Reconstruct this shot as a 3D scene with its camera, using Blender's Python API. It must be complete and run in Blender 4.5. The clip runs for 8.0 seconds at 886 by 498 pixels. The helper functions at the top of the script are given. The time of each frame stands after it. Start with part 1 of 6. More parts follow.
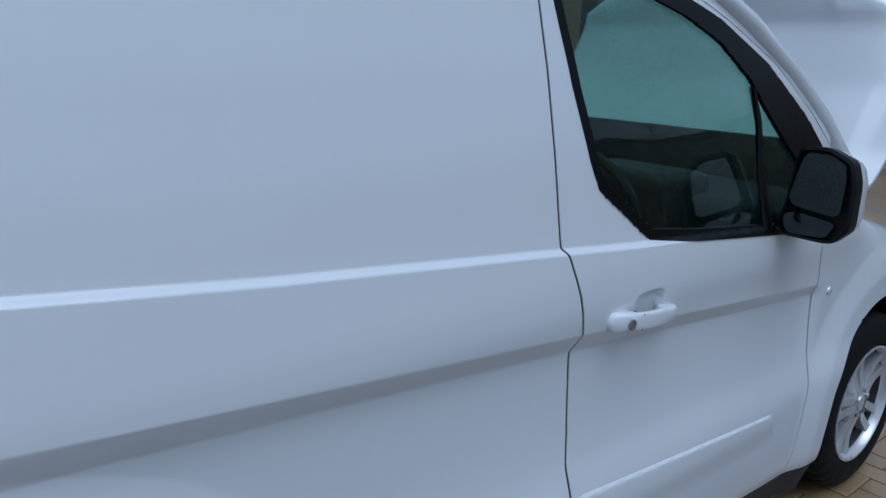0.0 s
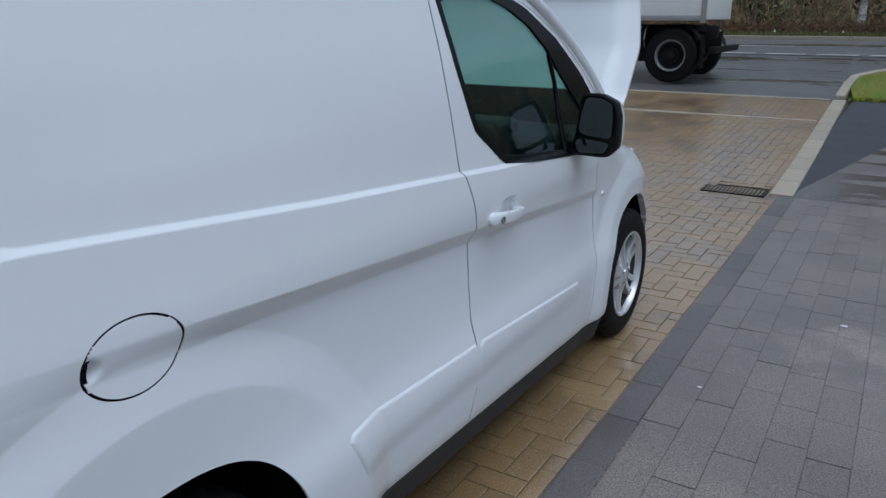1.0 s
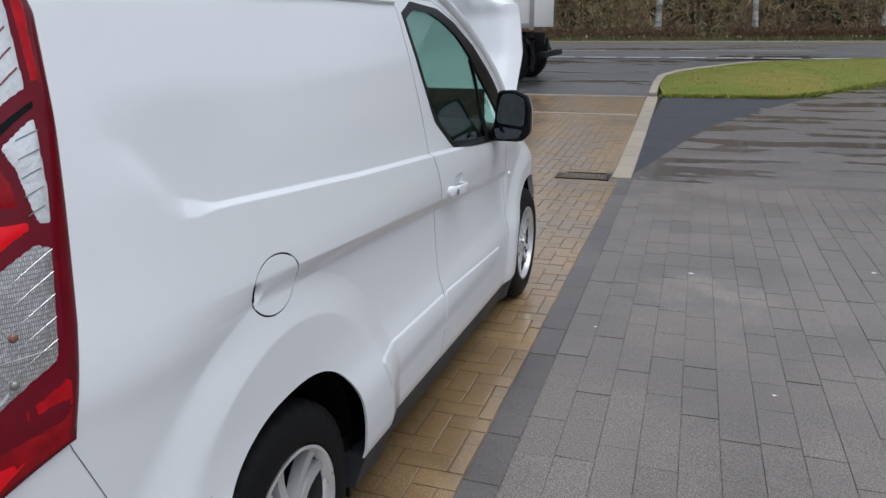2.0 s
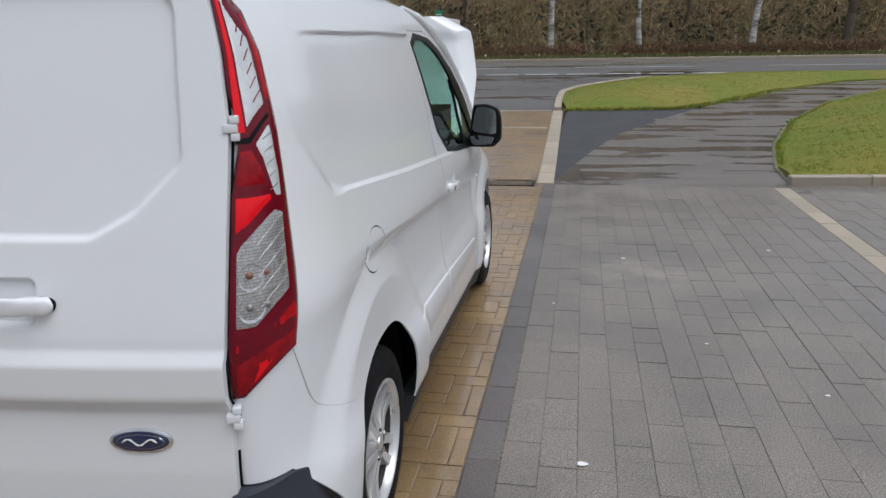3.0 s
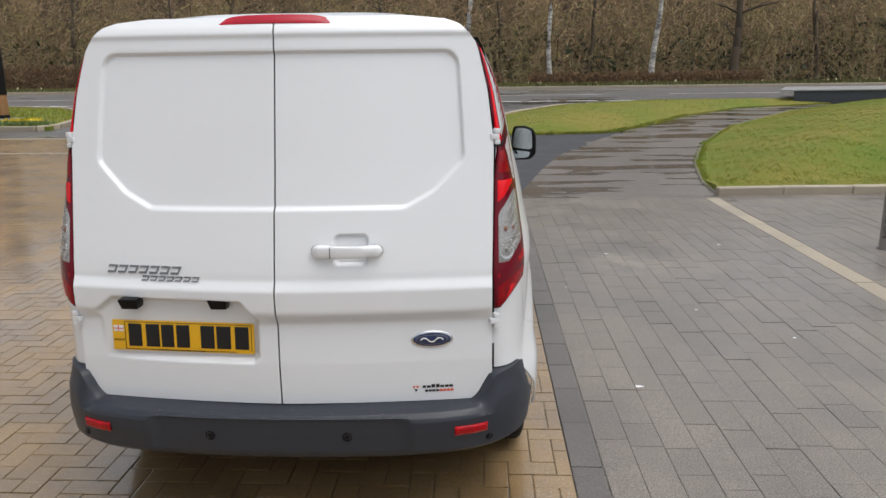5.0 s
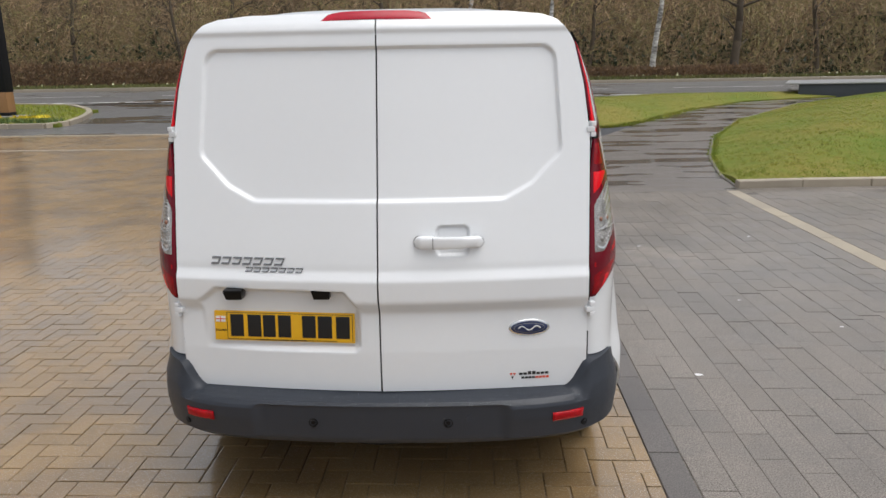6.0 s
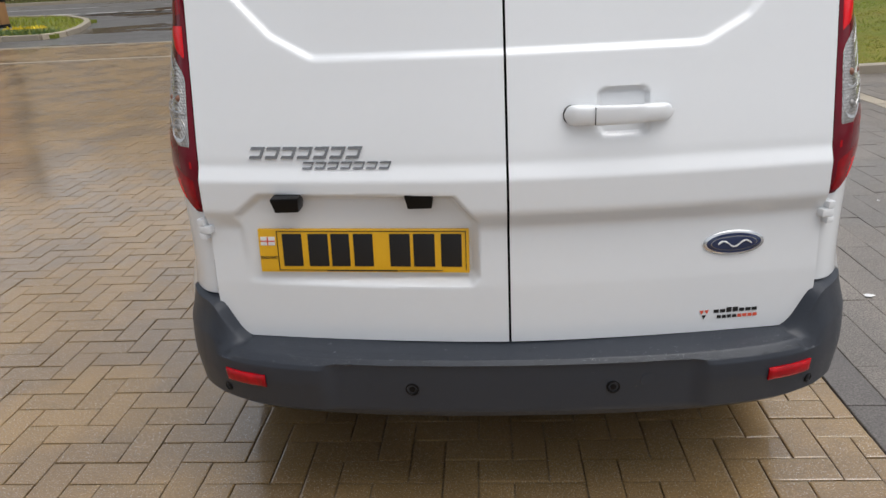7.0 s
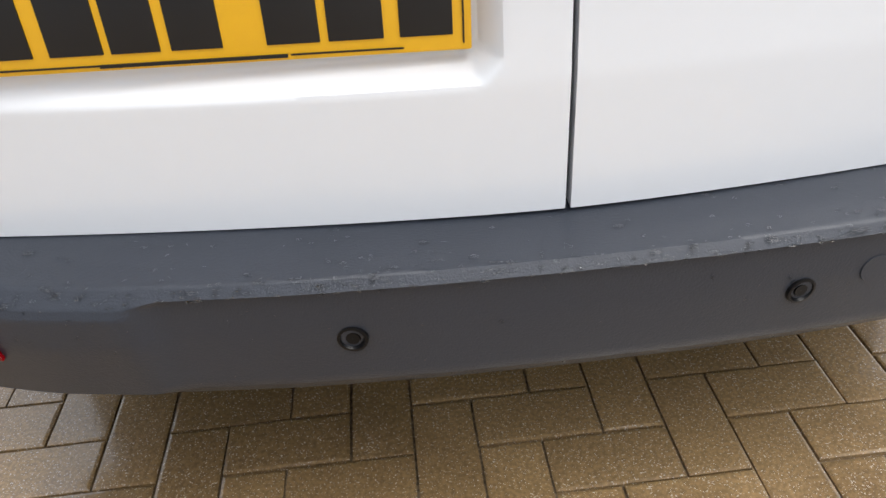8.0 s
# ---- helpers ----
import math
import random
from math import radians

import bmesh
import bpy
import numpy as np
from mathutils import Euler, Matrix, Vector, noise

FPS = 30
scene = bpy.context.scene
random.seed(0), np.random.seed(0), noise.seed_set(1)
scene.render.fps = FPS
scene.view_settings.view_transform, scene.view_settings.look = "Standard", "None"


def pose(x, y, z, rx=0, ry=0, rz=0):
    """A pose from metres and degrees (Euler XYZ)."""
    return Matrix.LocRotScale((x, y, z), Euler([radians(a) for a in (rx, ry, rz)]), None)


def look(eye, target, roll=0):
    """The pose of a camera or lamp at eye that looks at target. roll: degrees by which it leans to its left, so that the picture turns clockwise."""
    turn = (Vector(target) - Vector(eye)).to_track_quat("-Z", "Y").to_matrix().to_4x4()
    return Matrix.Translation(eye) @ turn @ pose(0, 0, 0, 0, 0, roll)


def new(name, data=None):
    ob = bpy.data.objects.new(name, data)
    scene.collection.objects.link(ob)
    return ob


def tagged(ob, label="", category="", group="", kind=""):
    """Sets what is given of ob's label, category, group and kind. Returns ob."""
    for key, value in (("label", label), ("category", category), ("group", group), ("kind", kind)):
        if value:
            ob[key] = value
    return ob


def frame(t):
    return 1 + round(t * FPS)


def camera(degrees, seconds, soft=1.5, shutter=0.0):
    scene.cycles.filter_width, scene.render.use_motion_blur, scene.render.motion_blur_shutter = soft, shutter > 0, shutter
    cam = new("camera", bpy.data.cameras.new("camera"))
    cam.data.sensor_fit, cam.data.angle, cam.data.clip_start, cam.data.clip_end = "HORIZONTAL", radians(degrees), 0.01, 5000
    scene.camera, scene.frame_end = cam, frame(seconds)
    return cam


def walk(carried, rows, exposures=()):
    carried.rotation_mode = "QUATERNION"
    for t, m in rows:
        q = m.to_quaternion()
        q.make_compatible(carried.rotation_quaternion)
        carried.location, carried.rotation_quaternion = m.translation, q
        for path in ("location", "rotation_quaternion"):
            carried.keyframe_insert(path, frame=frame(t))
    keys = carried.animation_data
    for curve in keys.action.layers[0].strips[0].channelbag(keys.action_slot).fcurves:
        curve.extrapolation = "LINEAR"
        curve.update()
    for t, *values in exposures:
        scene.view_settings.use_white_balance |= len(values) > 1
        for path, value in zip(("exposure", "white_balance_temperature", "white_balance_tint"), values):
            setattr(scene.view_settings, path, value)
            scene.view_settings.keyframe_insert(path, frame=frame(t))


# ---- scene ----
cam = camera(62.0, 8.0)
PATH = [
    (0, (1.778, 0.867, 1.468), (0.282, 2.091, 0.954), 1.9),
    (0.5, (1.834, 0.447, 1.491), (0.587, 1.901, 0.915), 0.5),
    (1, (1.92, 0.1, 1.535), (0.919, 1.725, 0.939), -0.0),
    (1.5, (1.817, -0.266, 1.545), (1.031, 1.476, 0.954), -0.3),
    (2, (1.754, -0.593, 1.555), (1.145, 1.222, 0.976), -0.4),
    (2.2, (1.731, -0.745, 1.558), (1.182, 1.092, 0.99), -0.8),
    (3.3, (1.396, -1.499, 1.6), (1.096, 0.408, 1.074), -0.8),
    (3.5, (1.339, -1.636, 1.603), (1.074, 0.277, 1.084), -0.7),
    (4, (1.116, -1.936, 1.623), (0.93, -0.007, 1.13), -0.6),
    (4.5, (0.875, -2.183, 1.634), (0.747, -0.243, 1.162), -0.4),
    (5.8, (0.438, -2.523, 1.66), (0.346, -0.581, 1.191), -1.0),
    (6, (0.347, -2.461, 1.649), (0.255, -0.522, 1.167), -1.0),
    (6.5, (0.204, -2.098, 1.578), (0.085, -0.186, 1.004), -1.7),
    (7, (-0.04, -1.625, 1.368), (-0.172, 0.242, 0.663), -2.9),
    (7.2, (-0.171, -1.374, 1.231), (-0.294, 0.476, 0.48), -2.6),
    (7.5, (-0.295, -1.089, 1.102), (-0.448, 0.707, 0.235), -4.7),
    (8, (-0.177, -0.653, 0.941), (-0.078, 0.966, -0.23), -3.8),
]
walk(cam, [(t, look(eye, target, roll)) for t, eye, target, roll in PATH],
     exposures=[(0.0, -0.58, 4900, 6), (0.5, -0.54, 5000, 6), (1.0, -0.36, 5300, 7), (1.5, -0.17, 5650, 9), (2.0, 0.0, 5850, 10),
                (3.5, 0.12, 6150, 9.5), (4.5, 0.28, 6400, 9.5), (6.0, 0.36, 6400, 9.5), (7.0, 0.30, 6350, 9.5), (7.5, 0.56, 6300, 11), (8.0, 1.00, 6350, 10)])

# ---- daylight: overcast, with a faint sun ----
SUN_ELEVATION, SUN_TURN = 70.0, 112.0
world = bpy.data.worlds.new("overcast_sky")
scene.world = world
world.use_nodes = True
wn = world.node_tree
sky = wn.nodes.new("ShaderNodeTexSky")
sky.sky_type, sky.sun_disc = "NISHITA", False
sky.sun_elevation, sky.sun_rotation = radians(SUN_ELEVATION), radians(SUN_TURN)
sky.air_density, sky.dust_density, sky.ozone_density = 1.0, 6.0, 1.0
grey = wn.nodes.new("ShaderNodeHueSaturation")
grey.inputs["Saturation"].default_value = 0.35
wn.links.new(sky.outputs[0], grey.inputs["Color"])
w_co, w_cloud, w_range, w_mul = (wn.nodes.new(n) for n in ("ShaderNodeTexCoord", "ShaderNodeTexNoise", "ShaderNodeMapRange", "ShaderNodeVectorMath"))
w_cloud.inputs["Scale"].default_value, w_cloud.inputs["Detail"].default_value = 2.6, 5.0
w_range.inputs["From Min"].default_value, w_range.inputs["From Max"].default_value = 0.3, 0.7
w_range.inputs["To Min"].default_value, w_range.inputs["To Max"].default_value = 0.55, 1.45
w_mul.operation = "SCALE"
wn.links.new(w_co.outputs["Generated"], w_cloud.inputs["Vector"])
wn.links.new(w_cloud.outputs["Fac"], w_range.inputs["Value"])
w_mix = wn.nodes.new("ShaderNodeMix")
w_mix.data_type = "RGBA"
w_mix.inputs["Factor"].default_value = 0.32
w_mix.inputs[7].default_value = (6.6, 6.8, 7.1, 1)
wn.links.new(grey.outputs[0], w_mix.inputs[6])
wn.links.new(w_mix.outputs[2], w_mul.inputs[0])
wn.links.new(w_range.outputs[0], w_mul.inputs["Scale"])
wn.links.new(w_mul.outputs[0], wn.nodes["Background"].inputs["Color"])
wn.nodes["Background"].inputs["Strength"].default_value = 0.11
sun = new("sun", bpy.data.lights.new("sun", "SUN"))
sun.data.energy, sun.data.angle, sun.data.color = 1.40, radians(60), (1.0, 0.97, 0.93)
sun.matrix_world = look((0, 0, 20), (-math.sin(radians(SUN_TURN)) * 20 / math.tan(radians(SUN_ELEVATION)),
                                     -math.cos(radians(SUN_TURN)) * 20 / math.tan(radians(SUN_ELEVATION)), 0))


# ---- materials ----
def material(name, base, rough=0.5, metal=0.0, second=None, scale=6.0, fine=60.0, bump=0.0, bump_scale=None, coat=0.0,
             rough_var=0.0, per_object=0.0, per_island=0.0, contrast=0.5, transmission=0.0, ior=1.45, stretch=(1, 1, 1),
             emission=0.0, alpha=1.0, spec=0.5):
    """A surface with two scales of variation in colour, gloss and relief."""
    m = bpy.data.materials.new(name)
    m.use_nodes = True
    t = m.node_tree
    b = t.nodes["Principled BSDF"]
    b.inputs["Roughness"].default_value, b.inputs["Metallic"].default_value = rough, metal
    b.inputs["Coat Weight"].default_value, b.inputs["Coat Roughness"].default_value = coat, 0.05 if rough < 0.33 else 0.16
    b.inputs["Transmission Weight"].default_value, b.inputs["IOR"].default_value = transmission, ior
    b.inputs["Alpha"].default_value, b.inputs["Specular IOR Level"].default_value = alpha, spec
    if emission:
        b.inputs["Emission Color"].default_value, b.inputs["Emission Strength"].default_value = (*base, 1), emission
    co = t.nodes.new("ShaderNodeTexCoord")
    mp = t.nodes.new("ShaderNodeMapping")
    mp.inputs["Scale"].default_value = stretch
    t.links.new(co.outputs["Object"], mp.inputs["Vector"])

    def noise_at(size, detail=4.0):
        n = t.nodes.new("ShaderNodeTexNoise")
        n.inputs["Scale"].default_value, n.inputs["Detail"].default_value = size, detail
        t.links.new(mp.outputs[0], n.inputs["Vector"])
        return n.outputs["Fac"]

    def mathed(op, a, c):
        n = t.nodes.new("ShaderNodeMath")
        n.operation = op
        for i, v in enumerate((a, c)):
            if isinstance(v, (int, float)):
                n.inputs[i].default_value = v
            else:
                t.links.new(v, n.inputs[i])
        return n.outputs[0]

    large, small = noise_at(scale), noise_at(fine)
    second = second or tuple(0.82 * c for c in base)
    mix = mathed("ADD", mathed("MULTIPLY", large, 0.6), mathed("MULTIPLY", small, 0.4))
    ramp = t.nodes.new("ShaderNodeMapRange")
    ramp.inputs["From Min"].default_value, ramp.inputs["From Max"].default_value = 0.5 - contrast / 2, 0.5 + contrast / 2
    t.links.new(mix, ramp.inputs["Value"])
    cm = t.nodes.new("ShaderNodeMix")
    cm.data_type = "RGBA"
    t.links.new(ramp.outputs[0], cm.inputs["Factor"])
    cm.inputs[6].default_value, cm.inputs[7].default_value = (*second, 1), (*base, 1)
    colour = cm.outputs[2]
    for amount, source in ((per_object, "o"), (per_island, "i")):
        if amount:
            if source == "o":
                r = t.nodes.new("ShaderNodeObjectInfo").outputs["Random"]
            else:
                r = t.nodes.new("ShaderNodeNewGeometry").outputs["Random Per Island"]
            h = t.nodes.new("ShaderNodeHueSaturation")
            t.links.new(mathed("ADD", mathed("MULTIPLY", r, 2 * amount), 1 - amount), h.inputs["Value"])
            t.links.new(mathed("ADD", mathed("MULTIPLY", r, amount * 0.6), 1 - amount * 0.3), h.inputs["Saturation"])
            t.links.new(colour, h.inputs["Color"])
            colour = h.outputs[0]
    t.links.new(colour, b.inputs["Base Color"])
    if rough_var:
        t.links.new(mathed("ADD", mathed("MULTIPLY", large, 2 * rough_var), rough - rough_var), b.inputs["Roughness"])
    if bump:
        bn = t.nodes.new("ShaderNodeBump")
        bn.inputs["Strength"].default_value, bn.inputs["Distance"].default_value = 1.0, bump
        t.links.new(noise_at(bump_scale or fine), bn.inputs["Height"])
        t.links.new(bn.outputs[0], b.inputs["Normal"])
    return m


def paving(name, base, second, rough, grain=300.0, speckle=0.35, wet=0.5, puddle=None, puddle_scale=0.5, stretch=(1, 1, 1), bump=0.0015, coat=0.4, vary=0.1, film_ior=1.5, chip_glints=0.0, worn=None):
    """Wet stone or tarmac: speckled grain, damp stains and, where asked, still puddles, all fixed to the place."""
    m = bpy.data.materials.new(name)
    m.use_nodes = True
    t = m.node_tree
    b = t.nodes["Principled BSDF"]
    geo = t.nodes.new("ShaderNodeNewGeometry")
    mp = t.nodes.new("ShaderNodeMapping")
    mp.inputs["Scale"].default_value = stretch
    t.links.new(geo.outputs["Position"], mp.inputs["Vector"])

    def noise_at(size, detail, mapped=True, rough_n=0.55):
        n = t.nodes.new("ShaderNodeTexNoise")
        n.inputs["Scale"].default_value, n.inputs["Detail"].default_value, n.inputs["Roughness"].default_value = size, detail, rough_n
        t.links.new(mp.outputs[0] if mapped else geo.outputs["Position"], n.inputs["Vector"])
        return n.outputs["Fac"]

    def ranged(v, lo, hi, a, c):
        n = t.nodes.new("ShaderNodeMapRange")
        n.interpolation_type = "SMOOTHSTEP"
        for k, x in (("From Min", lo), ("From Max", hi), ("To Min", a), ("To Max", c)):
            n.inputs[k].default_value = x
        t.links.new(v, n.inputs["Value"])
        return n.outputs[0]

    def mathed(op, a, c):
        n = t.nodes.new("ShaderNodeMath")
        n.operation = op
        for i, v in enumerate((a, c)):
            if isinstance(v, (int, float)):
                n.inputs[i].default_value = v
            else:
                t.links.new(v, n.inputs[i])
        return n.outputs[0]

    stain = noise_at(1.7, 6.0)
    damp = ranged(stain, 0.40, 0.62, 0.0, 1.0)
    fleck = noise_at(grain, 2.0, False)
    mid = noise_at(9.0, 5.0, False)
    cm = t.nodes.new("ShaderNodeMix")
    cm.data_type = "RGBA"
    t.links.new(ranged(mathed("ADD", mathed("MULTIPLY", mid, 0.5), mathed("MULTIPLY", damp, 0.5)), 0.15, 0.85, 0.0, 1.0), cm.inputs["Factor"])
    cm.inputs[6].default_value, cm.inputs[7].default_value = (*base, 1), (*second, 1)
    value = ranged(fleck, 0.30, 0.70, 1 - speckle, 1 + speckle)
    r1 = t.nodes.new("ShaderNodeObjectInfo").outputs["Random"]
    r2 = geo.outputs["Random Per Island"]
    rnd = mathed("FRACT", mathed("ADD", r1, r2), 0.0)
    value = mathed("MULTIPLY", value, mathed("ADD", mathed("MULTIPLY", rnd, 2 * vary), 1 - vary))
    rough_v = mathed("ADD", ranged(damp, 0, 1, rough + 0.12 * wet, rough - 0.16 * wet), mathed("MULTIPLY", fleck, 0.12))
    coat_v = ranged(damp, 0, 1, coat * 0.8, coat)
    relief = 1.0
    if puddle:
        pool = ranged(noise_at(puddle_scale, 5.0, True, 0.5), puddle[0], puddle[1], 0.0, 1.0)
        value = mathed("MULTIPLY", value, ranged(pool, 0, 1, 1.0, 0.62))
        rough_v = mathed("MULTIPLY", rough_v, ranged(pool, 0, 1, 1.0, 0.16))
        relief = ranged(pool, 0, 1, 1.0, 0.05)
    if worn:
        away = t.nodes.new("ShaderNodeVectorMath")
        away.operation = "DISTANCE"
        away.inputs[1].default_value = (worn[0], worn[1], 0.0)
        t.links.new(geo.outputs["Position"], away.inputs[0])
        spot = mathed("MULTIPLY", ranged(away.outputs["Value"], worn[2] * 0.25, worn[2], 1.0, 0.0), ranged(noise_at(5.0, 5.0, False), 0.40, 0.60, 0.25, 1.0))
        value = mathed("MULTIPLY", value, ranged(spot, 0, 1, 1.0, 1.32))
    h = t.nodes.new("ShaderNodeHueSaturation")
    t.links.new(value, h.inputs["Value"])
    t.links.new(cm.outputs[2], h.inputs["Color"])
    # pale specks in the colour: bright aggregate together with painted water glints
    if chip_glints:
        pale = t.nodes.new("ShaderNodeMix")
        pale.data_type = "RGBA"
        t.links.new(ranged(noise_at(330.0, 1.0, False), 0.63, 0.71, 0.0, chip_glints), pale.inputs["Factor"])
        t.links.new(h.outputs[0], pale.inputs[6])
        pale.inputs[7].default_value = (0.62, 0.58, 0.52, 1)
        t.links.new(pale.outputs[2], b.inputs["Base Color"])
    else:
        t.links.new(h.outputs[0], b.inputs["Base Color"])
    t.links.new(rough_v, b.inputs["Roughness"])
    t.links.new(coat_v, b.inputs["Coat Weight"])
    b.inputs["Coat Roughness"].default_value, b.inputs["Coat IOR"].default_value = 0.13, film_ior
    bn = t.nodes.new("ShaderNodeBump")
    bn.inputs["Distance"].default_value = bump
    if isinstance(relief, float):
        bn.inputs["Strength"].default_value = relief
    else:
        t.links.new(relief, bn.inputs["Strength"])
    t.links.new(noise_at(grain * 0.7, 3.0, False), bn.inputs["Height"])
    t.links.new(bn.outputs[0], b.inputs["Normal"])
    film = t.nodes.new("ShaderNodeBump")
    film.inputs["Strength"].default_value, film.inputs["Distance"].default_value = 0.35, bump
    t.links.new(noise_at(grain * 0.4, 2.0, False), film.inputs["Height"])
    t.links.new(film.outputs[0], b.inputs["Coat Normal"])
    return m


PAINT = material("white_paint", (0.735, 0.748, 0.765), 0.30, second=(0.715, 0.728, 0.745), scale=3, fine=40, coat=0.85, rough_var=0.05)
# near-black for painted shade in gaps and recesses, and for black parts
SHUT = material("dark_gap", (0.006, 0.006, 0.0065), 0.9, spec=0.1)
PLASTIC = material("grey_black_plastic", (0.025, 0.030, 0.041), 0.46, second=(0.019, 0.023, 0.032), scale=5, fine=260, bump=0.0006, bump_scale=420, rough_var=0.14, coat=0.12)
TRIM = material("gloss_black_trim", (0.004, 0.004, 0.0045), 0.32, spec=0.22)
MIRRORBLACK = material("black_mirror_plastic", (0.007, 0.007, 0.008), 0.4, spec=0.28, fine=300, bump=0.0004, rough_var=0.1)
SILL = material("black_sill_plastic", (0.034, 0.036, 0.040), 0.55, second=(0.026, 0.028, 0.031), fine=200, spec=0.3, rough_var=0.1)
RUBBER = material("tyre_rubber", (0.0065, 0.0065, 0.007), 0.66, spec=0.2, scale=12, fine=90, bump=0.0006, bump_scale=150, rough_var=0.15)
ALLOY = material("silver_alloy", (0.66, 0.66, 0.66), 0.30, 0.55, scale=10, fine=80, rough_var=0.08)
# rim barrel colour, darkened to paint the shade behind the spokes
BARRELSHADE = material("shaded_rim_barrel", (0.060, 0.059, 0.058), 0.6, 0.4)
CHROME = material("chrome", (0.75, 0.75, 0.76), 0.12, 1.0)
RED = material("red_lens", (0.50, 0.001, 0.006), 0.2, second=(0.24, 0.0006, 0.004), scale=22, fine=60, coat=0.22, spec=0.25, contrast=0.3)
CRIMSON = material("crimson_lens", (0.42, 0.004, 0.022), 0.25, second=(0.34, 0.003, 0.018), scale=14, coat=0.15)
DARKRED = material("dark_red_lens", (0.15, 0.001, 0.010), 0.2, second=(0.10, 0.001, 0.007), scale=14, coat=0.25, spec=0.25)
BRIGHTRED = material("bright_red_lens", (0.78, 0.004, 0.012), 0.2, second=(0.66, 0.003, 0.010), scale=20, coat=0.22, spec=0.25)
CLEAR = material("clear_lens", (0.86, 0.87, 0.88), 0.14, 0.4, second=(0.62, 0.63, 0.64), scale=18, fine=120, bump=0.0015, bump_scale=120, coat=0.6, contrast=0.4)
PRISM = material("prismatic_clear_lens", (0.80, 0.81, 0.82), 0.12, 0.55, coat=0.6)
pt = PRISM.node_tree
p_co, p_sep, p_add, p_com, p_brick, p_bump = (pt.nodes.new(n) for n in ("ShaderNodeTexCoord", "ShaderNodeSeparateXYZ", "ShaderNodeMath", "ShaderNodeCombineXYZ", "ShaderNodeTexBrick", "ShaderNodeBump"))
pt.links.new(p_co.outputs["Object"], p_sep.inputs[0])
pt.links.new(p_sep.outputs[0], p_add.inputs[0])
pt.links.new(p_sep.outputs[1], p_add.inputs[1])
pt.links.new(p_add.outputs[0], p_com.inputs[0])
pt.links.new(p_sep.outputs[2], p_com.inputs[1])
pt.links.new(p_com.outputs[0], p_brick.inputs["Vector"])
p_brick.offset = 0.0
for key, val in (("Scale", 1.0), ("Mortar Size", 0.0008), ("Mortar Smooth", 0.6), ("Brick Width", 0.004), ("Row Height", 0.007)):
    p_brick.inputs[key].default_value = val
p_brick.inputs["Color1"].default_value, p_brick.inputs["Color2"].default_value, p_brick.inputs["Mortar"].default_value = (0.68, 0.67, 0.66, 1), (0.44, 0.43, 0.42, 1), (0.26, 0.25, 0.24, 1)
pt.links.new(p_brick.outputs["Color"], pt.nodes["Principled BSDF"].inputs["Base Color"])
p_bump.inputs["Distance"].default_value = 0.002
p_bump.invert = True
pt.links.new(p_brick.outputs["Fac"], p_bump.inputs["Height"])
pt.links.new(p_bump.outputs[0], pt.nodes["Principled BSDF"].inputs["Normal"])
PODGREY = material("grey_cabin_panel", (0.16, 0.17, 0.17), 0.5)
AMBER = material("amber_bulb", (0.22, 0.10, 0.065), 0.25)
DEEPRED = material("deep_red_lens", (0.30, 0.001, 0.006), 0.2, second=(0.17, 0.0006, 0.004), scale=22, fine=60, coat=0.25, spec=0.25, contrast=0.3)
BOWL = material("silver_reflector", (0.72, 0.72, 0.72), 0.16, 0.9, second=(0.40, 0.39, 0.38), scale=30, fine=220, bump=0.001, bump_scale=140, contrast=0.4)
BOWLGREY = material("grey_bulb", (0.26, 0.25, 0.24), 0.3, 0.4)
MIRROR = material("mirror_glass", (0.42, 0.45, 0.45), 0.06, 1.0, second=(0.33, 0.36, 0.36), scale=60, fine=200, bump=0.0005, bump_scale=160)
GLASS = bpy.data.materials.new("green_tinted_glass")
GLASS.use_nodes = True
gt = GLASS.node_tree
gt.nodes.remove(gt.nodes["Principled BSDF"])
g_clear, g_gloss, g_mix, g_fres = (gt.nodes.new(n) for n in ("ShaderNodeBsdfTransparent", "ShaderNodeBsdfGlossy", "ShaderNodeMixShader", "ShaderNodeLayerWeight"))
g_clear.inputs["Color"].default_value = (0.56, 0.78, 0.71, 1)
g_gloss.inputs["Roughness"].default_value = 0.02
g_fres.inputs["Blend"].default_value = 0.11
g_co, g_drop, g_size, g_bump, g_tint = (gt.nodes.new(n) for n in ("ShaderNodeNewGeometry", "ShaderNodeTexVoronoi", "ShaderNodeMapRange", "ShaderNodeBump", "ShaderNodeMix"))
g_drop.inputs["Scale"].default_value = 150.0
gt.links.new(g_co.outputs["Position"], g_drop.inputs["Vector"])
g_size.inputs["From Min"].default_value, g_size.inputs["From Max"].default_value = 0.20, 0.32
g_size.inputs["To Min"].default_value, g_size.inputs["To Max"].default_value = 1.0, 0.0
gt.links.new(g_drop.outputs["Distance"], g_size.inputs["Value"])
g_bump.inputs["Strength"].default_value, g_bump.inputs["Distance"].default_value = 0.6, 0.004
gt.links.new(g_size.outputs[0], g_bump.inputs["Height"])
gt.links.new(g_bump.outputs[0], g_gloss.inputs["Normal"])
gt.links.new(g_bump.outputs[0], g_fres.inputs["Normal"])
g_tint.data_type = "RGBA"
g_tint.inputs[6].default_value, g_tint.inputs[7].default_value = (0.54, 0.74, 0.67, 1), (0.45, 0.62, 0.56, 1)
gt.links.new(g_size.outputs[0], g_tint.inputs["Factor"])
gt.links.new(g_tint.outputs[2], g_clear.inputs["Color"])
gt.links.new(g_fres.outputs["Facing"], g_mix.inputs[0])
gt.links.new(g_clear.outputs[0], g_mix.inputs[1])
gt.links.new(g_gloss.outputs[0], g_mix.inputs[2])
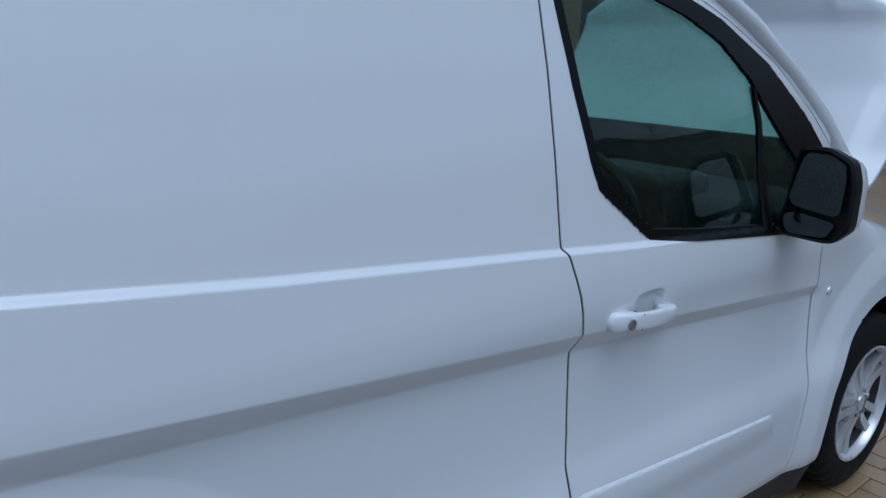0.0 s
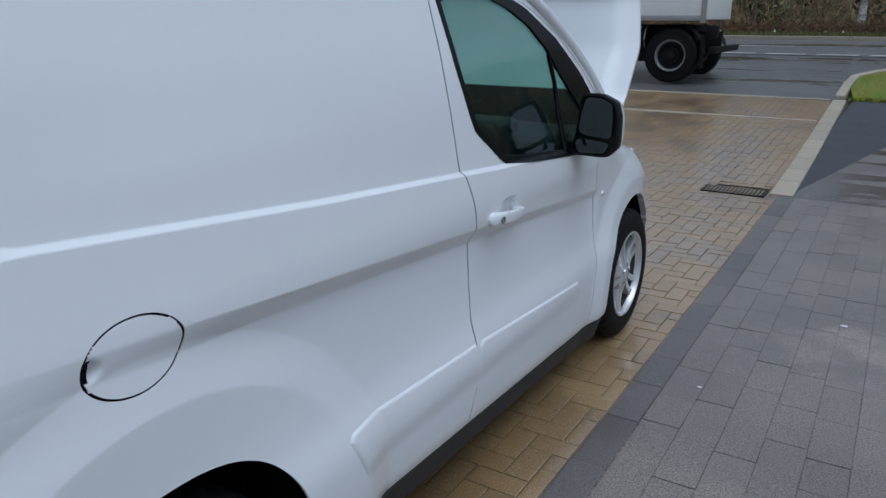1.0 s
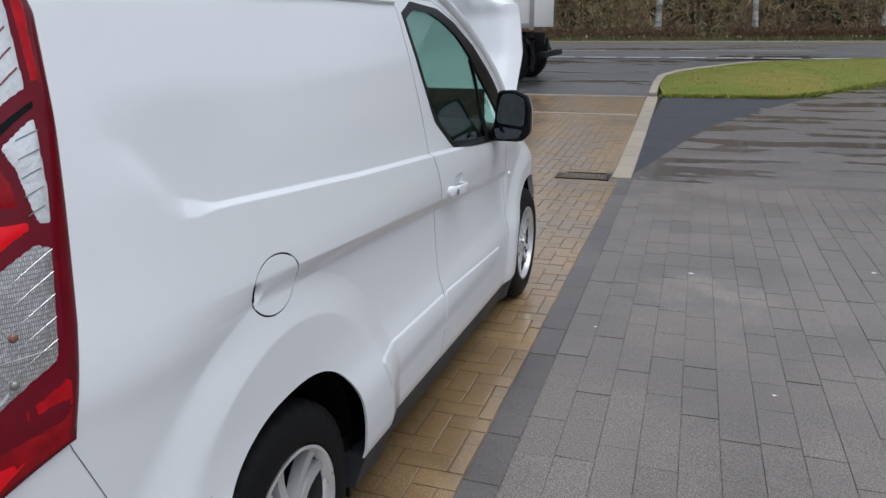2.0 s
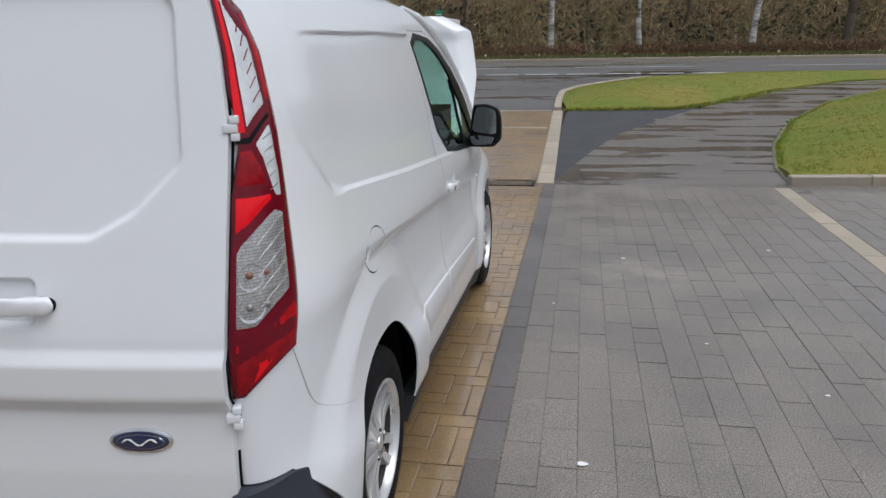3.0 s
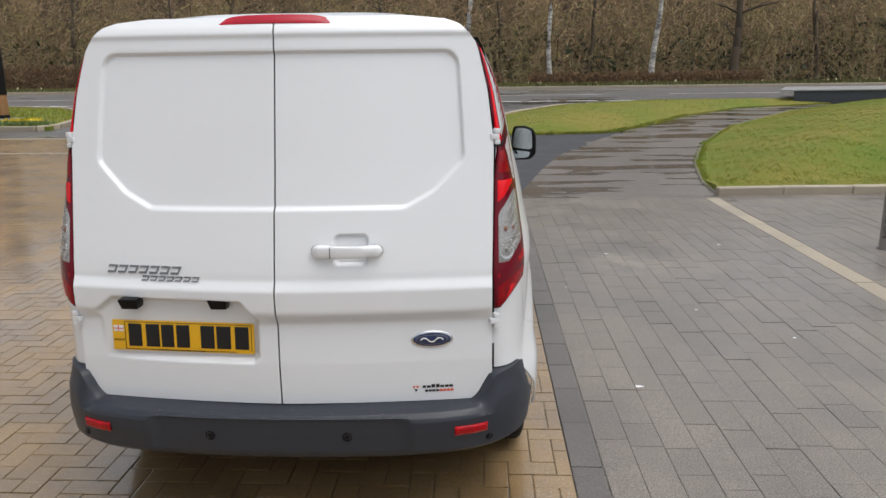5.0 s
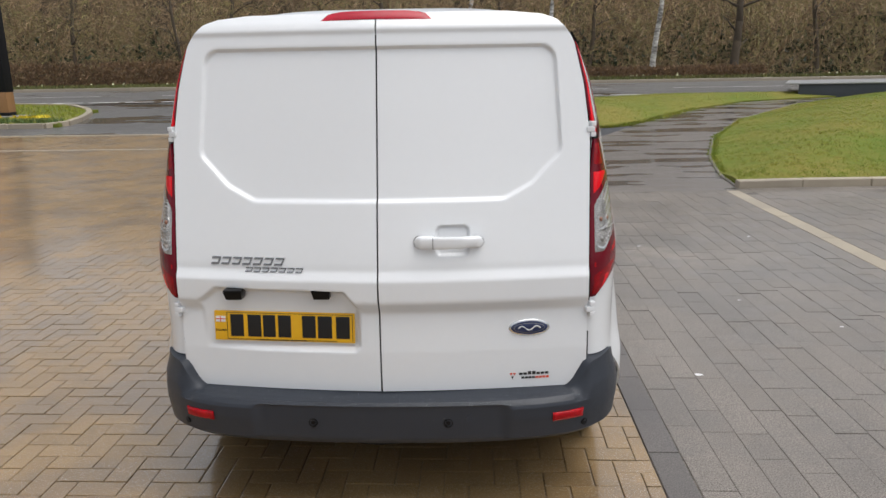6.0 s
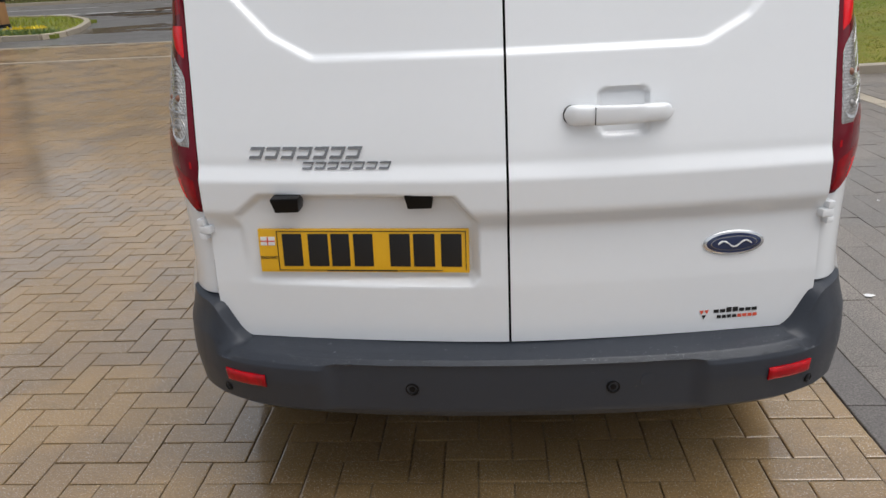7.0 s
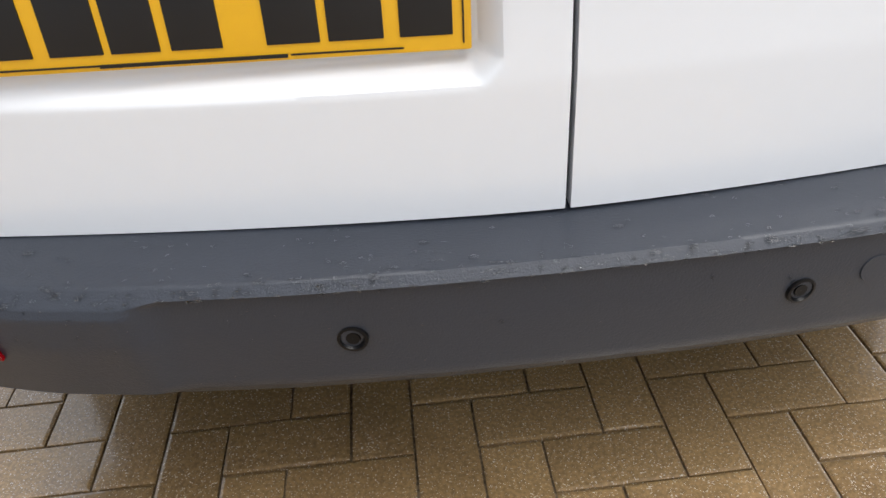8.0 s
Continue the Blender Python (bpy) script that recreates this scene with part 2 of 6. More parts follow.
gt.links.new(g_mix.outputs[0], gt.nodes["Material Output"].inputs["Surface"])
YELLOW = material("yellow_plate", (0.80, 0.44, 0.008), 0.3, second=(0.76, 0.41, 0.008), scale=20, coat=0.4)
BLACKPRINT = material("black_print", (0.010, 0.010, 0.011), 0.35)
WATER = bpy.data.materials.new("water_bead")
WATER.use_nodes = True
wt_ = WATER.node_tree
wt_.nodes.remove(wt_.nodes["Principled BSDF"])
w_clear, w_gloss, w_mix, w_fres = (wt_.nodes.new(n) for n in ("ShaderNodeBsdfTransparent", "ShaderNodeBsdfGlossy", "ShaderNodeMixShader", "ShaderNodeFresnel"))
w_gloss.inputs["Roughness"].default_value, w_fres.inputs["IOR"].default_value = 0.03, 1.45
wt_.links.new(w_fres.outputs[0], w_mix.inputs[0])
wt_.links.new(w_clear.outputs[0], w_mix.inputs[1])
wt_.links.new(w_gloss.outputs[0], w_mix.inputs[2])
wt_.links.new(w_mix.outputs[0], wt_.nodes["Material Output"].inputs["Surface"])
BADGEBLUE = material("dark_blue_enamel", (0.010, 0.020, 0.075), 0.12, coat=0.8)
BADGEGREY = material("grey_chrome_lettering", (0.30, 0.30, 0.31), 0.25, 0.8)
REDPRINT = material("red_print", (0.75, 0.10, 0.05), 0.4)
WHITEPRINT = material("white_print", (0.80, 0.80, 0.80), 0.4)
CABIN = material("dark_cabin_plastic", (0.028, 0.030, 0.030), 0.55, spec=0.4, scale=8, fine=120, bump=0.0005)
FABRIC = material("charcoal_seat_fabric", (0.035, 0.037, 0.040), 0.9, scale=20, fine=300, bump=0.001)
TAN = paving("tan_block", (0.262, 0.167, 0.0690), (0.186, 0.116, 0.0475), 0.42, grain=170, speckle=0.24, wet=0.8, bump=0.0012, coat=1.0, vary=0.09, film_ior=1.85, chip_glints=0.8)
SAND = paving("wet_joint_sand", (0.219, 0.163, 0.101), (0.112, 0.0802, 0.0485), 0.5, grain=120, speckle=0.45, bump=0.003, coat=0.4)
SETT = paving("grey_sett", (0.177, 0.155, 0.135), (0.137, 0.12, 0.104), 0.48, grain=150, speckle=0.46, wet=0.7, bump=0.0018, coat=0.45, vary=0.06, chip_glints=0.25, worn=(1.93, 3.86, 0.62))
EDGING = paving("dark_edging_sett", (0.116, 0.104, 0.097), (0.088, 0.079, 0.074), 0.48, grain=150, speckle=0.34, wet=0.5, bump=0.0018, coat=0.4, vary=0.12)
GREYJOINT = paving("grey_joint_sand", (0.15, 0.131, 0.113), (0.0934, 0.0808, 0.0705), 0.7, grain=60, speckle=0.5, bump=0.003, coat=0.1)
KERBSTONE = material("cream_kerb_stone", (0.373, 0.322, 0.247), 0.5, second=(0.289, 0.247, 0.191), scale=5, fine=120, bump=0.001, per_object=0.1, rough_var=0.15)
TARMAC = paving("wet_tarmac", (0.126, 0.123, 0.122), (0.0933, 0.0914, 0.0923), 0.42, grain=160, speckle=0.3, puddle=(0.55, 0.64), puddle_scale=0.45, stretch=(0.35, 1.3, 1), bump=0.004, coat=0.4)
NEWTARMAC = paving("dark_new_tarmac", (0.04224, 0.04312, 0.04928), (0.03168, 0.03344, 0.03872), 0.7, grain=180, speckle=0.3, bump=0.003, coat=0.08)
PATHTAR = paving("wet_path_tarmac", (0.166, 0.145, 0.129), (0.127, 0.109, 0.0961), 0.36, grain=170, speckle=0.25, puddle=(0.47, 0.55), puddle_scale=0.9, stretch=(0.55, 2.2, 1), bump=0.003, coat=0.5)
ROADPAINT = material("white_road_paint", (0.62, 0.62, 0.60), 0.5, second=(0.45, 0.45, 0.44), scale=8, fine=90)
SOIL = material("turf", (0.094, 0.142, 0.008), 0.9, second=(0.190, 0.162, 0.028), scale=0.5, fine=7, bump=0.004, contrast=0.24)
ROUGHTURF = material("rough_verge_turf", (0.105, 0.085, 0.040), 0.95, second=(0.075, 0.085, 0.025), scale=0.5, fine=6, bump=0.02, contrast=0.3)
ROUGHBLADE = material("rough_verge_blade", (0.14, 0.125, 0.045), 0.7, second=(0.10, 0.12, 0.03), scale=0.5, fine=5, per_island=0.4)
BLADE = material("grass_blade", (0.138, 0.212, 0.011), 0.6, second=(0.290, 0.250, 0.038), scale=0.6, fine=9, per_island=0.36, contrast=0.24)
EARTH = material("leaf_litter", (0.055, 0.040, 0.025), 0.95, second=(0.035, 0.027, 0.018), scale=1.5, fine=20, bump=0.02)


# ---- mesh helpers ----
def part(name, bm, mat, parent=None, label="", smooth=True):
    """Links a bmesh or a mesh as one object under its thing."""
    if isinstance(bm, bpy.types.Mesh):
        me = bm
    else:
        me = bpy.data.meshes.new(name)
        bm.normal_update()
        bm.to_mesh(me)
        bm.free()
    for m in (mat if isinstance(mat, (list, tuple)) else [mat]):
        me.materials.append(m)
    if smooth:
        me.polygons.foreach_set("use_smooth", [True] * len(me.polygons))
        me.set_sharp_from_angle(angle=radians(38))
    ob = new(name, me)
    if parent is not None:
        ob.parent = parent
    if label:
        tagged(ob, label)
    return ob


def thing(name, label, category, at=(0, 0, 0), group="", kind=""):
    ob = new(name)
    ob.location = at
    ob.empty_display_size = 0.1
    return tagged(ob, label, category, group, kind)


def box(bm, x0, x1, y0, y1, z0, z1, bevel=0.0, m=None, segments=2):
    r = bmesh.ops.create_cube(bm, size=1.0)["verts"]
    for v in r:
        v.co = Vector((x0 + (v.co.x + 0.5) * (x1 - x0), y0 + (v.co.y + 0.5) * (y1 - y0), z0 + (v.co.z + 0.5) * (z1 - z0)))
    if bevel:
        edges = list({e for v in r for e in v.link_edges})
        r = list({v for f in bmesh.ops.bevel(bm, geom=edges, offset=bevel, segments=segments, affect="EDGES", profile=0.6)["faces"] for v in f.verts} | {v for v in r if v.is_valid})
    if m is not None:
        bmesh.ops.transform(bm, matrix=m, verts=r)
    return r


def tube(bm, points, radii, sides=8, squash=1.0, closed_ends=True):
    """A tapered round bar along points."""
    pts = [Vector(p) for p in points]
    rings = []
    for i, p in enumerate(pts):
        d = (pts[min(i + 1, len(pts) - 1)] - pts[max(i - 1, 0)]).normalized()
        a = d.cross(Vector((0, 0, 1)))
        a = a.normalized() if a.length > 1e-3 else Vector((1, 0, 0))
        c = d.cross(a)
        r = radii[i] if isinstance(radii, (list, tuple)) else radii
        rings.append([bm.verts.new(p + a * (r * math.cos(2 * math.pi * k / sides)) + c * (r * squash * math.sin(2 * math.pi * k / sides))) for k in range(sides)])
    for r0, r1 in zip(rings, rings[1:]):
        for k in range(sides):
            bm.faces.new((r0[k], r0[(k + 1) % sides], r1[(k + 1) % sides], r1[k]))
    if closed_ends:
        bm.faces.new(rings[0][::-1])
        bm.faces.new(rings[-1])


def lathe(bm, profile, m, steps=48):
    """Turns (axial, radius) pairs about the local x axis, then places them with m."""
    rings = []
    for a, r in profile:
        rings.append([bm.verts.new(m @ Vector((a, r * math.cos(2 * math.pi * k / steps), r * math.sin(2 * math.pi * k / steps)))) for k in range(steps)])
    for r0, r1 in zip(rings, rings[1:]):
        for k in range(steps):
            bm.faces.new((r0[k], r0[(k + 1) % steps], r1[(k + 1) % steps], r1[k]))


def grid_mesh(name, P):
    """A mesh from a 2D array of places."""
    n, k = P.shape[:2]
    idx = np.arange(n * k).reshape(n, k)
    f = np.stack([idx[:-1, :-1], idx[1:, :-1], idx[1:, 1:], idx[:-1, 1:]], -1).reshape(-1, 4)
    me = bpy.data.meshes.new(name)
    me.from_pydata(P.reshape(-1, 3).tolist(), [], f.tolist())
    return me


def poly_distance(A, B, poly):
    """Signed distance from (A, B) to a polygon, negative inside."""
    best, inside = np.full(A.shape, 1e9), np.zeros(A.shape, bool)
    for (x0, y0), (x1, y1) in zip(poly, poly[1:] + poly[:1]):
        ex, ey = x1 - x0, y1 - y0
        t = np.clip(((A - x0) * ex + (B - y0) * ey) / (ex * ex + ey * ey), 0, 1)
        best = np.minimum(best, np.hypot(A - x0 - t * ex, B - y0 - t * ey))
        cross = ((y0 > B) != (y1 > B)) & (A < (x1 - x0) * (B - y0) / (y1 - y0 if y1 != y0 else 1e-9) + x0)
        inside ^= cross
    return np.where(inside, -best, best)


def disc_distance(ca, cb, r, stretch=1.0):
    return lambda A, B: np.hypot(A - ca, (B - cb) / stretch) - r


def rounded(poly, r):
    return lambda A, B: poly_distance(A, B, poly) - r


def sheet(name, A, B, F, cuts=(), flange=0.0, inward=(0, 0, 0), keep_inside=None):
    """A panel over the parameters A, B (2D arrays), cut by signed distances (kept where positive), its rim turned in by flange."""
    A, B = A.copy(), B.copy()
    step = max(np.abs(np.diff(A, axis=0)).max(), np.abs(np.diff(B, axis=1)).max())
    h = 1e-4
    fields = list(cuts) + ([keep_inside] if keep_inside else [])
    for d in fields:
        for _ in range(2):
            v = d(A, B)
            ga, gb = (d(A + h, B) - v) / h, (d(A, B + h) - v) / h
            near = np.abs(v) / np.sqrt(np.maximum(ga * ga + gb * gb, 1e-6)) < 0.6 * step
            gg = np.maximum(ga * ga + gb * gb, 1e-6)
            A, B = np.where(near, A - v * ga / gg, A), np.where(near, B - v * gb / gg, B)
    n, k = A.shape
    ca = (A[:-1, :-1] + A[1:, :-1] + A[1:, 1:] + A[:-1, 1:]) / 4
    cb = (B[:-1, :-1] + B[1:, :-1] + B[1:, 1:] + B[:-1, 1:]) / 4
    keep = np.ones(ca.shape, bool)
    for d in cuts:
        keep &= d(ca, cb) > 0
    if keep_inside:
        keep &= keep_inside(ca, cb) < 0
    P = F(A, B)
    idx = np.arange(n * k).reshape(n, k)
    f = np.stack([idx[:-1, :-1], idx[1:, :-1], idx[1:, 1:], idx[:-1, 1:]], -1)[keep]
    used, f = np.unique(f, return_inverse=True)
    f = f.reshape(-1, 4)
    me = bpy.data.meshes.new(name)
    me.from_pydata(P.reshape(-1, 3)[used].tolist(), [], f.tolist())
    bm = bmesh.new()
    bm.from_mesh(me)
    bpy.data.meshes.remove(me)
    bmesh.ops.dissolve_degenerate(bm, dist=1e-5, edges=bm.edges[:])
    if flange:
        rim = [e for e in bm.edges if e.is_boundary]
        made = bmesh.ops.extrude_edge_only(bm, edges=rim)["geom"]
        for v in made:
            if isinstance(v, bmesh.types.BMVert):
                v.co += Vector(inward) * flange
    return bm


def mirror_bm(bm):
    c = bm.copy()
    for v in c.verts:
        v.co.x = -v.co.x
    bmesh.ops.reverse_faces(c, faces=c.faces[:])
    return c


def mesh_cols(lo, hi, n, rows):
    """Parameters that run from lo(z) to hi(z) on each row z."""
    z = np.array(rows)
    u = np.linspace(0, 1, n)[:, None]
    L, H = lo(z)[None, :], hi(z)[None, :]
    return L + u * (H - L), np.repeat(z[None, :], n, 0)


def curve(points, soft=0.012):
    """A smoothed piecewise line through (input, value) pairs."""
    xs, ys = np.array([p[0] for p in points], float), np.array([p[1] for p in points], float)
    return lambda x: sum(np.interp(np.asarray(x) + o * soft, xs, ys) for o in (-1, -0.5, 0, 0.5, 1)) / 5


# ---- ground ----
def rise(y):
    """Height of the ground: level by the van, then climbing to the road."""
    t = np.maximum(0, np.asarray(y, float) - 6.8)
    return 0.95 * (1 - np.exp(-(t / 15) ** 1.5))


MOUND = [(3.86, 7.56), (6, 7.60), (9.5, 7.95), (14, 9), (24, 12), (24, 20), (13.0, 20.4), (9.2, 18.6), (6.5, 15.2), (5.05, 12.4), (4.25, 10.0), (3.92, 8.4)]
LAWN = [(1.22, 13.98), (3.3, 14.12), (4.15, 14.9), (5.6, 17.0), (8.0, 19.4), (12.2, 20.9), (20, 21.4), (60, 22.0), (6, 21.75), (3.0, 20.45), (1.48, 18.2), (1.08, 17.0), (1.06, 15.5)]
PATH_LEFT = [(1.22, 7.62), (1.72, 9.8), (2.1, 11.1), (2.92, 12.8), (4.15, 14.9), (5.6, 17.0), (8.0, 19.4), (12.2, 20.9), (20, 21.4)]


def mound(x, y):
    d = -poly_distance(np.asarray(x, float), np.asarray(y, float), MOUND)
    return 0.016 + 0.069 * np.clip((8.6 - np.asarray(y, float)) / 0.8, 0, 1) + 0.66 * (1 - np.exp(-(np.maximum(d, 0) / 2.2) ** 1.3))


def lawn_rise(x, y):
    d = -poly_distance(np.asarray(x, float), np.asarray(y, float), LAWN)
    return 0.030 + 0.20 * (1 - np.exp(-np.maximum(0, d) / 1.0))


def ground_sheet():
    xs = np.concatenate([[-900, -300, -120], np.arange(-60, 61, 2.0), [120, 300, 900]])
    ys = np.concatenate([[-900, -300, -120, -60, -30, -12], np.arange(-6, 62, 1.0), [80, 120, 300, 900, 2500]])
    X, Y = np.meshgrid(xs, ys, indexing="ij")
    return grid_mesh("ground", np.stack([X, Y, rise(Y) - 0.075], -1))


tagged(part("ground", ground_sheet(), EARTH), "dark earth under paving and woodland", "ground", kind="structure")


def laid(name, outline, mat, label, category, lift, step=0.35, depth=0.0, kind="structure", extra=None):
    """A surface that follows the ground inside an outline in plan."""
    px, py = [p[0] for p in outline], [p[1] for p in outline]
    A, B = np.meshgrid(np.arange(min(px) - step, max(px) + 2 * step, step), np.arange(min(py) - step, max(py) + 2 * step, step), indexing="ij")
    bm = sheet(name, A, B, lambda a, b: np.stack([a, b, rise(b) + lift + (extra(a, b) if extra else 0)], -1),
               keep_inside=lambda a, b: poly_distance(a, b, outline), flange=depth, inward=(0, 0, -1))
    return tagged(part(name, bm, mat), label, category, kind=kind)


tan_paving = laid("block_paving", [(-40, -9.5), (1.085, -9.5), (1.085, 7.3), (0.98, 13.9), (-40, 13.9)], SAND, "wet tan herringbone block paving with sand joints", "paving", -0.008, 0.8)
grey_paving = laid("sett_paving", [(1.087, -9.5), (24, -9.5), (24, 12), (12, 7.9), (3.9, 7.5), (3.75, 7.25), (1.087, 7.25)], GREYJOINT, "wet grey sett paving with dark joints", "paving", -0.0045, 0.8)
laid("side_road", [(-60, 13.95), (1.0, 13.95), (0.98, 15.5), (1.02, 17.0), (1.42, 18.2), (2.95, 20.4), (6, 21.7), (6, 22.3), (-60, 22.3)], TARMAC, "wet dark tarmac of the side road", "road", -0.02, 0.6)
laid("road", [(-120, 22.3), (120, 22.3), (120, 30.4), (-120, 30.4)], TARMAC, "wet grey tarmac main road", "road", -0.01, 1.5)
laid("tarmac_patch", [(1.20, 7.30), *[(x + 0.5, y) for x, y in PATH_LEFT[:4]], (4.3, 14.6), (3.3, 14.12), (1.22, 13.98), (1.13, 10.5)], NEWTARMAC, "dark new tarmac wedge beside the kerb", "pavement", -0.012, 0.2)
laid("footpath", [(1.20, 7.25), (3.75, 7.25), (3.86, 7.5), (3.92, 8.4), (4.25, 10.0), (5.05, 12.4), (6.5, 15.2), (9.2, 18.6), (13.0, 20.4), (20, 21.0), *PATH_LEFT[::-1]], PATHTAR, "wet tarmac footpath curving between lawns", "pavement", -0.006, 0.2)
laid("lawn", LAWN, SOIL, "mown green lawn between road and path", "lawn", 0.0, 0.12, depth=0.12, extra=lawn_rise)
laid("lawn", MOUND, SOIL, "mown green grass mound beside the footpath", "lawn", 0.0, 0.14, depth=0.18, extra=mound)
laid("verge", [(-120, 30.55), (120, 30.55), (120, 33.5), (-120, 33.5)], ROUGHTURF, "rough brownish verge behind the road", "verge", 0.06, 1.5, depth=0.15)
ISLAND = [(-40, 15.6), (-9.95, 15.6), (-10.3, 17.2), (-11.0, 19.0), (-12.6, 20.8), (-15.5, 21.7), (-40, 21.9)]
laid("island_lawn", ISLAND, SOIL, "green grass island beside the side road", "lawn", 0.07, 0.4, depth=0.15)
# unseen ground, added so that light bounces onto the van's rear
laid("yard", [(-60, -60), (60, -60), (60, -9.52), (-60, -9.52)], TARMAC, "unseen wet tarmac behind the paving, added for bounce light", "yard", -0.01, 3.0)


# ---- the van ----
van = thing("panel_van", "white panel van with raised bonnet and grey bumpers on block paving", "van")

SIDE = curve([(0.178, 0.845), (0.248, 0.862), (0.318, 0.886), (0.338, 0.896), (0.428, 0.904), (0.538, 0.906), (0.578, 0.9), (0.638, 0.888), (0.728, 0.884), (0.908, 0.889), (0.978, 0.897), (1.038, 0.892), (1.099, 0.88), (1.161, 0.868), (1.286, 0.845), (1.442, 0.81), (1.594, 0.768), (1.694, 0.73), (1.744, 0.7), (1.794, 0.64)], 0.02)
EDGE_X = curve([(0.334, 0.747), (0.984, 0.747), (1.404, 0.752), (1.584, 0.73), (1.734, 0.695), (1.784, 0.66), (1.834, 0.595)], 0.02)
REAR = curve([(0.334, 0.0), (0.534, 0.0), (0.654, 0.002), (0.792, 0.014), (0.801, 0.013), (0.839, -0.010), (0.850, -0.0115), (0.920, -0.0105), (0.953, 0.007), (0.978, 0.011), (1.034, 0.023), (1.134, 0.046), (1.179, 0.056), (1.334, 0.092), (1.484, 0.125), (1.734, 0.182), (1.763, 0.1885), (1.777, 0.1845), (1.800, 0.198), (1.834, 0.232), (1.864, 0.29)], 0.005)
LEAN = curve([(0.334, 0.0), (0.934, 0.0), (1.034, 0.022), (1.174, 0.056), (1.484, 0.125), (1.734, 0.182), (1.834, 0.232)], 0.04)
BLINE = curve([(0.278, 1.905), (0.378, 1.935), (0.418, 1.956), (0.518, 1.962), (0.638, 1.953), (0.708, 1.958), (0.878, 1.953), (0.933, 1.960), (1.018, 1.942), (1.099, 1.916), (1.114, 1.906), (1.744, 1.910)], 0.006)
DOORFRONT = curve([(0.278, 2.945), (0.378, 2.984), (0.548, 3.012), (0.708, 3.007), (0.894, 2.994), (0.968, 2.966), (1.008, 2.986), (1.038, 3.13), (1.099, 3.17), (1.151, 3.13), (1.255, 3.045), (1.345, 2.945), (1.479, 2.755), (1.57, 2.565), (1.634, 2.40), (1.694, 2.16)], 0.008)
REAR_WHEEL, FRONT_WHEEL, AXLE_Z = 0.800, 3.530, 0.325
CORNER = 0.38
SIDE_RECESS = [(0.575, 1.213), (0.545, 1.219), (0.520, 1.238), (0.476, 1.292), (0.417, 1.367), (0.402, 1.45), (0.425, 1.600), (0.47, 1.628), (1.406, 1.636), (1.896, 1.632), (1.920, 1.800), (3.663, 1.800), (3.663, 1.022), (2.637, 1.064), (2.124, 1.090), (1.878, 1.108), (1.304, 1.148)]
WINDOW = [(1.955, 1.594), (1.981, 1.421), (2.017, 1.27), (2.037, 1.218), (2.186, 1.104), (2.36, 1.083), (2.863, 1.04), (3.09, 1.04), (3.10, 1.09), (2.985, 1.245), (2.90, 1.325), (2.71, 1.463), (2.52, 1.558), (2.35, 1.612), (2.073, 1.632)]
PANE = [(1.968, 1.580), (1.993, 1.421), (2.029, 1.27), (2.050, 1.226), (2.192, 1.117), (2.36, 1.097), (2.863, 1.055), (2.99, 1.055), (2.91, 1.165), (2.79, 1.265), (2.705, 1.345), (2.635, 1.425), (2.515, 1.512), (2.385, 1.566), (2.24, 1.604), (2.08, 1.616)]


def smooth(t):
    t = np.clip(t, 0, 1)
    return t * t * (3 - 2 * t)


def ramp(t):
    """A straight slope with slightly eased ends."""
    return (smooth((t + 0.12) / 1.24) + 2 * np.clip(t, 0, 1)) / 3


def scoop(a, b, w, h, r=0.020):
    """Signed distance to a rounded finger recess."""
    qa, qb = np.abs(a) - w + r, np.abs(b) - h + r
    return np.hypot(np.maximum(qa, 0), np.maximum(qb, 0)) + np.minimum(np.maximum(qa, qb), 0) - r


WING_TOP = lambda y: np.interp(y, [2.95, 3.2, 3.45, 3.65, 3.8, 4.05, 4.25], [1.020, 1.010, 0.985, 0.940, 0.875, 0.71, 0.56])


def crease(t):
    """A straight slope with crisp ends."""
    return 0.85 * np.clip(t, 0, 1) + 0.15 * smooth(t)


def arch_flare(y, z, cy, reach=0.622):
    r = np.hypot((y - cy) / np.where(y > cy, 1.10, 1.0), z - 0.36)
    return 0.036 * ramp((reach - r) / 0.105)


def corner_y(z):
    """Where the rear corner leaves the door's edge."""
    return LEAN(z) + 0.12 * EDGE_X(z) ** 1.6 + 0.022


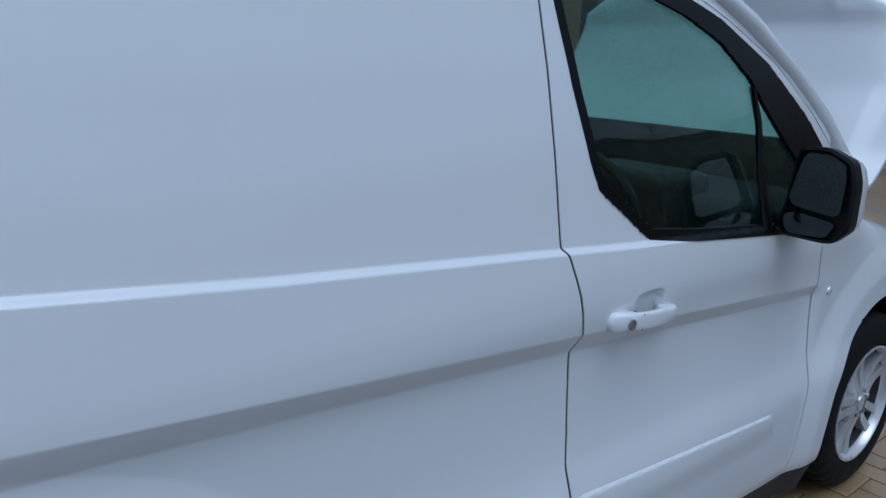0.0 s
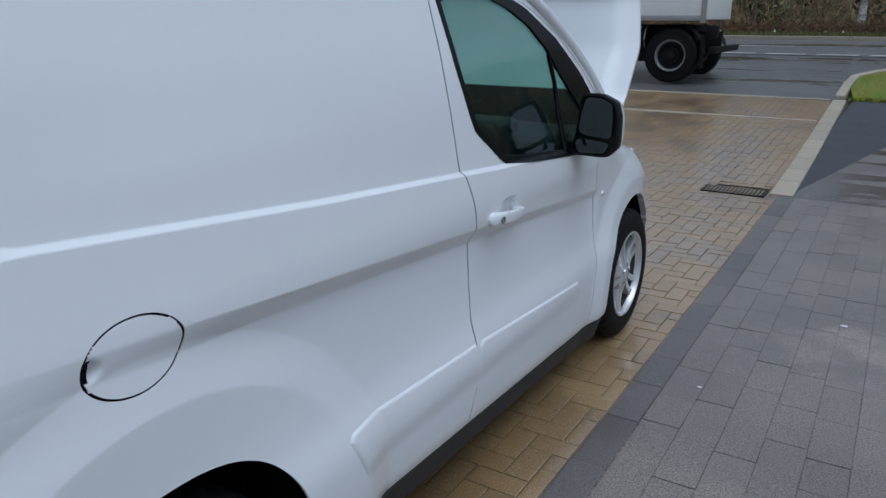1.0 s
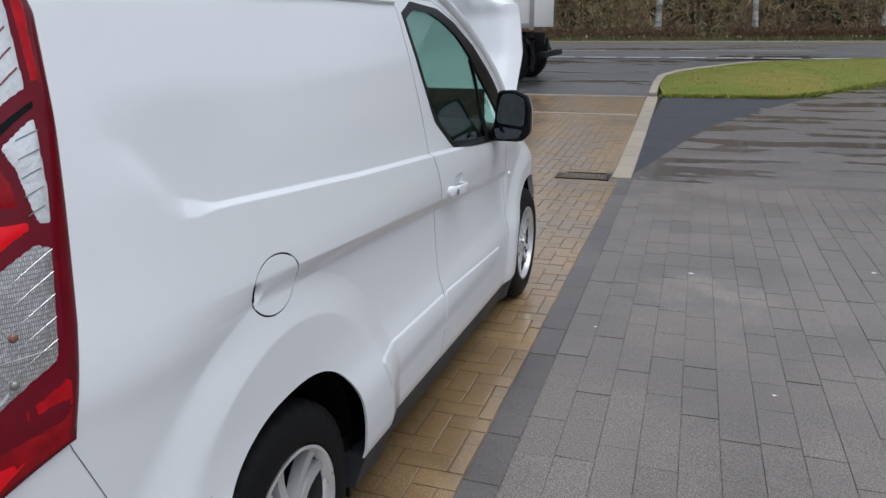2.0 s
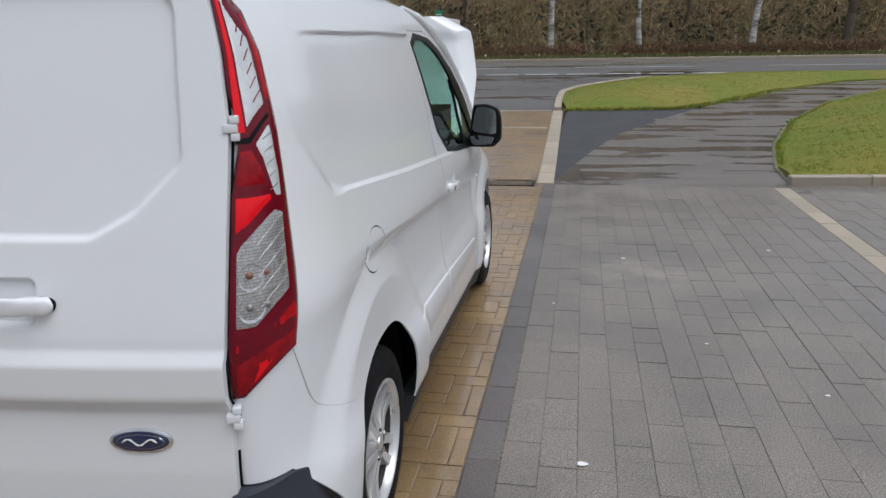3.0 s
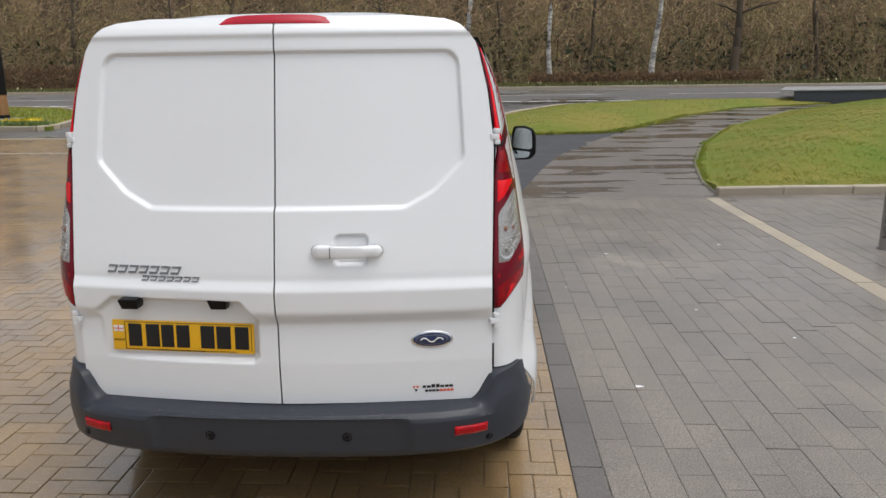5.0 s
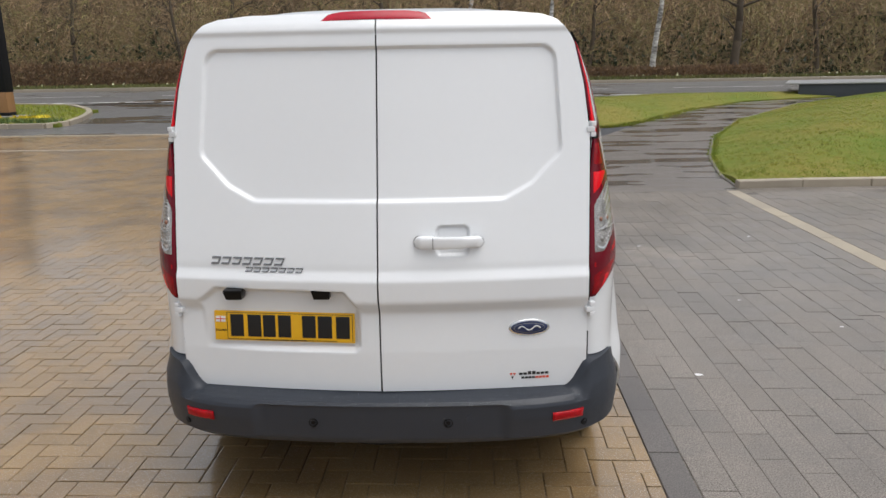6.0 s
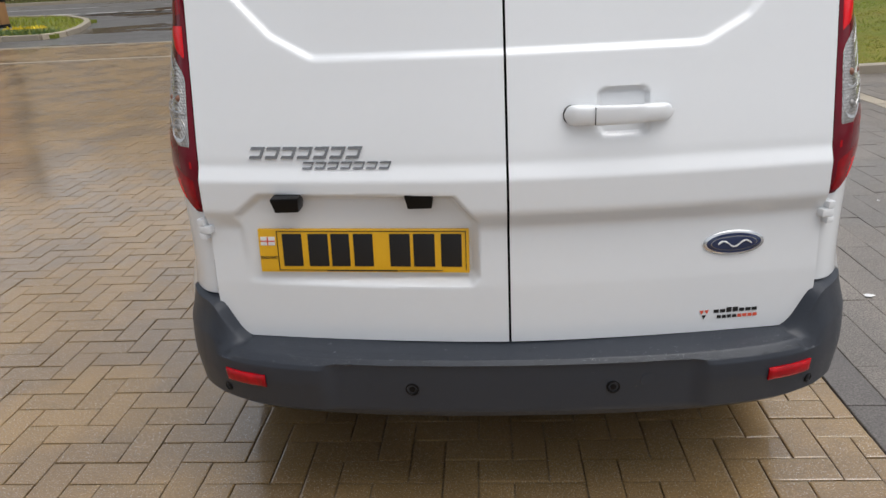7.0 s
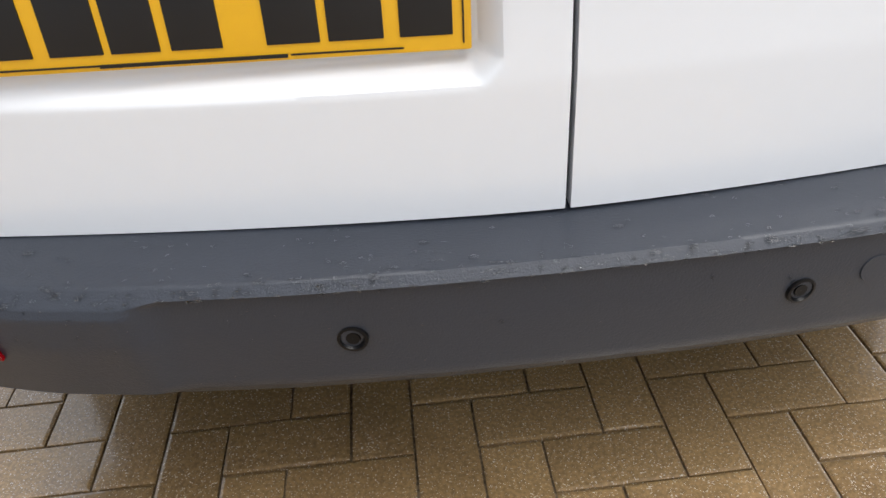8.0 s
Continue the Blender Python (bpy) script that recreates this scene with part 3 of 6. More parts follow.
def side_x(y, z):
    """Half width of the body at y and z."""
    x = SIDE(z)
    zc = 1.080 - 0.0755 * y
    fade = smooth((y - 0.35) / 0.90)
    band = np.clip(0.052 - 0.0095 * (y - 0.96), 0.034, 0.056)
    x = x - 0.56 * band * fade * crease((zc - z) / band) * crease((z - 0.50) / (zc - band - 0.50)) * (1 - smooth((y - 2.96) / 0.10))
    soft = 0.010 + 0.026 * smooth((0.66 - y) / 0.10)
    x = x - 0.013 * crease((-poly_distance(y, z, SIDE_RECESS) + 0.3 * soft) / soft) * (1 - 0.85 * smooth((z - 1.26) / 0.22) * smooth((0.95 - y) / 0.40))
    x = x - 0.018 * smooth((0.004 - scoop(y - 2.172, z - 0.944, 0.046, 0.043)) / 0.010)
    x = x + arch_flare(y, z, REAR_WHEEL) * 0.75 + arch_flare(y, z, FRONT_WHEEL, 0.555) * 0.6
    ahead = np.maximum(0, y - 3.55)
    x = x - 0.36 * ahead ** 2 * 1.3 - np.maximum(0, y - 2.85) * 0.02
    crown = np.clip((z - WING_TOP(y) + 0.13) / 0.13, 0, 0.995)
    x = x - 0.10 * smooth((y - 3.10) / 0.35) * (1 - np.sqrt(1 - crown ** 2))
    ye, xe = corner_y(z), np.minimum(EDGE_X(z), SIDE(z) - 0.012)
    a = np.clip((y - ye) / CORNER, 0, 1)
    return xe + (x - xe) * np.sqrt(np.clip(1 - (1 - a) ** 2, 0, 1))


def on_side(out=0.0):
    return lambda y, z: np.stack([side_x(y, z) + out, y, z - 0.040 * np.maximum(0, y - 1.2) * smooth((0.50 - z) / 0.16)], -1)


def both(name, bm, mat, parents=None, label=""):
    """A part for the right side and its mirror image for the left."""
    other = mirror_bm(bm)
    p = parents or (van, van)
    return part(name, bm, mat, p[0], label), part(name, other, mat, p[1], label)


rear_arch = lambda a, b: ((np.abs((a - 0.795) / 0.362) ** 2.4 + np.abs((b - 0.365) / 0.356) ** 2.4 + 1e-9) ** (1 / 2.4) - 1) * 0.36
front_arch = disc_distance(FRONT_WHEEL, 0.350, 0.378)
FUEL = disc_distance(0.790, 0.994, 0.096, 0.69)
zrows = np.concatenate([np.arange(0.322, 0.80, 0.0115), np.arange(0.80, 0.985, 0.0030), np.arange(0.985, 1.225, 0.0021), np.arange(1.225, 1.42, 0.004), np.arange(1.42, 1.60, 0.007), np.arange(1.60, 1.65, 0.004), np.arange(1.65, 1.762, 0.011)])

# rear quarter, from the door's edge round the corner to the shut line of the front door
na, nb = 30, 330
ang = np.linspace(0, 1, na)[:, None]
ye = corner_y(zrows)[None, :]
Ya = ye + CORNER * (1 - np.cos(ang * math.pi / 2))
Yb = (ye + CORNER) + np.linspace(0, 1, nb)[1:, None] * (BLINE(zrows)[None, :] - 0.003 - ye - CORNER)
Y = np.concatenate([Ya, Yb])
Z = np.repeat(zrows[None, :], Y.shape[0], 0)
fuel_gap = lambda a, b: FUEL(a, b) - 0.0062
bumper_cut = lambda a, b: poly_distance(a, b, [(-0.2, 0.612), (0.18, 0.612), (0.355, 0.40), (0.43, 0.30), (0.43, 0.0), (-0.2, 0.0)])
both("rear_quarter", sheet("rear_quarter", Y, Z, on_side(), [rear_arch, fuel_gap, bumper_cut], 0.007, (-1, 0, 0)), PAINT)

# fuel flap with its finger pull
fy, fz = np.meshgrid(np.arange(0.67, 0.91, 0.005), np.arange(0.92, 1.08, 0.005), indexing="ij")


def flap(y, z):
    p = on_side(0.0)(y, z)
    p[..., 0] -= 0.014 * smooth((0.024 - np.hypot((y - 0.704) / 1.2, z - 1.000)) / 0.018)
    return p


both("fuel_flap", sheet("fuel_flap", fy, fz, flap, [], 0.012, (-1, 0, 0), keep_inside=FUEL), PAINT)

# near-black ring and spot: painted shade in the flap's gap and pull hole
sy_, sz_ = np.meshgrid(np.arange(0.66, 0.92, 0.004), np.arange(0.90, 1.09, 0.004), indexing="ij")
both("flap_seal", sheet("flap_seal", sy_, sz_, on_side(-0.0025), [lambda a, b: FUEL(a, b) + 0.007], 0.0, (-1, 0, 0), keep_inside=lambda a, b: FUEL(a, b) - 0.014), SHUT, None, "near-black ring painting the gap shade round the fuel flap")
bm = bmesh.new()
bmesh.ops.create_uvsphere(bm, u_segments=12, v_segments=8, radius=1.0, matrix=Matrix.Translation((float(side_x(np.array(0.70), np.array(0.995))) - 0.004, 0.6965, 0.994)) @ Matrix.Diagonal((0.004, 0.0035, 0.008, 1)))
both("finger_pull", bm, SHUT, None, "near-black spot painting the shaded hole at the flap's finger pull")

# front door and its window
DY, DZ = mesh_cols(lambda z: BLINE(z) + 0.003, DOORFRONT, 150, zrows[zrows < 1.655])
hole = rounded(WINDOW, 0.006)
d_right, d_left = both("front_door", sheet("front_door", DY, DZ, on_side(), [hole, front_arch], 0.007, (-1, 0, 0)), PAINT)
wy, wz = np.meshgrid(np.arange(1.90, 3.16, 0.005), np.arange(1.00, 1.67, 0.005), indexing="ij")
both("window_frame", sheet("window_frame", wy, wz, on_side(0.0025), [rounded(PANE, 0.0)], 0.012, (-1, 0, 0), keep_inside=rounded(WINDOW, 0.010)), TRIM, (d_right, d_left), "black rubber window frame")
both("window_pane", sheet("window_pane", wy, wz, on_side(-0.008), keep_inside=rounded(PANE, 0.004)), GLASS, (d_right, d_left), "rain-spotted green tinted glass")
bm = bmesh.new()
post = [Vector((float(side_x(np.array(y), np.array(z))) - 0.008, y, z)) for y, z in ((2.668, 1.060), (2.672, 1.200), (2.668, 1.320), (2.652, 1.412))]
tube(bm, post, 0.017, 8, 0.5)
both("window_post", bm, TRIM, (d_right, d_left), "black upright between door panes")

# front wing
zf = np.concatenate([np.arange(0.322, 0.80, 0.0125), np.arange(0.80, 1.03, 0.006)])
WY, WZ = mesh_cols(lambda z: DOORFRONT(np.minimum(z, 0.96)) + 0.005, lambda z: 4.25 + 0 * z, 100, zf)
wing_top = lambda a, b: WING_TOP(a) - b
both("front_wing", sheet("front_wing", WY, WZ, on_side(), [front_arch, wing_top], 0.03, (-1, 0, 0)), PAINT)

# sill and side mouldings
sz, sy = np.arange(0.215, 0.323, 0.015), np.arange(1.16, 3.16, 0.04)
SY, SZ = np.meshgrid(sy, sz, indexing="ij")
both("sill", sheet("sill", SY, SZ, on_side(0.003), [rear_arch, front_arch], 0.10, (-1, 0, 0)), SILL, None, "black plastic sill")
MOULD_TOP = lambda y: np.interp(y, [1.3, 1.93, 2.8], [0.580, 0.560, 0.508])


def moulding(name, y0, y1, slant0, slant1, parents):
    outline = [(y0, float(MOULD_TOP(y0)) - 0.012), (y0 + 0.012, float(MOULD_TOP(y0))), (y1 - 0.012, float(MOULD_TOP(y1))), (y1, float(MOULD_TOP(y1)) - 0.012), (y1 + slant1, 0.430), (y0 + slant0, 0.436)]
    my, mz = np.meshgrid(np.arange(y0 - 0.03, y1 + 0.09, 0.006), np.arange(0.40, 0.60, 0.004), indexing="ij")
    d = rounded(outline, 0.006)

    def raised(y, z):
        p = on_side()(y, z)
        p[..., 0] += 0.0055 * np.clip(-d(y, z) / 0.005, 0, 1) * smooth((z - 0.432) / 0.06)
        return p
    both(name, sheet(name, my, mz, raised, [], 0.004, (-1, 0, 0), keep_inside=d), PAINT, parents, "white rub strip")


moulding("side_moulding", 1.300, 1.960, 0.062, 0.0, None)
moulding("door_moulding", 1.982, 2.80, 0.0, 0.03, (d_right, d_left))

# near-black strips that paint the shade into the shut lines
for name, line, rows, tag in (("door_seal", BLINE, zrows, "near-black strip painting the shade in the shut line"), ("door_seal", lambda q: DOORFRONT(q) + 0.0025, zrows[zrows < 0.97], "near-black strip painting the shade in the shut line")):
    GY_, GZ_ = mesh_cols(lambda q: line(q) - 0.012, lambda q: line(q) + 0.012, 5, rows)
    both(name, sheet(name, GY_, GZ_, on_side(-0.0025), [front_arch]), SHUT, None, tag)
SEAM = curve([(0.61, 0.65), (0.66, 0.455), (0.71, 0.31), (0.76, 0.262), (0.92, 0.205)], 0.02)
GY_, GZ_ = mesh_cols(lambda q: SEAM(q) - 0.0007, lambda q: SEAM(q) + 0.0007, 3, np.arange(0.66, 0.915, 0.006))
both("panel_seam", sheet("panel_seam", GY_, GZ_, on_side(0.0008)), SHUT, None, "fine dark panel seam")

# body under the panels, painted dark for the shade in gaps and arches
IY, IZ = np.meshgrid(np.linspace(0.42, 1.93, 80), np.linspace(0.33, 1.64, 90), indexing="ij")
both("inner_shell", sheet("inner_shell", IY, IZ, on_side(-0.016), [disc_distance(REAR_WHEEL, 0.365, 0.41)]), SHUT, None, "inner body behind the panels, blackened for the shade in the gaps")
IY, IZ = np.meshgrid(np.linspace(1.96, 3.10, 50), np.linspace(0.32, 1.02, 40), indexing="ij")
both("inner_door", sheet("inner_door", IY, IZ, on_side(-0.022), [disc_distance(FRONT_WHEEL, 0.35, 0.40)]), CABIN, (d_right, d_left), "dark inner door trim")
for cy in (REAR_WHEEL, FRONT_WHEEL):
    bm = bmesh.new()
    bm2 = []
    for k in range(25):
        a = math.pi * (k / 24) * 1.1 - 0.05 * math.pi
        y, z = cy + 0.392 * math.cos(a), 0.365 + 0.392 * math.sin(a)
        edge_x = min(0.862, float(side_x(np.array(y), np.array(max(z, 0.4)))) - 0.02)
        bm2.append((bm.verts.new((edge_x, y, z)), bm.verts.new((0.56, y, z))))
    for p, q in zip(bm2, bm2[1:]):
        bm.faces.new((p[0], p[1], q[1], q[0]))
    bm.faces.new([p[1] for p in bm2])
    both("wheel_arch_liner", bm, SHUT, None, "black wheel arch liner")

# rear doors
RECESS = [(-0.430, 1.250), (0.430, 1.250), (0.508, 1.292), (0.588, 1.373), (0.570, 1.660), (-0.570, 1.660), (-0.588, 1.373), (-0.508, 1.292)]
PLATE_RECESS = [(-0.640, 0.666), (-0.095, 0.666), (-0.082, 0.680), (-0.080, 0.810), (-0.130, 0.872), (-0.595, 0.878), (-0.655, 0.832)]


def rear_y(x, z):
    y = REAR(z) + 0.12 * np.abs(x) ** 1.6
    y = y + 0.013 * smooth((0.035 - poly_distance(x, z, RECESS) + 0.028) / 0.015)
    flat = 0.022 + 0.045 * np.abs(x)
    inset = smooth((-poly_distance(x, z, PLATE_RECESS) + 0.016) / 0.024)
    y = y + inset * (flat + 0.014 - y)
    return y + 0.014 * smooth((0.005 - scoop(x - 0.262, z - 1.056, 0.057, 0.050)) / 0.012)


def rear_door(sgn):
    z = np.concatenate([np.arange(0.506, 0.63, 0.01), np.arange(0.63, 1.12, 0.0045), np.arange(1.12, 1.15, 0.009), np.arange(1.15, 1.40, 0.005), np.arange(1.40, 1.66, 0.011), np.arange(1.66, 1.834, 0.006)])
    out = lambda q: np.minimum(EDGE_X(q) - 0.004, np.interp(q, [0.506, 0.520, 0.545, 0.602, 0.625, 1.77, 1.80, 1.822, 1.84], [0.672, 0.696, 0.716, 0.745, 0.80, 0.80, 0.645, 0.58, 0.40]))
    X, Zd = mesh_cols(lambda q: 0.003 + 0.0 * q, out, 150, z)
    bm = sheet("rear_door", X * sgn, Zd, lambda a, b: np.stack([a, rear_y(a, b), b], -1), [], 0.02, (0, 1, 0))
    if sgn > 0:
        bmesh.ops.reverse_faces(bm, faces=bm.faces[:])
    return part("rear_door", bm, PAINT, van)


door_r, door_l = rear_door(1), rear_door(-1)
# blackened sheet that stands in for the shade behind the door gaps
AX, AZ = np.meshgrid(np.linspace(-1, 1, 40), np.linspace(0.49, 1.76, 50), indexing="ij")
part("door_aperture", sheet("door_aperture", AX, AZ, lambda a, b: np.stack([a * (EDGE_X(b) + 0.015), rear_y(a * EDGE_X(b), b) + 0.045, b], -1)), SHUT, van, "sheet behind the rear doors, blackened for the shade in their gaps")

# near-black strip, painted shade in the gap beside each rear door
SX_, SZ_ = np.meshgrid(np.linspace(-0.006, 0.003, 5), np.arange(0.61, 1.60, 0.012), indexing="ij")
both("door_seal", sheet("door_seal", SX_, SZ_, lambda a, b: np.stack([EDGE_X(b) + a, rear_y(EDGE_X(b) - 0.004, b) + 0.0165, b], -1)), SHUT, None, "near-black strip painting the gap shade beside the rear door")

# roof
ry, rx = np.linspace(0.0, 1.0, 60), np.linspace(-1, 1, 61)
RX, RY = np.meshgrid(rx, ry, indexing="ij")


def roof(a, b):
    y = 0.236 + b * 2.072
    rail = np.interp(y, [0.2, 1.9, 2.1, 2.31], [1.772, 1.768, 1.752, 1.706])
    w = side_x(np.maximum(y, 0.8), rail) + 0.004
    w = w * np.interp(y, [0.208, 0.28, 0.40, 0.58], [0.93, 0.97, 1.0, 1.0])
    lift = 0.094 * np.interp(b, [0.0, 0.02, 0.1, 0.25], [0.58, 0.70, 0.95, 1.0])
    return np.stack([a * w, y + 0.10 * np.abs(a) ** 4 * np.clip(1 - b * 5, 0, 1), rail + lift * (1 - np.abs(a) ** 4.5)], -1)


part("roof", sheet("roof", RX, RY, roof, [], 0.02, (0, 0, -1)), PAINT, van)

cy_n, cv = np.linspace(1.914, 3.045, 70), np.linspace(0, 1, 12)
CY, CV = np.meshgrid(cy_n, cv, indexing="ij")


def cantrail(y, v):
    lo = np.interp(y, [1.89, 2.30, 2.40, 2.565, 2.755, 2.945, 3.045], [1.652, 1.652, 1.628, 1.564, 1.473, 1.339, 1.249])
    hi = np.interp(y, [1.89, 2.1, 2.31, 2.40, 2.565, 2.755, 2.945, 3.045], [1.770, 1.752, 1.708, 1.680, 1.612, 1.515, 1.380, 1.285])
    z = lo + v * (hi - lo)
    return np.stack([side_x(y, z) + 0.002, y, z], -1)


both("cantrail", sheet("cantrail", CY, CV, cantrail, [], 0.02, (-1, 0, 0)), PAINT, None, "white roof rail over the door")

# rear bumper, wrapped round the corners
plan = [(0.0, -0.095), (0.15, -0.093), (0.3, -0.086), (0.45, -0.072), (0.58, -0.050), (0.68, -0.020), (0.760, 0.024), (0.829, 0.088), (0.868, 0.160), (0.892, 0.245), (0.904, 0.34), (0.909, 0.44)]
px, py = np.array([p[0] for p in plan]), np.array([p[1] for p in plan])
arc = np.concatenate([[0], np.cumsum(np.hypot(np.diff(px), np.diff(py)))])
cx, cy_ = curve(list(zip(arc, px)), 0.03), curve(list(zip(arc, py)), 0.03)
LENGTH = float(arc[-1])


def bumper(s, b):
    q = np.abs(s)
    x, y = np.where(q < 0.04, q, cx(q)), cy_(q)
    tx, ty = (cx(q + 0.01) - cx(np.maximum(q - 0.01, 0))), (cy_(q + 0.01) - cy_(np.maximum(q - 0.01, 0)))
    n = np.hypot(tx, ty)
    nx, ny = -ty / n, tx / n
    top = np.interp(q, [0, 0.712, 0.735, 0.785, 0.81, 0.95, 1.01, 1.16, 1.26], [0.503, 0.506, 0.524, 0.600, 0.611, 0.619, 0.604, 0.45, 0.39])
    corner = smooth((q - 0.705) / 0.08)
    mid = 1 - smooth((q - 0.425) / 0.05)
    ins = [0.115 - 0.035 * corner, 0.050 - 0.025 * corner, 0.020, 0.004 + 0.006 * mid, 0.0 + 0.016 * mid, 0.0 + 0.016 * mid, 0.010 + 0.010 * mid, 0.035, 0.10]
    hts = [top, top - 0.004 - 0.006 * corner, 0.496 + (top - 0.534) * corner, 0.486 + (top - 0.564) * corner * 0.8 - 0.006 * (1 - mid), 0.470 + 0.012 * mid, 0.430 + 0 * q, 0.354 + 0 * q, 0.332 + 0 * q, 0.326 + 0 * q]
    k = np.arange(9)
    i = np.apply_along_axis(lambda r: r, 0, np.array([np.broadcast_to(v, q.shape) for v in ins]))
    h = np.array([np.broadcast_to(v, q.shape) for v in hts])
    lo = np.clip(b.astype(int), 0, 7)
    f = smooth(b - lo) * 0.4 + (b - lo) * 0.6
    r, c = np.indices(q.shape)
    inset, z = i[lo, r, c] * (1 - f) + i[lo + 1, r, c] * f, h[lo, r, c] * (1 - f) + h[lo + 1, r, c] * f
    return np.stack([np.sign(s) * (x + nx * inset), y + ny * inset, np.minimum(z, top)], -1)


BS, BB = np.meshgrid(np.linspace(-LENGTH + 0.02, LENGTH - 0.02, 221), np.linspace(0, 8, 41), indexing="ij")
bumper_ob = part("rear_bumper", sheet("rear_bumper", BS, BB, bumper, [], 0.0), PLASTIC, van, "dark grey textured plastic bumper, wet")
bumper_bm_at = lambda s, b: Vector(bumper(np.array([[float(s)]]), np.array([[float(b)]]))[0, 0])

for sgn in (1, -1):
    ss, rz_ = np.meshgrid(np.linspace(0.615, 0.738, 18) * sgn, np.linspace(0.412, 0.445, 9), indexing="ij")

    def lens(s, z):
        q = np.linspace(3, 7, 160)
        p = np.empty(s.shape + (3,))
        for i in range(s.shape[0]):
            col = bumper(np.full((1, 160), s[i, 0]), q[None, :])[0]
            for k in range(3):
                p[i, :, k] = np.interp(-z[i], -col[:, 2], col[:, k])
        e = np.clip(np.minimum(np.minimum(z - 0.412, 0.445 - z) * 160, np.minimum(np.abs(s) - 0.615, 0.738 - np.abs(s)) * 140), 0, 1)
        p[..., 1] -= 0.004 + 0.005 * np.sqrt(e)
        p[..., 0] += 0.003 * sgn
        return p
    part("reflector", sheet("reflector", ss, rz_, lens, [], 0.012, (0, 1, 0)), RED, bumper_ob, "red rear reflector")
    for x, r in ((0.243, 0.0135), (0.752, 0.010)):
        bm = bmesh.new()
        lathe(bm, [(0.004, r + 0.004), (-0.0025, r + 0.003), (-0.003, r), (0.001, r - 0.002), (0.0015, r - 0.005), (-0.001, r - 0.006), (-0.001, 0.0005)],
              Matrix.Translation(bumper_bm_at(x * sgn, 5.2 if x < 0.7 else 5.6)) @ pose(0, 0, 0, 0, 0, 90 + (38 * sgn if x > 0.7 else 8 * sgn)), 20)
        part("parking_sensor", bm, TRIM, bumper_ob, "round black parking sensor")
bm = bmesh.new()
lathe(bm, [(0.003, 0.018), (-0.001, 0.017), (-0.001, 0.0005)], Matrix.Translation(bumper_bm_at(0.325, 4.9)) @ pose(0, 0, 0, 0, 0, 97), 24)
part("tow_cover", bm, PLASTIC, bumper_ob)

# tail lights on the rear corners
LIGHT = [(-0.015, 0.832), (0.24, 0.835), (0.97, 0.918), (0.99, 1.10), (0.97, 1.40), (0.95, 1.58), (0.85, 1.672), (0.55, 1.725), (0.05, 1.745), (-0.02, 1.735), (-0.02, 1.48), (0.17, 1.45), (0.17, 1.385), (-0.015, 1.29)]


def corner_point(out):
    def at(f, z):
        s = 0.76 * f
        ye, xe = corner_y(z), np.minimum(EDGE_X(z), SIDE(z) - 0.012)
        c = np.sqrt(1 - s * s)
        o = out(f, z) if callable(out) else out
        return np.stack([xe + (SIDE(z) - 0.004 - xe) * s + o * s, ye + CORNER * (1 - c) - o * c, z], -1)
    return at


def lamp_piece(name, poly, mat, parents, label, lift, pillow=0.004, r=0.0):
    d = rounded(poly, r)
    fa, za = [p[0] for p in poly], [p[1] for p in poly]
    f, z = np.meshgrid(np.linspace(min(fa) - 0.03, max(fa) + 0.03, 30), np.arange(min(za) - 0.012, max(za) + 0.018, 0.007), indexing="ij")
    out = lambda a, b: lift + pillow * np.sqrt(np.clip(-d(a, b) / 0.05, 0, 1))
    return both(name, sheet(name, f, z, corner_point(out), [], 0.008, (-0.5, 0.6, 0), keep_inside=d), mat, parents, label)


lights = lamp_piece("tail_light", LIGHT, DARKRED, None, "tall red tail light cluster", 0.004, 0.010)
lamp_piece("brake_lens", [(0.17, 1.408), (0.42, 1.405), (0.34, 1.715), (0.20, 1.724)], BRIGHTRED, lights, "bright red brake lens", 0.0125)
lamp_piece("upper_clear_lens", [(0.45, 1.412), (0.84, 1.462), (0.78, 1.620), (0.38, 1.708)], CLEAR, lights, "clear ribbed lens", 0.0125)
lamp_piece("upper_side_lens", [(0.865, 1.470), (0.925, 1.475), (0.90, 1.590), (0.81, 1.655), (0.74, 1.670), (0.80, 1.628)], RED, lights, "red edge lens", 0.0125)
# dark and bright halves paint the light gradient into each red lens
lamp_piece("middle_red_lens", [(0.12, 1.290), (0.16, 1.335), (0.26, 1.385), (0.52, 1.385), (0.66, 1.345), (0.76, 1.288)], DEEPRED, lights, "dark upper half of the middle red lens, gradient painted in", 0.0125)
lamp_piece("stop_lens", [(0.12, 1.188), (0.12, 1.287), (0.76, 1.285), (0.80, 1.256), (0.40, 1.208)], BRIGHTRED, lights, "bright lower half of the middle red lens, gradient painted in", 0.0125)
lamp_piece("reversing_lens", [(0.14, 0.984), (0.14, 1.165), (0.22, 1.182), (0.80, 1.250), (0.90, 1.240), (0.90, 1.050), (0.46, 0.986)], PRISM, lights, "clear prismatic reversing lens", 0.0125)
lamp_piece("fog_lens", [(0.13, 0.930), (0.95, 0.985), (0.94, 1.040), (0.48, 0.976), (0.13, 0.974)], RED, lights, "red fog lens", 0.0125)
lamp_piece("lower_red_lens", [(0.12, 0.845), (0.26, 0.846), (0.94, 0.925), (0.95, 0.980), (0.13, 0.926)], DEEPRED, lights, "dark lower half of the red fog lens, gradient painted in", 0.0125)
# painted glint, a brighter red patch on the dark lower half
lamp_piece("lower_glint", [(0.42, 0.868), (0.50, 0.906), (0.36, 0.922), (0.62, 0.926), (0.78, 0.936), (0.64, 0.905)], BRIGHTRED, lights, "bright red glint painted on the lower lens", 0.0150, 0.002)
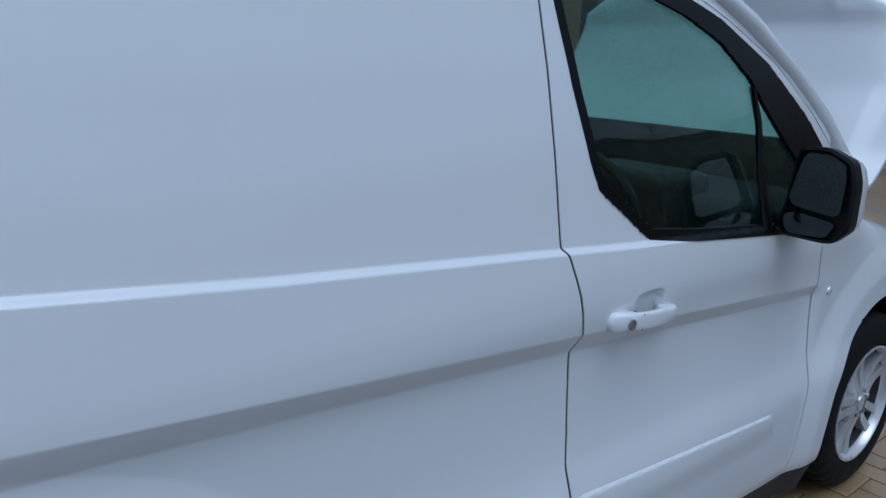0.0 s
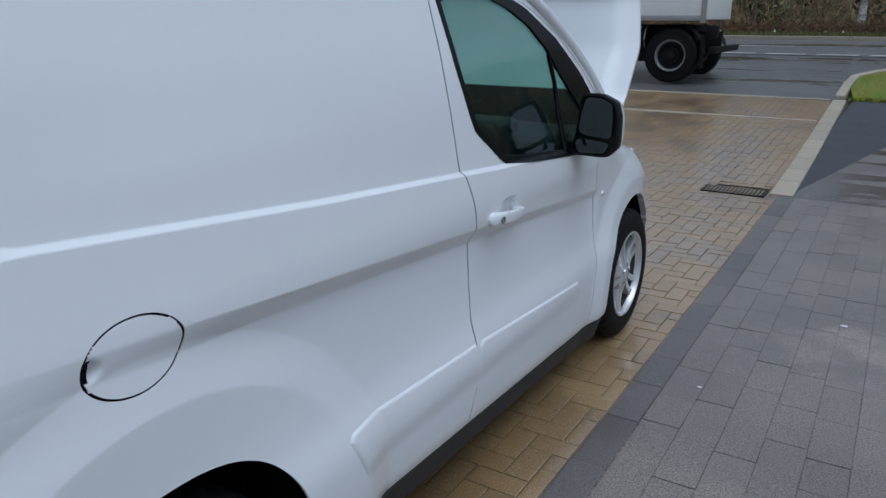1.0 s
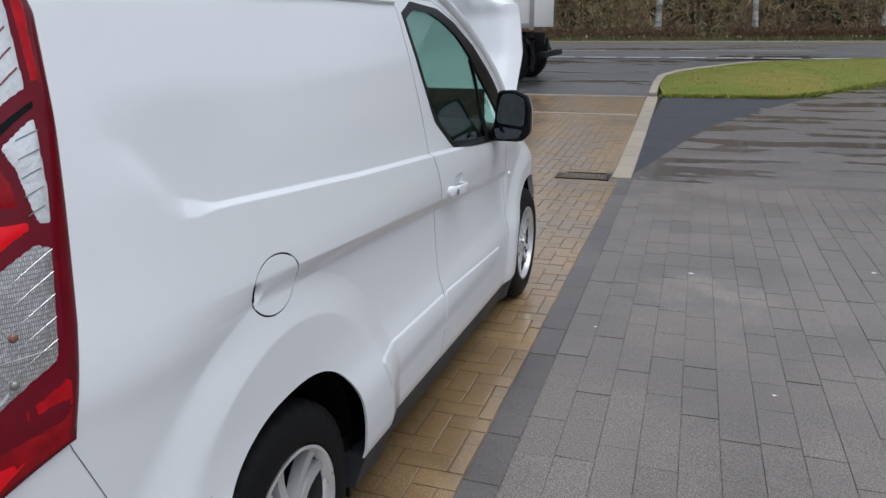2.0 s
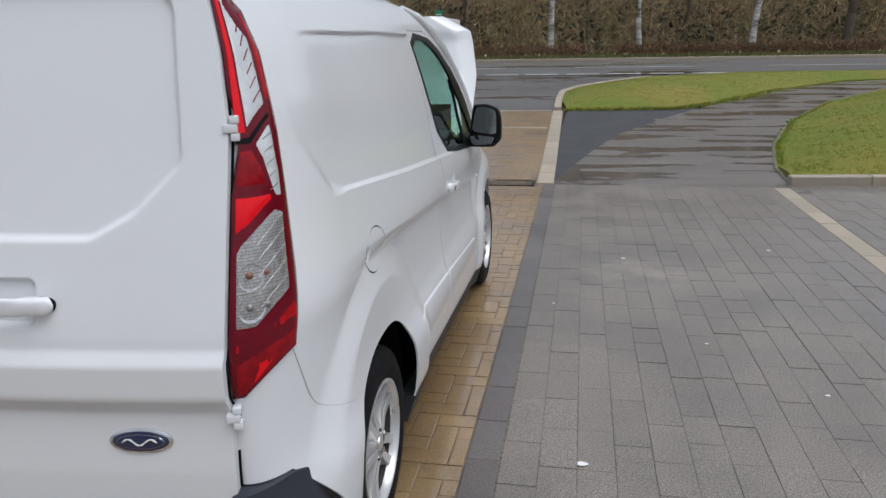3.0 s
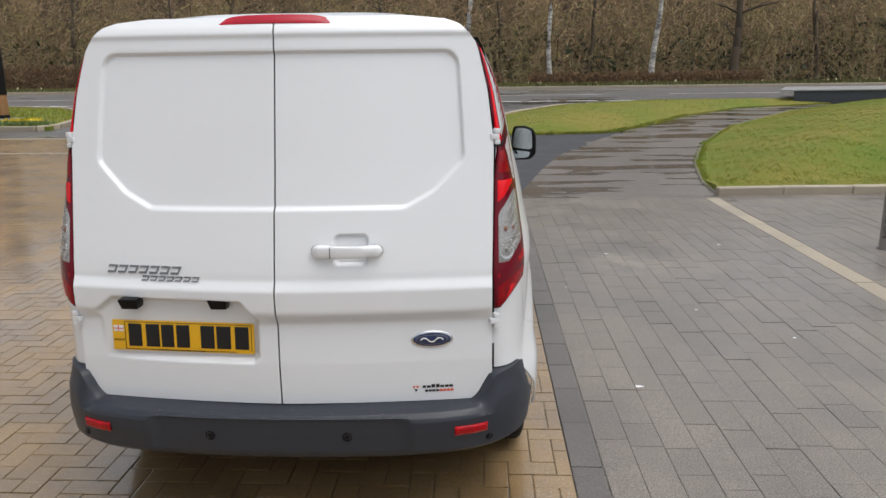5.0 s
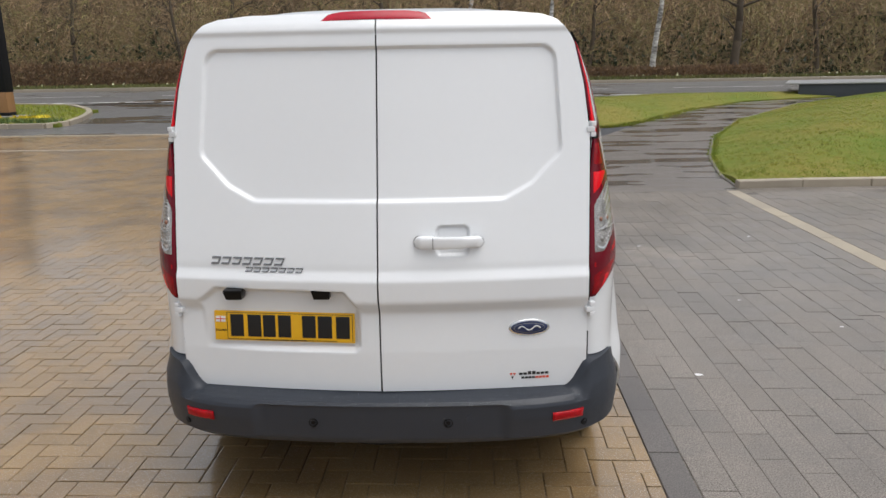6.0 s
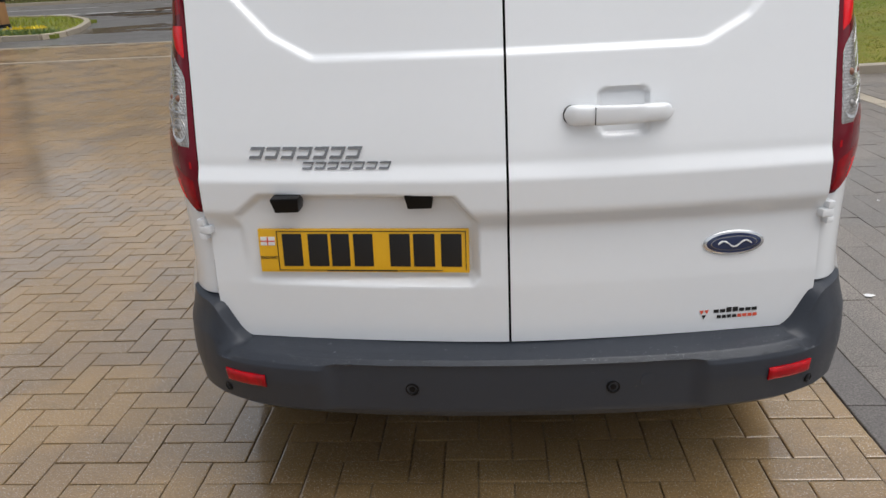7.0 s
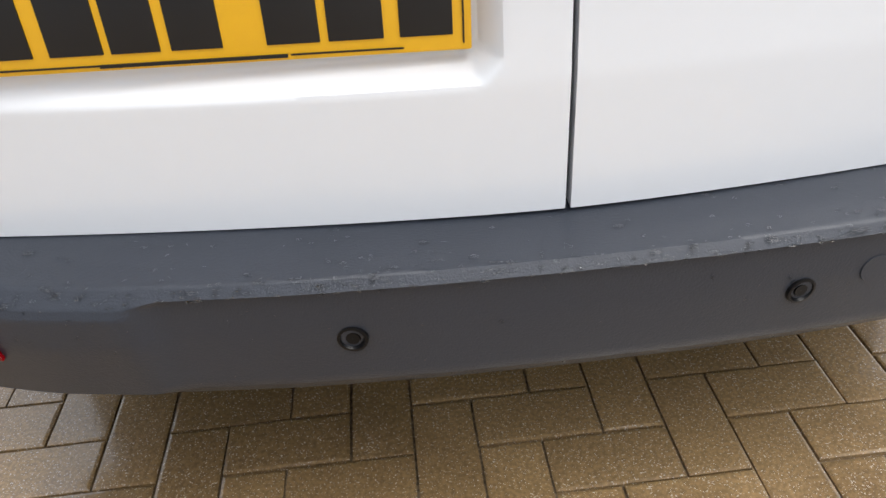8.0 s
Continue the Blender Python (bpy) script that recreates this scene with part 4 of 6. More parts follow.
lamp_piece("side_sliver_lens", [(0.56, 1.388), (0.86, 1.435), (0.90, 1.32), (0.90, 1.255), (0.82, 1.262), (0.70, 1.345)], CLEAR, lights, "clear sliver lens", 0.0125)
lamp_piece("lens_joint", [(0.16, 1.390), (0.50, 1.388), (0.86, 1.440), (0.86, 1.450), (0.48, 1.402), (0.16, 1.401)], TRIM, lights, "black lens joint", 0.0145)


def lamp_rib(name, f0, z0, f1, z1, mat, label, r=0.0011):
    """A moulded rib that follows the lens."""
    at = corner_point(0.0168)
    for sgn in (1, -1):
        bm = bmesh.new()
        pts = [at(np.array(f0 + (f1 - f0) * k / 6), np.array(z0 + (z1 - z0) * k / 6)) for k in range(7)]
        tube(bm, [(sgn * p[0], p[1], p[2]) for p in pts], r, 5)
        part(name, bm, mat, lights[0 if sgn > 0 else 1], label)


for k in range(6):
    z0 = 1.475 + 0.030 * k
    lamp_rib("lens_tick", 0.66 - 0.012 * k, z0, 0.80 - 0.022 * k, z0 + 0.024, DARKRED, "dark moulded tick", 0.0016)
for k in range(5):
    z0 = 1.200 - 0.034 * k
    lamp_rib("lens_rib", 0.52, z0 - 0.028, 0.89, z0 + 0.028, CHROME, "fine bright moulded rib", 0.0006)
for k in range(5):
    z0 = 1.395 - 0.028 * k
    lamp_rib("lens_tick", 0.72 + 0.012 * k, z0, 0.87, z0 + 0.012, PODGREY, "fine grey moulded tick", 0.0010)
for z0, bulb in ((1.105, AMBER), (1.036, BOWLGREY)):
    oval_bowl = [(0.40 + 0.20 * math.cos(2 * math.pi * k / 20), z0 + 0.029 * math.sin(2 * math.pi * k / 20)) for k in range(20)]
    lamp_piece("reflector_bowl", oval_bowl, BOWL, lights, "ribbed silver reflector bowl", 0.0172, -0.006)
    for sgn in (1, -1):
        for f0, r in ((0.37, 0.0095), (0.62, 0.0080)):
            p = corner_point(0.012)(np.array(f0), np.array(z0 + 0.004))
            bm = bmesh.new()
            bmesh.ops.create_uvsphere(bm, u_segments=12, v_segments=8, radius=r, matrix=Matrix.Translation((sgn * p[0], p[1], p[2])))
            part("bulb", bm, bulb, lights[0 if sgn > 0 else 1], "amber bulb" if bulb is AMBER else "grey bulb")
lamp_rib("lens_divider", 0.16, 1.072, 0.86, 1.080, BOWLGREY, "grey lens divider", 0.0014)

# hinges of the rear doors
for z0 in (1.424, 0.793):
    for sgn in (1, -1):
        p = corner_point(0.014)(np.array(0.02), np.array(z0))
        m = Matrix.Translation((sgn * (p[0] + 0.006), p[1], z0)) @ pose(0, 0, 0, 0, 0, 20 * sgn) @ Matrix.Diagonal((0.82, 0.82, 0.85, 1))
        bm = bmesh.new()
        for a, b, w in ((0.012, 0.032, 0.012), (-0.0115, 0.0115, 0.019), (-0.032, -0.012, 0.012)):
            dx = -0.008 * sgn if w > 0.015 else 0.003 * sgn
            box(bm, dx - w, dx + w, -0.012, 0.020, a, b, 0.004, m)
        part("door_hinge", bm, PAINT, door_r if sgn > 0 else door_l, "white door hinge")


def loft(bm, length, height, out, grow=0.0, flat=False):
    """The bowed bar of a handle, solid at both ends and hollow behind its middle."""
    rings = []
    for k in range(41):
        t = k / 40
        x = (t - 0.5) * (length + 2 * grow)
        e = min(t, 1 - t) * length
        hh = height * (0.56 - 0.09 * t) * min(1, math.sqrt(max(0.03, 1 - (1 - min(1, e / (height * 0.5))) ** 2))) + grow
        face = -0.0025 if flat else -out * (0.50 + 0.50 * math.sin(math.pi * t) ** 0.7) * (0.55 + 0.45 * min(1, e / 0.02))
        mid = min(1, max(0, (min(t, 1 - t) - 0.24) / 0.06))
        rear = 0.012 * (1 - mid) + (face + 0.017) * mid
        if flat:
            rear = 0.010
        ring = []
        for i in range(18):
            a = 2 * math.pi * i / 18
            ca, sa = math.cos(a), math.sin(a)
            ring.append(bm.verts.new((x, (face + rear) / 2 + (face - rear) / 2 * math.copysign(abs(ca) ** 0.55, ca), hh * math.copysign(abs(sa) ** 0.6, sa))))
        rings.append(ring)
    for r0, r1 in zip(rings, rings[1:]):
        for i in range(18):
            bm.faces.new((r0[i], r0[(i + 1) % 18], r1[(i + 1) % 18], r1[i]))
    bm.faces.new(rings[0][::-1])
    bm.faces.new(rings[-1])
    bmesh.ops.recalc_face_normals(bm, faces=bm.faces[:])


def grip(name, parent, m, length, height, out, cut, label):
    """A pull handle with its gasket and the joint of its key cover."""
    bm = bmesh.new()
    loft(bm, length, height, out)
    bmesh.ops.transform(bm, matrix=m, verts=bm.verts[:])
    h = part(name, bm, PAINT, parent, label)
    for side in (-1, 1):
        bm = bmesh.new()
        loft(bm, length * 0.20, height * (1.0 if side < 0 else 0.84), out, 0.0010, True)
        bmesh.ops.transform(bm, matrix=m @ Matrix.Translation((side * length * 0.399, 0, 0)), verts=bm.verts[:])
        part("handle_gasket", bm, SHUT, parent, "thin dark gasket")
    if cut:
        bm = bmesh.new()
        box(bm, cut - 0.0008, cut + 0.0008, -out * 0.94, -out * 0.2, -height * 0.46, height * 0.46, 0, m)
        part("handle_joint", bm, SHUT, parent, "thin dark joint")
    return h


grip("door_handle", door_r, pose(0.249, 0.036, 1.054, 0, 0, 4.0), 0.243, 0.041, 0.030, -0.056, "white pull handle")
x_h = float(side_x(np.array(2.02), np.array(0.936)))
for sgn, d in ((1, d_right), (-1, d_left)):
    m = pose(sgn * (x_h - 0.002), 2.148, 0.936, 0, 0, 90 * sgn) @ pose(0, 0, 0, 0, 4.5 * sgn, 0)
    grip("door_handle", d, m, 0.236, 0.038, 0.036, -0.036 * sgn, "white pull handle with key lock")
    bm = bmesh.new()
    lathe(bm, [(0.0, 0.012), (0.003, 0.0115), (0.003, 0.008), (0.001, 0.0075), (0.001, 0.0005)], m @ pose(-0.070 * sgn, -0.0310, -0.002, 0, 0, -90), 20)
    part("key_lock", bm, BOWLGREY, d, "silver key lock")

# number plate, its lamps, badges and stickers
YP = lambda x: 0.022 + 0.045 * abs(x) + 0.014 - 0.008
plate_turn = math.degrees(math.atan2(-0.045, 1))
pm = pose(-0.3535, YP(-0.3535), 0.7395, -3, 0, plate_turn) @ pose(0, 0, 0, 0, 0.7, 0)
bm = bmesh.new()
box(bm, -0.260, 0.260, -0.004, 0.006, -0.0555, 0.0555, 0.003, pm)
plate = part("number_plate", bm, YELLOW, van, "yellow rear number plate")
bars = [(-0.175, 0.049, 0.083), (-0.110, 0.050, 0.083), (-0.055, 0.046, 0.083), (0.002, 0.048, 0.083), (0.092, 0.050, 0.083), (0.151, 0.052, 0.083), (0.217, 0.050, 0.083)]
for x, w, h in bars:
    bm = bmesh.new()
    box(bm, x - w / 2, x + w / 2, -0.0058, -0.003, -h / 2 + 0.002, h / 2 + 0.002, 0.001, pm)
    part("plate_character", bm, BLACKPRINT, plate, "black bar")
for x0, x1, z0, z1 in ((-0.212, 0.252, 0.049, 0.0505), (-0.212, -0.092, -0.0505, -0.049), (0.088, 0.195, -0.0505, -0.049), (-0.2128, -0.2112, -0.0505, 0.0505), (0.2512, 0.2528, -0.048, 0.0505), (-0.092, 0.085, -0.0522, -0.0488)):
    bm = bmesh.new()
    box(bm, x0, x1, -0.0055, -0.003, z0, z1, 0, pm)
    part("plate_line", bm, BLACKPRINT, plate, "thin black line")
bm = bmesh.new()
box(bm, -0.254, -0.218, -0.0055, -0.003, 0.014, 0.036, 0.0005, pm)
part("flag", bm, WHITEPRINT, plate, "white flag with red cross")
for x0, x1, z0, z1 in ((-0.254, -0.218, 0.0235, 0.0265), (-0.2375, -0.2345, 0.0142, 0.0358)):
    bm = bmesh.new()
    box(bm, x0, x1, -0.006 - (0.0003 if z1 - z0 > 0.01 else 0), -0.003, z0, z1, 0, pm)
    part("flag_cross", bm, REDPRINT, plate, "red cross bar")


def lettering(text, size, m, mat, parent, name, stretch=1.0):
    c = bpy.data.curves.new(name, "FONT")
    c.body, c.size, c.extrude, c.align_x = text, size, 0.0006, "CENTER"
    ob = bpy.data.objects.new(name, c)
    me = bpy.data.meshes.new_from_object(ob)
    bpy.data.objects.remove(ob)
    me.transform(m @ pose(0, 0, 0, 90) @ Matrix.Diagonal((stretch, 1, 1, 1)))
    return part(name, me, mat, parent, "", smooth=False)


lettering("ENGLAND", 0.0105, pm @ pose(-0.236, -0.0048, -0.021), BLACKPRINT, plate, "country_name", 0.85)

for x in (-0.522, -0.206):
    bm = bmesh.new()
    box(bm, x - 0.034, x + 0.034, 0.0, 0.060, 0.850, 0.889, 0.005)
    for v in bm.verts:
        if v.co.z < 0.869:
            v.co.y += 0.012
            v.co.x = x + (v.co.x - x) * 0.86
    part("plate_lamp", bm, TRIM, door_l, "black plate lamp housing")

def on_door(x, z, out):
    return Vector((x, float(rear_y(np.array(float(x)), np.array(float(z)))) - out, z))


def badge_bars(x0, x1, z, h, n, slant, mat, parent, name, gap=0.14, label=""):
    """A row of slanted raised bars in place of a model name."""
    w = (x1 - x0) / n
    for k in range(n):
        a, b = x0 + w * k, x0 + w * (k + 1 - gap)
        bm = bmesh.new()
        t = 0.24 * h
        for a1, b1, q0, q1 in ((a, b, h / 2 - t, h / 2), (a + 0.1 * w, b, -h / 2, -h / 2 + t), (b - t, b, -h / 2 + t, h / 2 - t)):
            vs = []
            for x, zz in ((a1, q0), (b1, q0), (b1, q1), (a1, q1)):
                vs.append((x + slant * zz, zz))
            front = [bm.verts.new(on_door(x, z + zz, 0.0035)) for x, zz in vs]
            back = [bm.verts.new(on_door(x, z + zz, -0.004)) for x, zz in vs]
            bm.faces.new(front[::-1])
            for i in range(4):
                bm.faces.new((front[i], front[(i + 1) % 4], back[(i + 1) % 4], back[i]))
        part(name, bm, mat, parent, label, smooth=False)


badge_bars(-0.608, -0.331, 0.986, 0.027, 7, 0.45, BADGEGREY, door_l, "model_badge", label="raised grey chrome bar badge")
badge_bars(-0.479, -0.264, 0.957, 0.0165, 7, 0.45, BADGEGREY, door_l, "model_badge", label="raised grey chrome bar badge")


def oval(name, x, z, a, b, out, mat, parent, label):
    bm = bmesh.new()
    outer = []
    for ring, (k, o) in enumerate(((1.0, -0.003), (1.0, out * 0.6), (0.93, out), (0.6, out + 0.001), (0.02, out + 0.0015))):
        outer.append([bm.verts.new(on_door(x + a * k * math.cos(2 * math.pi * i / 40), z + b * k * math.sin(2 * math.pi * i / 40), o)) for i in range(40)])
    for r0, r1 in zip(outer, outer[1:]):
        for i in range(40):
            bm.faces.new((r0[i], r0[(i + 1) % 40], r1[(i + 1) % 40], r1[i]))
    bmesh.ops.recalc_face_normals(bm, faces=bm.faces[:])
    return part(name, bm, mat, parent, label)


oval("badge", 0.533, 0.7335, 0.0735, 0.0300, 0.005, CHROME, door_r, "chrome-rimmed blue oval badge")
oval("badge_field", 0.533, 0.7335, 0.0680, 0.0252, 0.0065, BADGEBLUE, door_r, "dark blue oval")
oval("badge_line", 0.533, 0.7335, 0.0590, 0.0190, 0.0078, BADGEGREY, door_r, "silver inner line")
oval("badge_centre", 0.533, 0.7335, 0.0570, 0.0172, 0.0088, BADGEBLUE, door_r, "dark blue centre")
bm = bmesh.new()
tube(bm, [on_door(0.533 + 0.04 * (t - 0.5) * 2, 0.7335 + 0.007 * math.sin(t * 9.5), 0.0108) for t in [k / 24 for k in range(25)]], [0.0012 + 0.0012 * abs(math.sin(k * 0.8)) for k in range(25)], 6)
part("badge_scroll", bm, WHITEPRINT, door_r, "plain pale scroll")


def decal(x0, x1, z0, z1, mat, lab, tri=0):
    bm = bmesh.new()
    pts = [(x0, z0), (x1, z0), (x1, z1), (x0, z1)] if not tri else ([(x0, z1), ((x0 + x1) / 2, z0), (x1, z1)] if tri > 0 else [(x0, z0), (x1, z0), ((x0 + x1) / 2, z1)])
    vs = [bm.verts.new(on_door(x, z, 0.0012)) for x, z in pts]
    bm.faces.new(vs)
    part("dealer_sticker", bm, mat, door_r, lab, smooth=False)


STICKER_Z = 0.034
for x0, z0, mat in ((0.462, 0.518, REDPRINT), (0.4745, 0.518, REDPRINT), (0.468, 0.505, BLACKPRINT)):
    decal(x0, x0 + 0.011, z0 + STICKER_Z, z0 + 0.011 + STICKER_Z, mat, "small triangle", 1)
for k in range(7):
    decal(0.497 + 0.0158 * k, 0.497 + 0.0158 * k + 0.0130, 0.520 + STICKER_Z, (0.529 if k not in (2, 3) else 0.533) + STICKER_Z, BLACKPRINT, "black bar lettering")
for k in range(8):
    decal(0.506 + 0.0128 * k, 0.506 + 0.0128 * k + 0.0105, 0.505 + STICKER_Z, 0.5135 + STICKER_Z, BLACKPRINT if k < 4 else REDPRINT, "black and red bar lettering")

# high brake light above the rear doors
bl, bz = np.meshgrid(np.linspace(-0.205, 0.205, 40), np.linspace(0, 1, 8), indexing="ij")
part("high_brake_light", sheet("high_brake_light", bl, bz, lambda a, b: np.stack([a, 0.206 + 0.12 * np.abs(a) ** 1.6 + 0.022 * b ** 1.5, 1.811 + 0.030 * b * (1 - (np.abs(a) / 0.215) ** 6) - 0.10 * a * a], -1), [], 0.03, (0, 1, 0)), CRIMSON, van, "crimson high-level brake light")

# wheels
def wheel(y, sgn):
    m = Matrix.Translation((sgn * 0.893, y, AXLE_Z)) @ (Matrix.Identity(4) if sgn > 0 else pose(0, 0, 0, 0, 0, 180))
    w = new("wheel")
    w.parent = van
    bm = bmesh.new()
    prof = [(-0.02, 0.208), (-0.004, 0.222), (0.0, 0.245), (-0.004, 0.285), (-0.018, 0.312), (-0.034, 0.322)]
    for k in range(4):
        a0 = -0.034 - k * 0.038
        prof += [(a0 - 0.030, 0.3255), (a0 - 0.031, 0.318), (a0 - 0.037, 0.318), (a0 - 0.038, 0.3255)]
    prof += [(-0.19, 0.316), (-0.205, 0.29), (-0.205, 0.21), (-0.02, 0.208)]
    lathe(bm, prof, m, 144)
    bm.verts.ensure_lookup_table()
    hub = m.translation
    for i in range(4, len(prof) - 4):
        for k in range(0, 144, 4):
            v = bm.verts[i * 144 + k]
            v.co.y, v.co.z = hub.y + (v.co.y - hub.y) * 0.978, hub.z + (v.co.z - hub.z) * 0.978
    bmesh.ops.recalc_face_normals(bm, faces=bm.faces[:])
    part("tyre", bm, RUBBER, w, "black tyre")
    bm = bmesh.new()
    lathe(bm, [(-0.012, 0.2125), (-0.004, 0.214), (-0.003, 0.206), (-0.012, 0.199), (-0.034, 0.196)], m, 56)
    bmesh.ops.recalc_face_normals(bm, faces=bm.faces[:])
    part("rim", bm, ALLOY, w, "silver alloy rim")
    bm = bmesh.new()
    lathe(bm, [(-0.034, 0.196), (-0.17, 0.19), (-0.17, 0.205), (-0.012, 0.2125)], m, 40)
    part("rim_barrel", bm, BARRELSHADE, w, "rim barrel, darkened for the shade behind the spokes")
    # disc in near-black, painting the shaded recess of the wheel
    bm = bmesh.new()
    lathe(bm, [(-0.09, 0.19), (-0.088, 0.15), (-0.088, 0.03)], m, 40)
    part("brake_disc", bm, SHUT, w, "brake disc, blackened for the shade inside the wheel")
    bm = bmesh.new()
    lathe(bm, [(-0.05, 0.066), (-0.026, 0.062), (-0.020, 0.045), (-0.020, 0.028), (-0.014, 0.026), (-0.012, 0.0005)], m, 30)
    part("hub_cap", bm, ALLOY, w, "silver hub cap")
    for k in range(5):
        bm = bmesh.new()
        for side in (-1, 1):
            prev = None
            for i in range(8):
                t = i / 7
                r = 0.040 + t * 0.162
                off = side * (0.0165 + 0.024 * t ** 1.4)
                half = 0.0165 + 0.004 * t
                depth = -0.016 - 0.014 * math.sin(math.pi * t * 0.9)
                ring = []
                for aa, dd in ((-half, -0.03), (-half * 0.75, 0.0), (half * 0.75, 0.0), (half, -0.03)):
                    ring.append(bm.verts.new(m @ pose(0, 0, 0, 72 * k + 18) @ Vector((depth + dd, off + aa, r))))
                if prev:
                    for q in range(3):
                        bm.faces.new((prev[q], prev[q + 1], ring[q + 1], ring[q]))
                prev = ring
        bmesh.ops.recalc_face_normals(bm, faces=bm.faces[:])
        part("spoke", bm, ALLOY, w, "split silver spoke")
    for k in range(5):
        bm = bmesh.new()
        bmesh.ops.create_cone(bm, cap_ends=True, segments=6, radius1=0.010, radius2=0.009, depth=0.02, matrix=m @ pose(0, 0, 0, 72 * k) @ pose(-0.022, 0, 0.048, 0, 90, 0))
        part("wheel_nut", bm, CHROME, w)
    return w


for yy in (REAR_WHEEL, FRONT_WHEEL):
    for sgn in (1, -1):
        wheel(yy, sgn)
for yy in (REAR_WHEEL, FRONT_WHEEL):
    bm = bmesh.new()
    box(bm, 0.66, 0.85, yy + 0.372, yy + 0.386, 0.16, 0.36, 0.003)
    both("mud_flap", bm, RUBBER, None, "black mud flap")

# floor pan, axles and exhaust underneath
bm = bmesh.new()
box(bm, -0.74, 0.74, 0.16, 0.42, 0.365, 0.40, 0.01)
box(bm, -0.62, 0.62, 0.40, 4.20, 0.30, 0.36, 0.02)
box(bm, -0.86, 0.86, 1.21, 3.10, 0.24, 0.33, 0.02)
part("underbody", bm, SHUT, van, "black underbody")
# unseen parts added below to stop light and reflections passing under the van
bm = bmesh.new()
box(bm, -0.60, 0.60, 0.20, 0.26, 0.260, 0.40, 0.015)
part("rear_valance", bm, SHUT, van, "unseen black panel behind the rear bumper, added to block light")
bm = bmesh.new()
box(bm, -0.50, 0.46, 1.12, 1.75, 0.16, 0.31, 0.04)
part("fuel_tank", bm, SHUT, van, "unseen black tank, added to block light under the floor")
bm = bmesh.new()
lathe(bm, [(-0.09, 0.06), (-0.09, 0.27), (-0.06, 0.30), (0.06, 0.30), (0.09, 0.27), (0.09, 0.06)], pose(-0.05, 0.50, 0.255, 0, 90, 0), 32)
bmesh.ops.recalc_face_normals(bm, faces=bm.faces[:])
part("spare_wheel", bm, RUBBER, van, "unseen black spare wheel, added to block light under the floor")
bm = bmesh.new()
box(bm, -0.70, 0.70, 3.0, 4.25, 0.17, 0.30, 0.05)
part("engine_undertray", bm, SHUT, van, "unseen black undertray, added to block light under the engine")
bm = bmesh.new()
tube(bm, [(-0.80, REAR_WHEEL, AXLE_Z), (0.80, REAR_WHEEL, AXLE_Z)], 0.04, 10)
part("rear_axle", bm, SHUT, van, "black rear axle beam")

# door mirrors
def eased(points, rounds=3):
    """A closed outline with its corners cut round."""
    p = np.array(points, float)
    for _ in range(rounds):
        q = np.roll(p, -1, 0)
        p = np.stack([0.87 * p + 0.13 * q, 0.13 * p + 0.87 * q], 1).reshape(-1, 2)
    return p


HOUSING = eased([(-0.060, 0.112), (0.012, 0.117), (0.072, 0.092), (0.089, 0.040), (0.090, -0.072), (0.050, -0.113), (-0.110, -0.114), (-0.080, -0.030), (-0.070, 0.075)])
UPPER_GLASS = eased([(-0.050, 0.099), (0.018, 0.099), (0.056, 0.080), (0.063, 0.044), (0.064, -0.046), (-0.074, -0.032)], 2)
LOWER_GLASS = eased([(-0.084, -0.060), (-0.048, -0.050), (0.054, -0.061), (0.038, -0.100), (-0.056, -0.106), (-0.074, -0.092)], 2)


def shell(bm):
    """Rows of the housing's outline, drawn in towards the front."""
    rings = []
    for k in range(9):
        t = k / 8
        c = 1 - 0.45 * t ** 2.2
        rings.append([bm.verts.new((x * c, 0.125 * t, z * c)) for x, z in HOUSING])
    return rings


